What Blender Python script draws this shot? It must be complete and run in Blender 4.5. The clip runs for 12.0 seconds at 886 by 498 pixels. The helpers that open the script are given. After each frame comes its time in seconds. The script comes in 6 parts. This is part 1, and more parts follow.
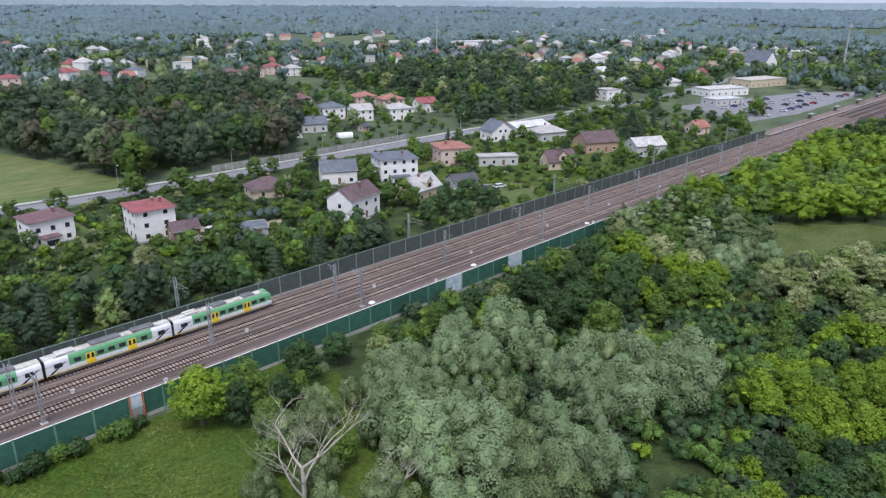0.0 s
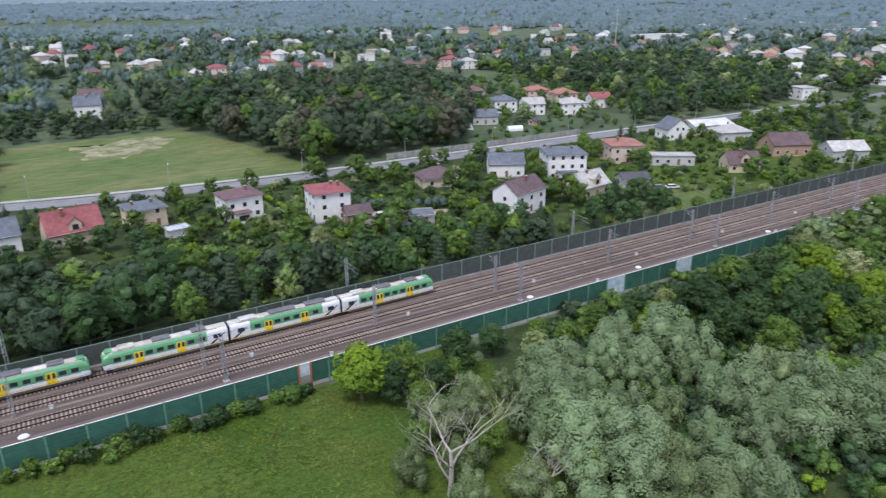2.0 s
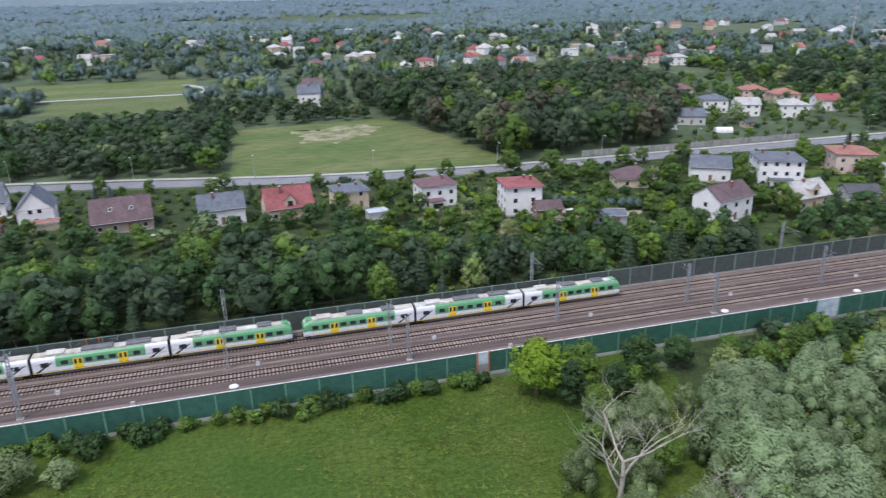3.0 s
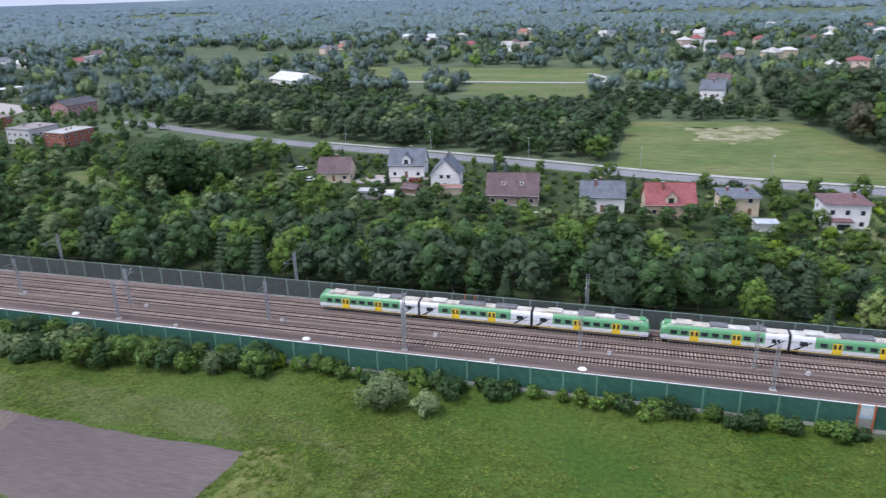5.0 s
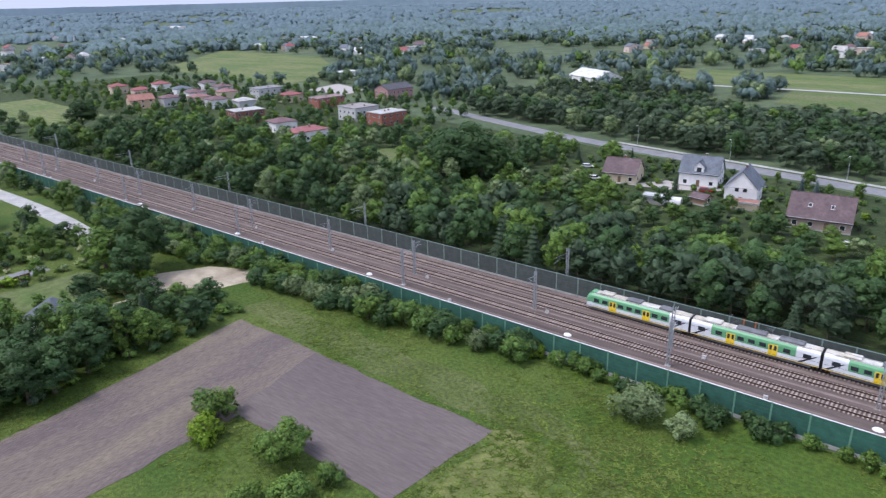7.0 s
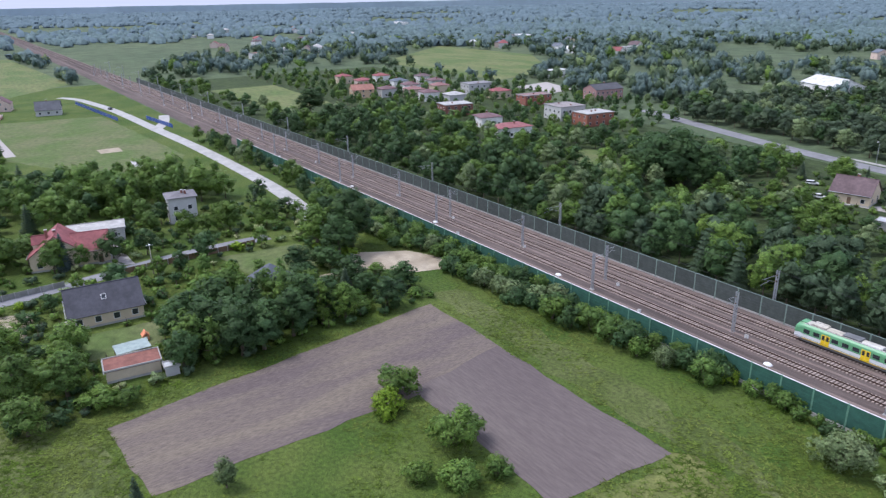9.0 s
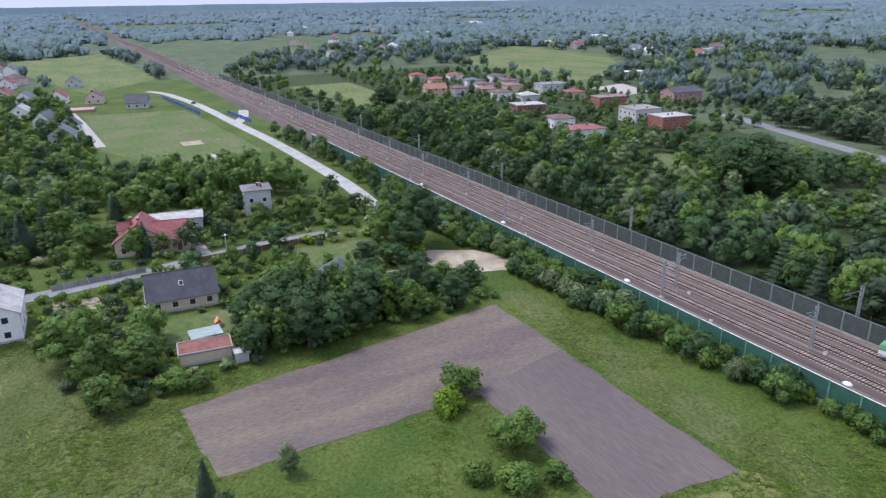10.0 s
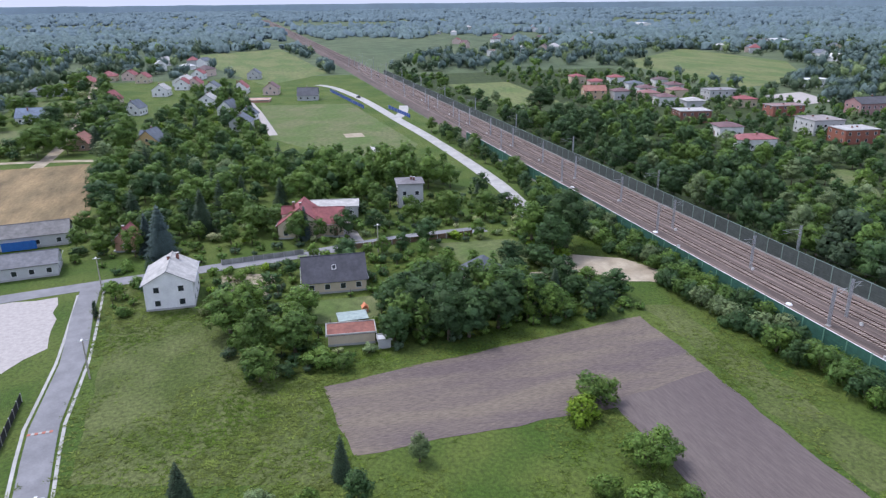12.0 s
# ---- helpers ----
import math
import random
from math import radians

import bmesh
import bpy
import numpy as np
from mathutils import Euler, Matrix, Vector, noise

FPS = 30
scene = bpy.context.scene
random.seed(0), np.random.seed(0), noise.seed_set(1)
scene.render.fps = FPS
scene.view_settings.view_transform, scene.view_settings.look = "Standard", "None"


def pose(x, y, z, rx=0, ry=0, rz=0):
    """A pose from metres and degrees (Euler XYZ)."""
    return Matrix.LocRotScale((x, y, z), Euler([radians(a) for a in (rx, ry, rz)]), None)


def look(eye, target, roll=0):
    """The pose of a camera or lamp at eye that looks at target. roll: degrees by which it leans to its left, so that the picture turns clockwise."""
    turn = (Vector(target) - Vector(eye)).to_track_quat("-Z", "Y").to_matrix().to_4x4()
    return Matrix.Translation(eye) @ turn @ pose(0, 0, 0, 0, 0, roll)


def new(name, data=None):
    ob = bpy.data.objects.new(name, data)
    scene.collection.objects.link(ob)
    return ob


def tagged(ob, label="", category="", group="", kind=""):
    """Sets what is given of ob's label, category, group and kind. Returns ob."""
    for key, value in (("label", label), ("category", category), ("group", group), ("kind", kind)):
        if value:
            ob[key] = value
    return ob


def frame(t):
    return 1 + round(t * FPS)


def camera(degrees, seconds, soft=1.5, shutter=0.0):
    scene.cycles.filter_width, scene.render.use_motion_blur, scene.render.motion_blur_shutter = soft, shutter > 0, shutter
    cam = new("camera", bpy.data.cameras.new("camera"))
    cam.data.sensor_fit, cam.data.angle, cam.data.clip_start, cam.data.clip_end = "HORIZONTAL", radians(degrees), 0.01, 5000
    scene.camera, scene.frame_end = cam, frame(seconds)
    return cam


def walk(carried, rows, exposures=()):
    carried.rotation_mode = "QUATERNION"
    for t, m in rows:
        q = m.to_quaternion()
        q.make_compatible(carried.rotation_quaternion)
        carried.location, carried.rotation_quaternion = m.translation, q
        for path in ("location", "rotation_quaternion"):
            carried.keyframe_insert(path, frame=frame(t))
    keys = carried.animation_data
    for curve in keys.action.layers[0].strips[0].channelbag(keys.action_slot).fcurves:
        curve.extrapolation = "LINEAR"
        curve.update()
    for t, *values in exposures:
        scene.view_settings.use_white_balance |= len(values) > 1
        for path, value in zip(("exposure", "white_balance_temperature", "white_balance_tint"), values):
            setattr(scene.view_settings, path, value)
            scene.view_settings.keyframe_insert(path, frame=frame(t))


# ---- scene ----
cam = camera(64.27, 12.0, soft=1.25, shutter=0.25)
EYE_Z = 60.0
# seconds, heading, tilt, lean: the drone hangs still and turns
TURNS = [
    (0, -45.20, -19.66, 0.35),
    (0.5, -43.44, -19.75, 0.20),
    (1, -40.25, -19.88, 0.00),
    (1.5, -36.40, -20.01, -0.18),
    (2, -31.28, -20.15, -0.42),
    (2.5, -23.22, -20.30, -0.88),
    (3, -15.18, -20.35, -1.19),
    (3.5, -7.18, -20.36, -1.45),
    (3.7, -3.97, -20.35, -1.48),
    (5.3, 20.25, -20.14, -1.76),
    (5.5, 22.77, -20.08, -1.72),
    (6, 29.08, -19.99, -1.67),
    (6.5, 35.26, -19.90, -1.58),
    (7, 39.58, -19.82, -1.39),
    (8.8, 54.81, -19.61, -1.04),
    (9, 55.99, -19.63, -1.05),
    (9.5, 58.87, -19.60, -0.92),
    (10, 61.74, -19.58, -0.81),
    (10.5, 64.74, -19.55, -0.73),
    (11, 68.14, -19.52, -0.67),
    (11.5, 71.56, -19.49, -0.60),
    (12, 74.20, -19.45, -0.50),
]
walk(cam, [(t, pose(0, 0, EYE_Z, 90 + tilt, 0, head) @ pose(0, 0, 0, 0, 0, lean)) for t, head, tilt, lean in TURNS],
     exposures=((0.0, 0.20, 6350, 12), (3.5, 0.22, 6300, 12), (6.0, 0.35, 6200, 14), (12.0, 0.35, 6180, 14)))

# ---- daylight: an overcast sky, thin sun behind cloud ----
world = bpy.data.worlds.new("overcast_sky")
scene.world = world
world.use_nodes = True
wn, wl = world.node_tree.nodes, world.node_tree.links
wn.clear()
sky = wn.new("ShaderNodeTexSky")
sky.sky_type, sky.sun_disc = "NISHITA", False
sky.sun_elevation, sky.sun_rotation = radians(50), radians(200)
sky.dust_density, sky.ozone_density, sky.air_density = 3.0, 1.0, 1.0
cloud = wn.new("ShaderNodeMix")
cloud.data_type = "RGBA"
cloud.inputs[0].default_value = 0.72
cloud.inputs[7].default_value = (6.4, 7.1, 9.4, 1)
back = wn.new("ShaderNodeBackground")
back.inputs["Strength"].default_value = 0.110
wout = wn.new("ShaderNodeOutputWorld")
wl.new(sky.outputs[0], cloud.inputs[6])
wl.new(cloud.outputs[2], back.inputs["Color"])
wl.new(back.outputs[0], wout.inputs["Surface"])

sun = new("sun", bpy.data.lights.new("sun", "SUN"))
sun.data.energy, sun.data.angle, sun.data.color = 2.2, radians(20), (1.0, 0.985, 0.985)
sun.matrix_world = look((0, 0, 0), (0.45, 0.35, -1.0))


# ---- materials ----
def material(name, base, rough=0.8, metal=0.0, vary=0.25, scale=1.0, bump=0.0, bump_scale=20.0, per_object=0.0,
             second=None, second_scale=0.15, hue=0.0, translucent=0.0, spec=0.3, stretch=(1, 1, 1), island=0.0):
    """Principled surface; two scales of noise vary it, and a second colour comes in patches."""
    m = bpy.data.materials.new(name)
    m.use_nodes = True
    n, l = m.node_tree.nodes, m.node_tree.links
    p = n["Principled BSDF"]
    p.inputs["Roughness"].default_value, p.inputs["Metallic"].default_value = rough, metal
    p.inputs["Specular IOR Level"].default_value = spec
    geo = n.new("ShaderNodeNewGeometry")
    mp = n.new("ShaderNodeMapping")
    mp.inputs["Scale"].default_value = stretch
    l.new(geo.outputs["Position"], mp.inputs["Vector"])

    def tex(s, detail=3.0):
        t = n.new("ShaderNodeTexNoise")
        t.inputs["Scale"].default_value, t.inputs["Detail"].default_value = s, detail
        l.new(mp.outputs[0], t.inputs["Vector"])
        return t.outputs["Fac"]

    def mix(kind, fac, a, b):
        x = n.new("ShaderNodeMix")
        x.data_type, x.blend_type = "RGBA", kind
        for sock, val in ((x.inputs[0], fac), (x.inputs[6], a), (x.inputs[7], b)):
            if isinstance(val, (int, float)):
                sock.default_value = val
            elif isinstance(val, tuple):
                sock.default_value = (*val, 1)
            else:
                l.new(val, sock)
        return x.outputs[2]

    def ramp(v, lo, hi, a, b):
        r = n.new("ShaderNodeMapRange")
        for k, val in zip(("From Min", "From Max", "To Min", "To Max"), (lo, hi, a, b)):
            r.inputs[k].default_value = val
        l.new(v, r.inputs["Value"])
        return r.outputs[0]

    col = base
    if second:
        col = mix("MIX", ramp(tex(second_scale, 4), 0.38, 0.62, 0, 1), base, second)
    bright = ramp(tex(scale), 0.3, 0.7, 1 - vary, 1 + vary)
    fine = ramp(tex(scale * 7, 2), 0.3, 0.7, 1 - vary * 0.6, 1 + vary * 0.6)
    mul = n.new("ShaderNodeMath")
    mul.operation = "MULTIPLY"
    l.new(bright, mul.inputs[0])
    l.new(fine, mul.inputs[1])
    value = mul.outputs[0]
    for amount, own in ((per_object, True), (island, False)):
        if not amount:
            continue
        src = n.new("ShaderNodeObjectInfo").outputs["Random"] if own else geo.outputs["Random Per Island"]
        m2 = n.new("ShaderNodeMath")
        m2.operation = "MULTIPLY"
        l.new(value, m2.inputs[0])
        l.new(ramp(src, 0, 1, 1 - amount, 1 + amount), m2.inputs[1])
        value = m2.outputs[0]
    hs = n.new("ShaderNodeHueSaturation")
    l.new(value, hs.inputs["Value"])
    if hue:
        src = n.new("ShaderNodeObjectInfo").outputs["Random"]
        l.new(ramp(src, 0, 1, 0.5 - hue, 0.5 + hue), hs.inputs["Hue"])
    if isinstance(col, tuple):
        hs.inputs["Color"].default_value = (*col, 1)
    else:
        l.new(col, hs.inputs["Color"])
    l.new(hs.outputs[0], p.inputs["Base Color"])
    if bump:
        b = n.new("ShaderNodeBump")
        b.inputs["Strength"].default_value, b.inputs["Distance"].default_value = 1.0, bump
        l.new(tex(bump_scale, 4), b.inputs["Height"])
        l.new(b.outputs[0], p.inputs["Normal"])
    if translucent:
        tr = n.new("ShaderNodeBsdfTranslucent")
        l.new(hs.outputs[0], tr.inputs["Color"])
        ms = n.new("ShaderNodeMixShader")
        ms.inputs[0].default_value = translucent
        l.new(p.outputs[0], ms.inputs[1])
        l.new(tr.outputs[0], ms.inputs[2])
        l.new(ms.outputs[0], n["Material Output"].inputs["Surface"])
    return m


def leafy(name, base, second, per_object=0.2, cell=4.2, cut=0.56, spread=0.42):
    """Two surfaces of one foliage: sprays with gaps between small leaves, and the close leaf mass inside."""
    out = []
    for suffix in ("", "_mass"):
        m = bpy.data.materials.new(name + suffix)
        m.use_nodes = True
        n, l = m.node_tree.nodes, m.node_tree.links
        p = n["Principled BSDF"]
        p.inputs["Roughness"].default_value, p.inputs["Specular IOR Level"].default_value = 0.6, 0.2
        geo = n.new("ShaderNodeNewGeometry")
        vor = n.new("ShaderNodeTexVoronoi")
        vor.inputs["Scale"].default_value = cell
        l.new(geo.outputs["Position"], vor.inputs["Vector"])
        big = n.new("ShaderNodeTexNoise")
        big.inputs["Scale"].default_value, big.inputs["Detail"].default_value = 0.16, 3
        l.new(geo.outputs["Position"], big.inputs["Vector"])
        pat = n.new("ShaderNodeMapRange")
        pat.inputs["From Min"].default_value, pat.inputs["From Max"].default_value = 0.36, 0.64
        l.new(big.outputs["Fac"], pat.inputs["Value"])
        mix = n.new("ShaderNodeMix")
        mix.data_type = "RGBA"
        mix.inputs[6].default_value, mix.inputs[7].default_value = (*base, 1), (*second, 1)
        l.new(pat.outputs[0], mix.inputs[0])
        sep = n.new("ShaderNodeSeparateColor")
        l.new(vor.outputs["Color"], sep.inputs[0])
        leaf = n.new("ShaderNodeMapRange")
        leaf.inputs["To Min"].default_value, leaf.inputs["To Max"].default_value = 1 - spread, 1 + spread
        l.new(sep.outputs[0], leaf.inputs["Value"])
        info = n.new("ShaderNodeObjectInfo")
        own = n.new("ShaderNodeMapRange")
        own.inputs["To Min"].default_value, own.inputs["To Max"].default_value = 1 - per_object, 1 + per_object
        l.new(info.outputs["Random"], own.inputs["Value"])
        mul = n.new("ShaderNodeMath")
        mul.operation = "MULTIPLY"
        l.new(leaf.outputs[0], mul.inputs[0])
        l.new(own.outputs[0], mul.inputs[1])
        hs = n.new("ShaderNodeHueSaturation")
        tone = n.new("ShaderNodeMapRange")
        tone.inputs["To Min"].default_value, tone.inputs["To Max"].default_value = 0.485, 0.512
        l.new(sep.outputs[1], tone.inputs["Value"])
        l.new(tone.outputs[0], hs.inputs["Hue"])
        l.new(mul.outputs[0], hs.inputs["Value"])
        l.new(mix.outputs[2], hs.inputs["Color"])
        l.new(hs.outputs[0], p.inputs["Base Color"])
        bump = n.new("ShaderNodeBump")
        bump.inputs["Strength"].default_value, bump.inputs["Distance"].default_value = 0.55, 0.10
        l.new(vor.outputs["Distance"], bump.inputs["Height"])
        bump.invert = True
        l.new(bump.outputs[0], p.inputs["Normal"])
        if not suffix:
            tr = n.new("ShaderNodeBsdfTranslucent")
            l.new(hs.outputs[0], tr.inputs["Color"])
            ms = n.new("ShaderNodeMixShader")
            ms.inputs[0].default_value = 0.2
            l.new(p.outputs[0], ms.inputs[1])
            l.new(tr.outputs[0], ms.inputs[2])
            gap = n.new("ShaderNodeMath")
            gap.operation = "GREATER_THAN"
            gap.inputs[1].default_value = cut
            l.new(vor.outputs["Distance"], gap.inputs[0])
            hole = n.new("ShaderNodeBsdfTransparent")
            mh = n.new("ShaderNodeMixShader")
            l.new(gap.outputs[0], mh.inputs[0])
            l.new(ms.outputs[0], mh.inputs[1])
            l.new(hole.outputs[0], mh.inputs[2])
            l.new(mh.outputs[0], n["Material Output"].inputs["Surface"])
        out.append(m)
    return tuple(out)


M = {
    "grass": material("meadow_grass", (0.054, 0.100, 0.012), 0.9, vary=0.34, scale=1.6, bump=0.34, bump_scale=3.5,
                      second=(0.094, 0.130, 0.024), second_scale=0.06),
    "land": material("green_farmland", (0.072, 0.104, 0.052), 0.95, vary=0.3, scale=0.05, bump=0.3, bump_scale=0.6,
                     second=(0.094, 0.124, 0.062), second_scale=0.006),
    "lush": material("lush_deep_green_grass", (0.048, 0.098, 0.010), 0.9, vary=0.30, scale=1.4, bump=0.28, bump_scale=3.5,
                     second=(0.078, 0.120, 0.017), second_scale=0.07),
    "tuft": material("grass_tufts", (0.064, 0.104, 0.013), 0.9, vary=0.3, scale=0.3, island=0.42, second=(0.106, 0.136, 0.030), second_scale=0.08, spec=0.15),
    "flowers": material("pale_flowering_grass", (0.32, 0.30, 0.19), 0.9, vary=0.25, scale=0.5, second=(0.14, 0.16, 0.06), second_scale=0.14),
    "lawn": material("mown_lawn", (0.088, 0.134, 0.034), 0.9, vary=0.25, scale=0.5, bump=0.1, bump_scale=4,
                     second=(0.135, 0.148, 0.062), second_scale=0.05),
    "rough_grass": material("rough_meadow", (0.070, 0.098, 0.019), 0.9, vary=0.36, scale=1.5, bump=0.35, bump_scale=2.6,
                            second=(0.112, 0.134, 0.042), second_scale=0.11),
    "dry_grass": material("dry_grass", (0.140, 0.152, 0.046), 0.9, vary=0.3, scale=0.4, bump=0.25, bump_scale=1.5,
                          second=(0.078, 0.118, 0.022), second_scale=0.12),
    "pale_field": material("pale_field", (0.150, 0.168, 0.062), 0.9, vary=0.25, scale=0.3, bump=0.1, bump_scale=1,
                           second=(0.092, 0.138, 0.038), second_scale=0.035, stretch=(0.5, 1.4, 1)),
    "plough": material("ploughed_soil", (0.130, 0.104, 0.098), 0.95, vary=0.24, scale=4.5, bump=0.16, bump_scale=4,
                       second=(0.180, 0.148, 0.116), second_scale=0.16, stretch=(1, 0.22, 1)),
    "plough_b": material("ploughed_soil_along", (0.124, 0.100, 0.096), 0.95, vary=0.14, scale=2.6, bump=0.12, bump_scale=4,
                         second=(0.150, 0.124, 0.114), second_scale=0.10, stretch=(0.16, 1, 1)),
    "stubble": material("stubble_field", (0.26, 0.19, 0.10), 0.95, vary=0.25, scale=0.15, bump=0.2, bump_scale=1,
                        second=(0.17, 0.13, 0.07), second_scale=0.08, stretch=(0.4, 1.4, 1)),
    "forest_floor": material("woodland_floor", (0.046, 0.070, 0.020), 0.95, vary=0.4, scale=0.3, bump=0.4, bump_scale=1,
                             second=(0.036, 0.056, 0.018), second_scale=0.06),
    "ballast": material("ballast", (0.098, 0.077, 0.069), 0.95, vary=0.22, scale=0.5, bump=0.06, bump_scale=14,
                        second=(0.138, 0.106, 0.094), second_scale=0.07, stretch=(0.15, 1.6, 1)),
    "ballast_path": material("pinkish_gravel_path", (0.225, 0.172, 0.150), 0.95, vary=0.2, scale=0.8, bump=0.03, bump_scale=14,
                             second=(0.165, 0.128, 0.113), second_scale=0.1, stretch=(0.3, 1.5, 1)),
    "sleeper": material("concrete_sleeper", (0.36, 0.29, 0.25), 0.9, vary=0.2, scale=2, island=0.2),
    "rail": material("rusty_rail", (0.085, 0.052, 0.040), 0.6, metal=0.4, vary=0.2, scale=3),
    "asphalt": material("grey_asphalt", (0.24, 0.24, 0.25), 0.9, vary=0.10, scale=0.5, bump=0.01, bump_scale=20,
                        second=(0.20, 0.20, 0.21), second_scale=0.15),
    "concrete": material("pale_concrete", (0.44, 0.43, 0.41), 0.9, vary=0.12, scale=0.6, second=(0.36, 0.355, 0.34), second_scale=0.2),
    "sand": material("sandy_ground", (0.42, 0.36, 0.27), 0.95, vary=0.15, scale=0.4, bump=0.05, bump_scale=3,
                     second=(0.30, 0.25, 0.18), second_scale=0.12),
    "paving": material("paving", (0.40, 0.37, 0.35), 0.9, vary=0.12, scale=1.2),
    "bark": material("bark", (0.12, 0.095, 0.07), 0.95, vary=0.3, scale=3, bump=0.05, bump_scale=8),
    "dead_bark": material("bleached_dead_wood", (0.42, 0.38, 0.33), 0.9, vary=0.2, scale=3, bump=0.03, bump_scale=9),
    "steel": material("galvanised_steel", (0.42, 0.44, 0.46), 0.55, metal=0.5, vary=0.15, scale=2),
    "wire": material("contact_wire", (0.08, 0.08, 0.085), 0.6, metal=0.5, vary=0.1),
    "barrier_near": material("dark_green_noise_panel", (0.040, 0.120, 0.088), 0.7, vary=0.16, scale=0.8, per_object=0.10, bump=0.02, bump_scale=6),
    "barrier_far": material("grey_green_noise_panel", (0.075, 0.090, 0.082), 0.8, vary=0.16, scale=0.8, per_object=0.10, bump=0.02, bump_scale=6),
    "post_green": material("green_steel_post", (0.13, 0.27, 0.19), 0.6, vary=0.12, scale=1.5),
    "post_grey": material("pale_green_steel_post", (0.19, 0.26, 0.225), 0.6, vary=0.12, scale=1.5),
    "white_panel": material("white_graffitied_panel", (0.55, 0.60, 0.62), 0.7, vary=0.12, scale=1, second=(0.38, 0.50, 0.58), second_scale=0.9),
    "orange": material("orange_steel", (0.50, 0.16, 0.07), 0.6, vary=0.15, scale=2),
    "pale": material("pale_enamel", (0.75, 0.75, 0.74), 0.5, vary=0.06),
    "glass": material("dark_window_glass", (0.030, 0.035, 0.042), 0.12, vary=0.2, scale=1.5, spec=0.6),
    "black": material("black_rubber", (0.02, 0.02, 0.022), 0.7, vary=0.15),
    "train_white": material("white_train_paint", (0.72, 0.74, 0.76), 0.35, vary=0.06, scale=1.5, spec=0.5),
    "train_green": material("green_train_paint", (0.130, 0.36, 0.175), 0.35, vary=0.08, scale=1.5, spec=0.5),
    "train_yellow": material("yellow_door_paint", (0.86, 0.60, 0.02), 0.4, vary=0.06, scale=1.5, spec=0.5),
    "train_roof": material("dusty_train_roof", (0.58, 0.58, 0.55), 0.8, vary=0.2, scale=0.8, second=(0.50, 0.46, 0.38), second_scale=0.3),
    "train_dark": material("grey_train_equipment", (0.16, 0.165, 0.17), 0.7, vary=0.2),
    "frame_white": material("white_window_frame", (0.72, 0.72, 0.70), 0.5, vary=0.05),
    "wood": material("weathered_wood", (0.20, 0.13, 0.085), 0.85, vary=0.25, scale=2),
    "chimney": material("chimney_brick", (0.24, 0.11, 0.085), 0.9, vary=0.25, scale=3),
    "concrete_wall": material("concrete_fence_panel", (0.27, 0.275, 0.25), 0.9, vary=0.2, scale=0.6, per_object=0.12),
}
LEAF = {
    "mid": leafy("green_leaves", (0.124, 0.205, 0.036), (0.090, 0.163, 0.036)),
    "dark": leafy("dark_green_leaves", (0.062, 0.118, 0.036), (0.046, 0.094, 0.034)),
    "bright": leafy("yellow_green_leaves", (0.190, 0.290, 0.022), (0.138, 0.235, 0.024), per_object=0.12),
    "willow": leafy("silver_willow_leaves", (0.262, 0.350, 0.184), (0.202, 0.288, 0.136), per_object=0.20, cell=5.5, cut=0.70, spread=0.20),
    "grey": leafy("greyish_leaves", (0.200, 0.262, 0.118), (0.152, 0.215, 0.088), cell=5.0),
    "blossom": leafy("pale_blossoming_leaves", (0.360, 0.385, 0.190), (0.165, 0.240, 0.062), per_object=0.12),
    "spruce": leafy("blue_spruce_needles", (0.095, 0.140, 0.125), (0.065, 0.100, 0.090), per_object=0.15, cell=6.0, cut=0.62),
    "pine": leafy("dark_conifer_needles", (0.064, 0.102, 0.052), (0.048, 0.082, 0.042), cell=6.0, cut=0.62),
    "brown": leafy("dull_brownish_leaves", (0.140, 0.135, 0.085), (0.105, 0.112, 0.064), per_object=0.1),
    # greyed green with some haze painted in, for woods beyond the road
    "dull": leafy("haze_dulled_foliage", (0.082, 0.122, 0.062), (0.060, 0.096, 0.054), spread=0.34),
    # leaf green shifted to blue-grey, so haze is part of the colour
    "hazed": leafy("haze_blue_leaves", (0.120, 0.172, 0.152), (0.098, 0.148, 0.132), spread=0.28),
    # distance haze is mixed into this base colour: bluer and paler green
    "far": material("haze_tinted_foliage", (0.124, 0.176, 0.178), 0.8, vary=0.22, scale=0.25, island=0.14,
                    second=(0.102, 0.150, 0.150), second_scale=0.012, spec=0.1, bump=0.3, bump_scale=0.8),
    # stronger haze put into the colour for the furthest trees
    "horizon": material("haze_blue_forest", (0.142, 0.196, 0.218), 0.9, vary=0.10, scale=0.06, island=0.05,
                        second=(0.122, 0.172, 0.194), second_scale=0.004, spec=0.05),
}
# pale blue surface colour stands in for haze over the last woods
M["backdrop"] = material("painted_haze_distance", (0.42, 0.51, 0.58), 1.0, vary=0.08, scale=0.004, spec=0.0, second=(0.37, 0.46, 0.53), second_scale=0.002)
_paint = {}


def paint(kind, rgb):
    """Plaster or roof covering in one colour, made once."""
    key = (kind, rgb)
    if key not in _paint:
        if kind == "plaster":
            _paint[key] = material("plaster", rgb, 0.9, vary=0.07, scale=0.6, bump=0.004, bump_scale=12)
        elif kind == "brick":
            _paint[key] = material("brickwork", rgb, 0.9, vary=0.22, scale=2.5, bump=0.01, bump_scale=9)
        elif kind == "car":
            _paint[key] = material("car_paint", rgb, 0.25, vary=0.05, spec=0.6)
        else:
            _paint[key] = material("roof_covering", rgb, 0.75, vary=0.16, scale=1.2, bump=0.03, bump_scale=5,
                                   second=tuple(c * 0.78 for c in rgb), second_scale=0.35)
    return _paint[key]


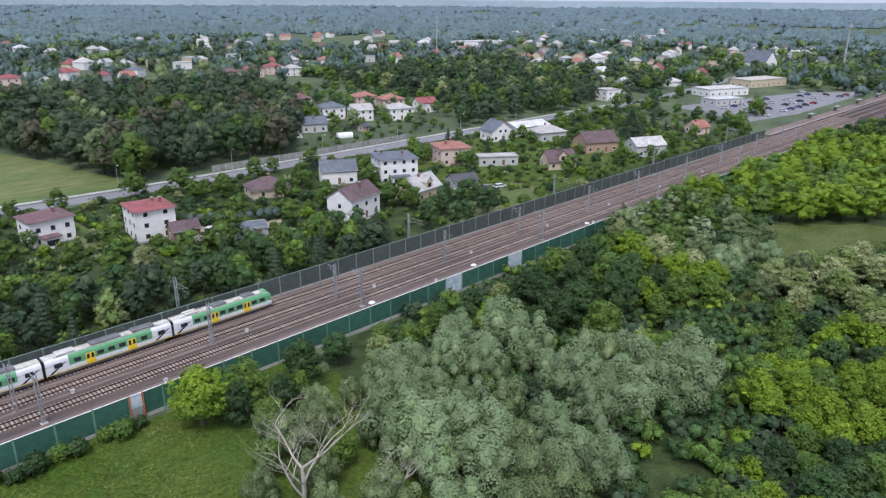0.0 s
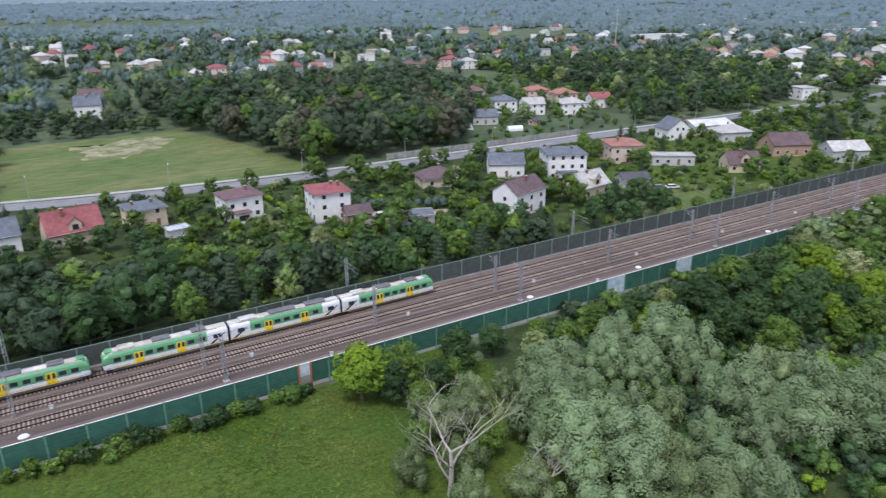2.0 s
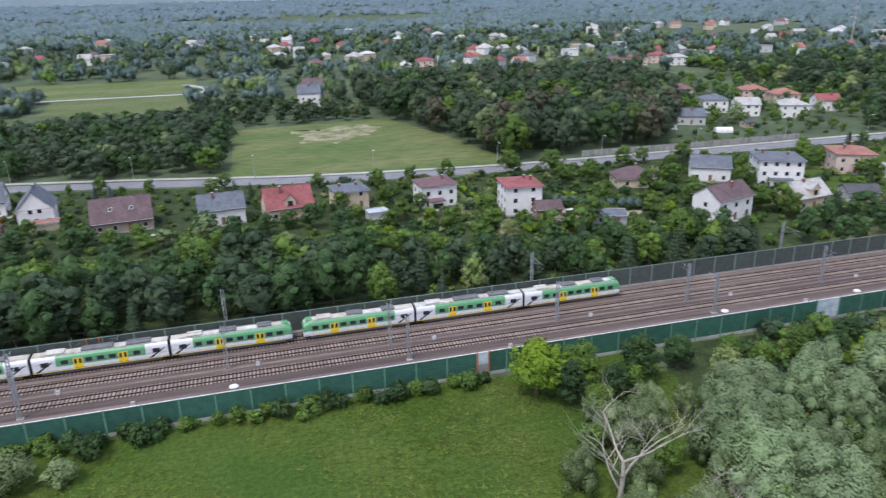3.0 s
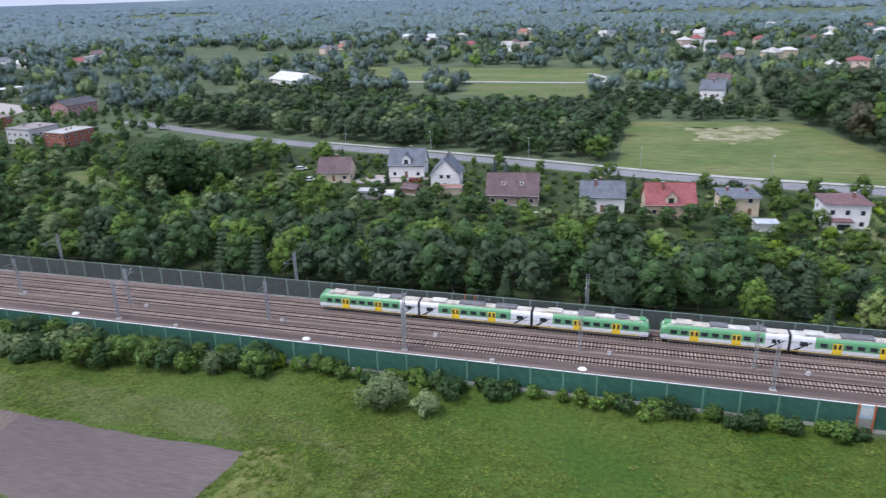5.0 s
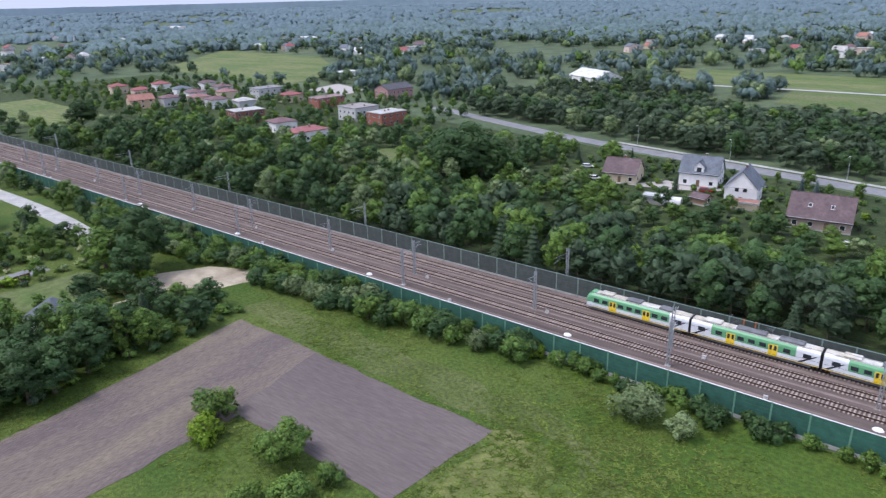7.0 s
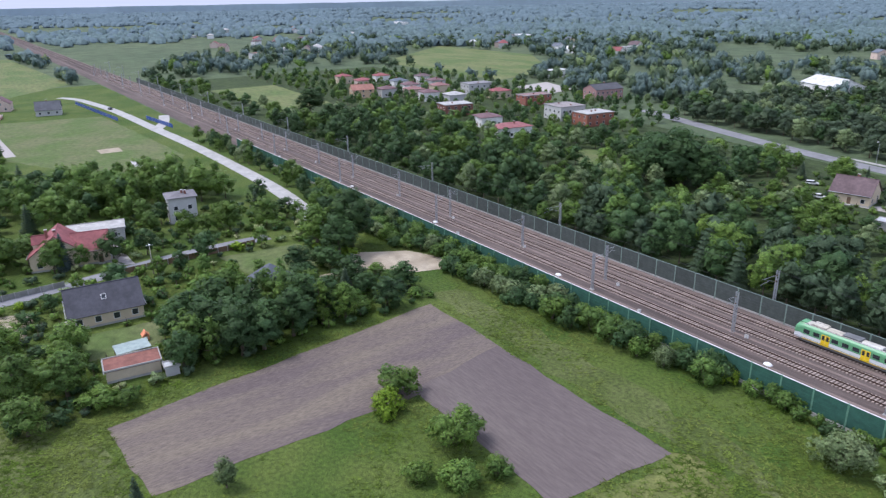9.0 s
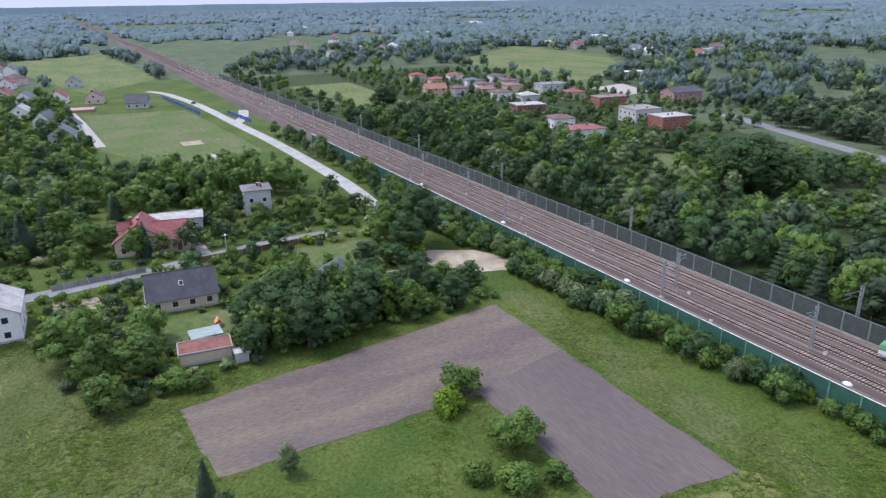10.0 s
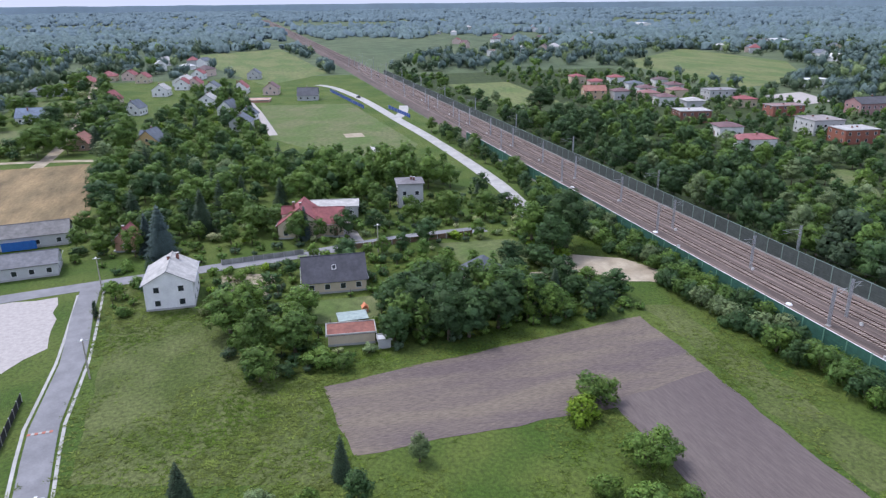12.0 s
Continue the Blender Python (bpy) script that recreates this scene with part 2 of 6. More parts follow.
# ---- building blocks ----
def shape(name, verts, faces, mat):
    me = bpy.data.meshes.new(name)
    me.from_pydata([tuple(v) for v in verts], [], [tuple(f) for f in faces])
    for m in mat if isinstance(mat, (list, tuple)) else [mat]:
        me.materials.append(m)
    me.update()
    return me


def part(name, me, parent, label="", at=None):
    """Links a mesh (or a bmesh made into one) as one object under a thing or part."""
    ob = new(name, me)
    ob.parent = parent
    if at is not None:
        ob.matrix_basis = at
    if label:
        ob["label"] = label
    return ob


def thing(name, m, label, category, group="", kind=""):
    ob = new(name)
    ob.empty_display_size = 0.5
    ob.matrix_basis = m
    return tagged(ob, label, category, group, kind)


BOX_F = [(0, 3, 2, 1), (4, 5, 6, 7), (0, 1, 5, 4), (1, 2, 6, 5), (2, 3, 7, 6), (3, 0, 4, 7)]


def box_v(x0, y0, z0, x1, y1, z1):
    return [(x0, y0, z0), (x1, y0, z0), (x1, y1, z0), (x0, y1, z0), (x0, y0, z1), (x1, y0, z1), (x1, y1, z1), (x0, y1, z1)]


def boxes(name, rows, mat):
    v, f = [], []
    for r in rows:
        k = len(v)
        v += box_v(*r)
        f += [tuple(i + k for i in q) for q in BOX_F]
    return shape(name, v, f, mat)


def bevel_box(name, x0, y0, z0, x1, y1, z1, mat, r=0.05, segments=1):
    bm = bmesh.new()
    vs = [bm.verts.new(v) for v in box_v(x0, y0, z0, x1, y1, z1)]
    for q in BOX_F:
        bm.faces.new([vs[i] for i in q])
    bmesh.ops.bevel(bm, geom=bm.edges[:], offset=r, segments=segments, affect="EDGES")
    me = bpy.data.meshes.new(name)
    bm.to_mesh(me)
    bm.free()
    me.materials.append(mat)
    return me


def tube(points, radii, sides=6):
    """A tapered tube along points; returns verts and faces."""
    v, f = [], []
    for i, (p, r) in enumerate(zip(points, radii)):
        p = Vector(p)
        a = Vector(points[max(i - 1, 0)])
        b = Vector(points[min(i + 1, len(points) - 1)])
        d = (b - a).normalized()
        u = d.orthogonal().normalized()
        w = d.cross(u)
        for k in range(sides):
            t = 2 * math.pi * k / sides
            v.append(tuple(p + (u * math.cos(t) + w * math.sin(t)) * r))
    for i in range(len(points) - 1):
        for k in range(sides):
            a, b = i * sides + k, i * sides + (k + 1) % sides
            f.append((a, b, b + sides, a + sides))
    f.append(tuple(range((len(points) - 1) * sides, len(points) * sides)))
    return v, f


def joined(name, pieces, mat):
    v, f = [], []
    for pv, pf in pieces:
        k = len(v)
        v += pv
        f += [tuple(i + k for i in q) for q in pf]
    return shape(name, v, f, mat)


def ribbon(points, width):
    """Left and right edges of a strip along a line of plan points."""
    pts = [Vector(p) for p in points]
    left, right = [], []
    for i, p in enumerate(pts):
        d = (pts[min(i + 1, len(pts) - 1)] - pts[max(i - 1, 0)]).normalized()
        n = Vector((-d.y, d.x)) * width / 2
        left.append(p + n)
        right.append(p - n)
    return left, right


def smooth_line(points, step=8.0):
    """A Catmull-Rom line through plan points."""
    pts = [Vector(p) for p in points]
    out = []
    for i in range(len(pts) - 1):
        p0, p1, p2, p3 = pts[max(i - 1, 0)], pts[i], pts[i + 1], pts[min(i + 2, len(pts) - 1)]
        n = max(2, int((p2 - p1).length / step))
        for k in range(n):
            t = k / n
            out.append(0.5 * (2 * p1 + (p2 - p0) * t + (2 * p0 - 5 * p1 + 4 * p2 - p3) * t * t + (3 * p1 - p0 - 3 * p2 + p3) * t ** 3))
    out.append(pts[-1])
    return out


KEEP_OUT = []     # circles (x, y, r) where nothing grows
ROADS = []


def strip(name, points, width, mat, z, label, category, block=True):
    line = smooth_line(points)
    a, b = ribbon(line, width)
    n = len(a)
    v = [(*p, z) for p in a] + [(*p, z) for p in b] + [(*p, -0.3) for p in a] + [(*p, -0.3) for p in b]
    f = [(i, n + i, n + i + 1, i + 1) for i in range(n - 1)]
    f += [(2 * n + i, i, i + 1, 2 * n + i + 1) for i in range(n - 1)]
    f += [(n + i, 3 * n + i, 3 * n + i + 1, n + i + 1) for i in range(n - 1)]
    ob = new(name, shape(name, v, f, mat))
    if block:
        ROADS.extend((p.x, p.y, width / 2 + 1.0) for p in smooth_line(points, 4.0))
    return tagged(ob, label, category, kind="structure")


def patch(name, points, mat, z, label, category, wobble=1.0, block=False):
    """A flat piece of ground with a slightly uneven outline."""
    rng = random.Random(len(points) * 7 + int(abs(points[0][0]) * 10))
    out = []
    n = len(points)
    for i in range(n):
        a, b = Vector(points[i]), Vector(points[(i + 1) % n])
        k = max(1, int((b - a).length / 4))
        for j in range(k):
            p = a.lerp(b, j / k)
            if j:
                p += Vector((rng.uniform(-1, 1), rng.uniform(-1, 1))) * wobble * 0.5
            out.append(p)
    bm = bmesh.new()
    f = bm.faces.new([bm.verts.new((p.x, p.y, z)) for p in out])
    if f.normal.z < 0:
        f.normal_flip()
    bmesh.ops.triangulate(bm, faces=[f])
    me = bpy.data.meshes.new(name)
    bm.to_mesh(me)
    bm.free()
    me.materials.append(mat)
    if block:
        BARE.append([tuple(p) for p in points])
    return tagged(new(name, me), label, category, kind="structure")


BARE = []


def inside(x, y, poly):
    c = False
    for i in range(len(poly)):
        (x1, y1), (x2, y2) = poly[i], poly[i - 1]
        if (y1 > y) != (y2 > y) and x < (x2 - x1) * (y - y1) / (y2 - y1) + x1:
            c = not c
    return c


def free(x, y, r=1.0):
    for a, b, c in KEEP_OUT:
        if (x - a) ** 2 + (y - b) ** 2 < (c + r) ** 2:
            return False
    for a, b, c in ROADS:
        if abs(x - a) < c + r and abs(y - b) < c + r:
            return False
    return not any(inside(x, y, p) for p in BARE)


# ---- ground ----
def ground():
    n = 48
    v, f = [(0, 150, 0)], []
    rings = (60, 150, 300, 600, 1200, 2400, 4700)
    for r in rings:
        v += [(r * math.cos(2 * math.pi * k / n), 150 + r * math.sin(2 * math.pi * k / n), 0) for k in range(n)]
    for k in range(n):
        f.append((0, 1 + k, 1 + (k + 1) % n))
        for i in range(len(rings) - 1):
            a, b = 1 + i * n + k, 1 + i * n + (k + 1) % n
            f.append((a, a + n, b + n, b))
    tagged(new("ground", shape("ground", v, f, M["land"])), "green farmland and scrub over flat ground", "ground", kind="structure")


ground()


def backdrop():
    """The last wooded horizon, nearly five kilometres off; its haze is painted into the colour."""
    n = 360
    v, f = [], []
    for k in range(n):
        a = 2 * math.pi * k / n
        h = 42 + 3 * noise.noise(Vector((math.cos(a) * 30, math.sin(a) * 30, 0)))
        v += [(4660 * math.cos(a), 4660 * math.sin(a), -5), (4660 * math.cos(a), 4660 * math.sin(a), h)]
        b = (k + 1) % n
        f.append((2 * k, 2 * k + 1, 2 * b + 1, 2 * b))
    tagged(new("backdrop", shape("backdrop", v, f, M["backdrop"])), "wooded horizon with painted blue haze", "horizon", kind="structure")


backdrop()
# meadows, fields, yards: pieces of ground a little above the sheet
patch("woodland_floor", [(-600, 126), (330, 126), (330, 222), (60, 222), (-40, 242), (-140, 262), (-600, 330)], M["forest_floor"], 0.02, "shaded weedy ground under trees", "ground")
patch("woodland_floor", [(62, 95), (360, 95), (360, -120), (34, -120), (48, 20), (56, 60)], M["forest_floor"], 0.02, "shaded weedy ground under willows", "ground", 5)
patch("meadow", [(-620, 95.6), (62, 95.6), (56, 60), (48, 20), (30, -70), (-620, -150)], M["grass"], 0.012, "lush green meadow beside the railway", "meadow")
patch("lush_meadow", [(-48, 95.6), (62, 95.6), (56, 60), (48, 20), (30, -40), (-14, 10), (-30, 60)], M["lush"], 0.022, "deep green lush meadow grass", "meadow", 6)
patch("rough_meadow", [(-160, -29), (-88, -27), (-78, 8), (-104, 7.5), (-108, 8), (-128, -4), (-146, -12)], M["rough_grass"], 0.02, "rough uneven green meadow", "ground")
patch("clearing", [(197, 71), (220, 50), (224, 42), (196, 38), (172, 50), (150, 51), (140, 48), (132, 46), (140, 53), (165, 53), (180, 60)], M["rough_grass"], 0.045, "grassy clearing between the thickets", "clearing", 3, True)
patch("clearing", [(69, 31), (80, 30), (83, 34), (78, 38), (71, 36)], M["forest_floor"], 0.05, "dark trodden ground beside the willows", "clearing", 2, True)
patch("dry_grass", [(-52, 71), (-49, 50), (-20, 52), (-14, 60), (-30, 64), (-42, 73)], M["dry_grass"], 0.03, "patchy yellowed dry grass beside the ploughed soil", "ground", 5)
patch("ploughed_field", [(-103.7, 8.6), (-112.9, 72.8), (-86, 72.3), (-84.3, 51.8), (-83.6, 10.4)], M["plough"], 0.05, "bare brown ploughed field with fine furrows", "field", 0.8, True)
patch("ploughed_field", [(-90, 72.3), (-50.7, 71.7), (-52.5, 51), (-86, 51.8)], M["plough_b"], 0.062, "bare brown ploughed field with fine furrows", "field", 0.8, True)
patch("stubble_field", [(-302, -59), (-221, -46), (-219, -110), (-300, -130)], M["stubble"], 0.04, "straw-coloured stubble field", "field", 1, True)
patch("hay_meadow", [(-8, 247), (28, 239), (92, 233), (82, 290), (66, 342), (-7, 338)], M["pale_field"], 0.04, "mown pale green meadow with dry patches", "field", 1, True)
patch("hay_meadow", [(-196, 484), (-32, 482), (-33, 562), (-224, 572)], M["pale_field"], 0.04, "mown pale green meadow", "field", 1, True)
patch("hay_meadow", [(-640, 362), (-545, 348), (-430, 344), (-452, 420), (-600, 525), (-800, 540)], M["pale_field"], 0.04, "broad flat green meadow behind the houses", "field", 1, True)
patch("sports_pitch", [(-106, 418), (-28, 396), (-32, 474), (-112, 472)], M["lawn"], 0.04, "mown green sports pitch", "pitch", 0.6, True)
strip("path", [(-196, 474), (-110, 479), (-60, 478), (-30, 480), (-24, 500), (-40, 530)], 5, M["concrete"], 0.07, "pale path along the sports pitch", "path")
patch("lawn", [(-395, -125), (-350, -118), (-343, -84), (-400, -92)], M["lawn"], 0.04, "mown lawn between village houses", "lawn", 1, True)
patch("lawn", [(-512, -124), (-440, -114), (-440, -92), (-512, -99)], M["lawn"], 0.04, "mown lawn between village houses", "lawn", 1, True)
patch("hay_meadow", [(-450, 12), (-335, 12), (-255, 50), (-300, 74), (-440, 66)], M["lawn"], 0.03, "open green building plot", "field", 1, True)
patch("hay_meadow", [(-900, -60), (-560, 20), (-640, 78), (-1000, 60)], M["pale_field"], 0.04, "broad green pasture", "field", 1, True)
patch("hay_meadow", [(-520, 150), (-395, 150), (-400, 190), (-520, 200)], M["pale_field"], 0.04, "small pasture beside the railway", "field", 1, True)
patch("sandy_yard", [(-151, 74), (-144, 86), (-131, 91), (-126, 88), (-130, 80), (-138, 68)], M["sand"], 0.06, "trampled pale sandy turning place", "yard", 1.5, True)
patch("sandy_yard", [(-158, -42), (-132, -38.5), (-124, -44), (-126, -62), (-156, -64)], M["paving"], 0.06, "pale gravel yard beside the road", "yard", 1.5, True)
patch("car_park", [(372, 146), (392, 200), (520, 172), (560, 140), (420, 138)], M["asphalt"], 0.05, "wide grey asphalt car park", "car park", 0.3, True)

# roads
strip("road", [(-260, 310), (-190, 285), (-134, 268), (-43, 249), (11, 236), (60, 229), (110, 226), (243, 225), (380, 224), (470, 230), (620, 250)], 8, M["asphalt"], 0.07, "grey asphalt main road through the suburb", "road")
strip("pavement", [(-134, 274.5), (-43, 256), (11, 242.5), (60, 235.5), (110, 232), (243, 231), (380, 230)], 2.2, M["concrete"], 0.12, "pale concrete pavement along the main road", "pavement")
strip("road", [(-155, -90), (-160, -55), (-164.6, -26), (-168.4, 4), (-172, 21), (-175.5, 40), (-176, 62)], 5, M["asphalt"], 0.07, "narrow grey village street", "road")
strip("road", [(-163, -36), (-145, -35), (-125, -33), (-104, -33), (-87, -31), (-60, -29), (-20, -27)], 4.2, M["asphalt"], 0.075, "narrow grey side road with pale verges", "road")
strip("verge", [(-160, -33), (-125, -30.3), (-104, -30.2), (-87, -28.3), (-60, -26.3)], 0.5, M["concrete"], 0.05, "pale gravel verge of the side road", "verge", False)
strip("verge", [(-158, -38), (-125, -35.7), (-104, -35.8), (-87, -33.8), (-60, -31.7)], 0.5, M["concrete"], 0.05, "pale gravel verge of the side road", "verge", False)
strip("road", [(-550, 58), (-530, 67), (-460, 76), (-374, 80), (-305, 83), (-223, 83), (-178, 78)], 5.5, M["concrete"], 0.07, "new pale concrete road beside the railway", "road")
strip("road", [(-374, 80), (-392, 88), (-420, 95)], 5.5, M["concrete"], 0.09, "pale concrete branch of the new road", "road")
strip("road", [(-560, -2), (-444, 8), (-400, 11), (-343, 14)], 4, M["paving"], 0.07, "paved lane between houses", "road")
strip("road", [(-300, -78), (-345, -78), (-430, -86), (-522, -95), (-640, -110)], 5, M["sand"], 0.07, "sandy unpaved track", "road")
strip("road", [(-305, -50), (-312, -78), (-316, -140)], 4, M["sand"], 0.065, "sandy track beside the stubble field", "road")
strip("path", [(-146, 78), (-139, 66), (-141, 58)], 4, M["sand"], 0.065, "trampled sandy path", "path")


# ---- railway ----
TRACKS = (117.9, 113.2, 107.6)
NEAR_WALL, FAR_WALL = 96.4, 121.4
X_WEST, X_EAST = -2600.0, 1100.0


def railway():
    prof = [(95.9, -0.2), (97.2, 0.15), (100.5, 0.35), (104.0, 0.36), (105.2, 0.42), (119.8, 0.42), (121.0, 0.30), (122.6, -0.2)]
    xs = list(np.linspace(X_WEST, X_EAST, 60))
    v = [(x, y, z) for x in xs for y, z in prof]
    k = len(prof)
    f = [(i * k + j, i * k + k + j, i * k + k + j + 1, i * k + j + 1) for i in range(len(xs) - 1) for j in range(k - 1)]
    tagged(new("railway_bed", shape("railway_bed", v, f, M["ballast"])), "broad brown ballast bed under three railway tracks", "railway bed", kind="structure")
    for name, y, w in (("gravel_path", 120.2, 1.3), ("gravel_path", 115.55, 0.9), ("gravel_path", 103.6, 1.0), ("gravel_path", 110.6, 0.7)):
        me = boxes(name, [(X_WEST, y - w / 2, 0.3, X_EAST, y + w / 2, 0.455)], M["ballast_path"])
        tagged(new(name, me), "pinkish gravel path along the tracks", "path", kind="structure")
    for y in TRACKS:
        t = thing("railway_track", pose(0, y, 0.42), "railway track with concrete sleepers and rusty rails on ballast", "railway track", "railway tracks", "structure")
        for side in (-0.75, 0.75):
            a = side
            me = boxes("rail", [(X_WEST, a - 0.075, 0.10, X_EAST, a + 0.075, 0.12), (X_WEST, a - 0.012, 0.12, X_EAST, a + 0.012, 0.22), (X_WEST, a - 0.04, 0.22, X_EAST, a + 0.04, 0.27)], M["rail"])
            part("rail", me, t)
        rows = []
        x = -700.0
        while x < 420:
            rows.append((x - 0.14, -1.3, -0.05, x + 0.14, 1.3, 0.11))
            x += 0.62
        ob = part("sleepers", boxes("sleepers", rows, M["sleeper"]), t)
        tagged(ob, "pale concrete sleepers", kind="stuff")


railway()


def barrier(name, y, x0, x1, face, post, label, height=4.3, special=()):
    """Noise barrier: posts every 5.1 m and, between them, a panel of planks on a low concrete plinth."""
    step = 5.1
    n = int((x1 - x0) / step)
    b = thing(name, pose(x0, y, 0), label, "noise barrier")
    post_me = boxes("post", [(-0.13, -0.13, 0, 0.13, -0.09, height + 0.1), (-0.13, 0.09, 0, 0.13, 0.13, height + 0.1), (-0.03, -0.09, 0, 0.03, 0.09, height + 0.1)], M[post])
    prof = [(-0.035, 0.6)]
    for k in range(6):
        z = 0.62 + k * (height - 0.62) / 6
        e = z + (height - 0.62) / 6 - 0.05
        prof += [(-0.06, z), (-0.06, e), (-0.03, e + 0.01), (-0.03, e + 0.04)]
    ring = prof + [(-a, b) for a, b in reversed(prof)]
    m = len(ring)
    v = [(x, a, b) for x in (0.04, step - 0.04) for a, b in ring]
    f = [(i, (i + 1) % m, m + (i + 1) % m, m + i) for i in range(m)] + [tuple(reversed(range(m))), tuple(range(m, 2 * m))]
    panel_me, white_me = shape("panel", v, f, M[face]), shape("panel", v, f, M["white_panel"])
    part("cap", boxes("cap", [(0.0, -0.09, height, n * step, 0.09, height + 0.06)], M["pale"] if face == "barrier_near" else M["post_grey"]), b)
    part("plinth", boxes("plinth", [(0.0, -0.10, -0.1, n * step, 0.10, 0.6)], M["concrete"]), b)
    for k in range(n):
        at = pose(k * step, 0, 0)
        part("post", post_me, b, at=at)
        mid = x0 + (k + 0.5) * step
        white = any(a < mid < c for a, c in special)
        part("panel", white_me if white else panel_me, b, "white painted panel with faded graffiti" if white else "", at=at)
    part("post", post_me, b, at=pose(n * step, 0, 0))
    return b


barrier("noise_barrier", NEAR_WALL, -300, 345, "barrier_near", "post_green", "long dark green noise barrier with pale cap beside the tracks", special=((96, 102.5), (116, 123)))
barrier("noise_barrier", FAR_WALL, -610, 330, "barrier_far", "post_grey", "long grey-green noise barrier with pale posts behind the tracks")


def escape_gate(x, y, face):
    g = thing("escape_gate", pose(x, y + (-0.2 if face < 0 else -0.22), 0), "orange steel frame of a barrier door", "gate", "barrier gates")
    for dx in (-0.1, 1.9):
        part("post", boxes("post", [(dx - 0.10, -0.1, 0, dx + 0.10, 0.1, 4.5)], M["orange"]), g)
    part("door_leaf", boxes("door_leaf", [(0.06, -0.05, 0.1, 1.74, 0.05, 2.2), (0.2, -0.08, 0.3, 1.6, -0.05, 1.1)], M["concrete_wall" if face < 0 else "orange"]), g)
    part("panel", boxes("panel", [(0.06, -0.04, 2.25, 1.74, 0.04, 4.3)], M["white_panel" if face < 0 else "barrier_far"]), g)


escape_gate(31.6, NEAR_WALL, -1)
escape_gate(-31.0, FAR_WALL, 1)


def mast(x, y, h, arm, label="galvanised lattice catenary mast with cantilever arm"):
    """Lattice mast; arm is the signed reach over the track."""
    m = thing("catenary_mast", pose(x, y, 0.2), label, "catenary mast", "catenary masts")
    w = 0.22
    legs = []
    for sx in (-w, w):
        for sy in (-0.14, 0.14):
            legs.append((sx - 0.05, sy - 0.05, 0, sx + 0.05, sy + 0.05, h))
    part("column", boxes("column", legs, M["steel"]), m)
    rise = [(w * (1 if k % 2 else -1), -0.14, 0.3 + 0.7 * k) for k in range(int((h - 1.0) / 0.7))]
    zigzag = rise + [(a, 0.14, c) for a, _, c in reversed(rise)]
    part("lacing", joined("lacing", [tube(zigzag, [0.034] * len(zigzag), 4)], M["steel"]), m)
    part("footing", boxes("footing", [(-0.5, -0.4, -0.4, 0.5, 0.4, 0.25)], M["concrete"]), m)
    s = 1 if arm > 0 else -1
    p = [tube([(0, 0.14 * s, h - 0.9), (0, arm, h - 0.7)], [0.045, 0.035], 5), tube([(0, 0.14 * s, h - 2.3), (0, arm * 0.9, h - 0.75)], [0.04, 0.03], 5),
         tube([(0, arm * 0.55, h - 1.5), (0, arm * 1.08, h - 1.75)], [0.03, 0.025], 5)]
    part("cantilever", joined("cantilever", p, M["steel"]), m)
    p = [tube([(0, 0.16 * s, h - 0.9), (0, 0.55 * s, h - 0.87)], [0.09, 0.09], 6), tube([(0, 0.16 * s, h - 2.3), (0, 0.5 * s, h - 2.05)], [0.09, 0.09], 6)]
    part("insulator", joined("insulator", p, M["wood"]), m, "brown ribbed insulators")


for k in range(-12, 6):
    mast(22 + 60 * k, 104.6, 8.3, 2.9)
    mast(22 + 60 * k - 2, 110.7, 8.3, 2.4)
    mast(-8 + 60 * k, 110.6, 8.3, -2.8)
    mast(-8 + 60 * k, 123.2, 9.5, -5.2)


def wires():
    for y in TRACKS:
        w = thing("overhead_wire", pose(0, y, 0), "thin dark contact wire and catenary above a track", "overhead wire", "overhead wires")
        for name, z, sag in (("contact_wire", 6.1, 0.0), ("catenary_wire", 7.5, 0.8)):
            pts = []
            for k in range(-12, 6):
                for j in range(8):
                    s = j / 8
                    pts.append((-38 + 60 * (k + s), 0, z - sag * 4 * s * (1 - s)))
            part(name, joined(name, [tube(pts, [0.02] * len(pts), 4)], M["wire"]), w)
    w = thing("feeder_line", pose(0, 123.2, 0), "thin dark feeder line along the masts", "overhead wire", "overhead wires")
    pts = [(-8 + 60 * (k + j / 8), 0, 9.6 - 4 * 0.9 * (j / 8) * (1 - j / 8)) for k in range(-12, 5) for j in range(8)]
    part("feeder_wire", joined("feeder_wire", [tube(pts, [0.025] * len(pts), 4)], M["wire"]), w)


wires()


def signal_lamp(x, y):
    """Round white hood on a short post at the foot of the barrier."""
    s = thing("trackside_lamp", pose(x, y, 0.0), "white hooded trackside lamp on a grey post", "lamp", "trackside lamps")
    part("post", joined("post", [tube([(0, 0, 0), (0, 0, 4.7)], [0.07, 0.06], 6)], M["steel"]), s)
    pts = [(0, 0, 4.62), (0, 0, 4.75), (0, 0, 4.95), (0, 0, 5.05)]
    v, f = tube(pts, [0.35, 0.6, 0.45, 0.1], 10)
    part("hood", joined("hood", [([(a * 1.25, b, c) for a, b, c in v], f)], M["pale"]), s, "white domed hood")


# ---- train ----
def train_unit(x, y, z):
    """Three-car electric unit, 64.7 m; x is its western end."""
    unit = thing("electric_train", pose(x, y, z), "white and green three-car electric train with yellow doors", "train", "coupled train units")
    lengths = (20.9, 21.6, 20.9)
    W, x0 = 1.44, 0.0
    prof = [(-W + 0.06, 0.95), (-W, 1.15), (-W, 2.0), (-W, 3.0), (-W + 0.10, 3.35), (-W + 0.38, 3.66), (-0.6, 3.80), (0, 3.83)]
    prof = prof + [(-a, b) for a, b in reversed(prof[:-1])]
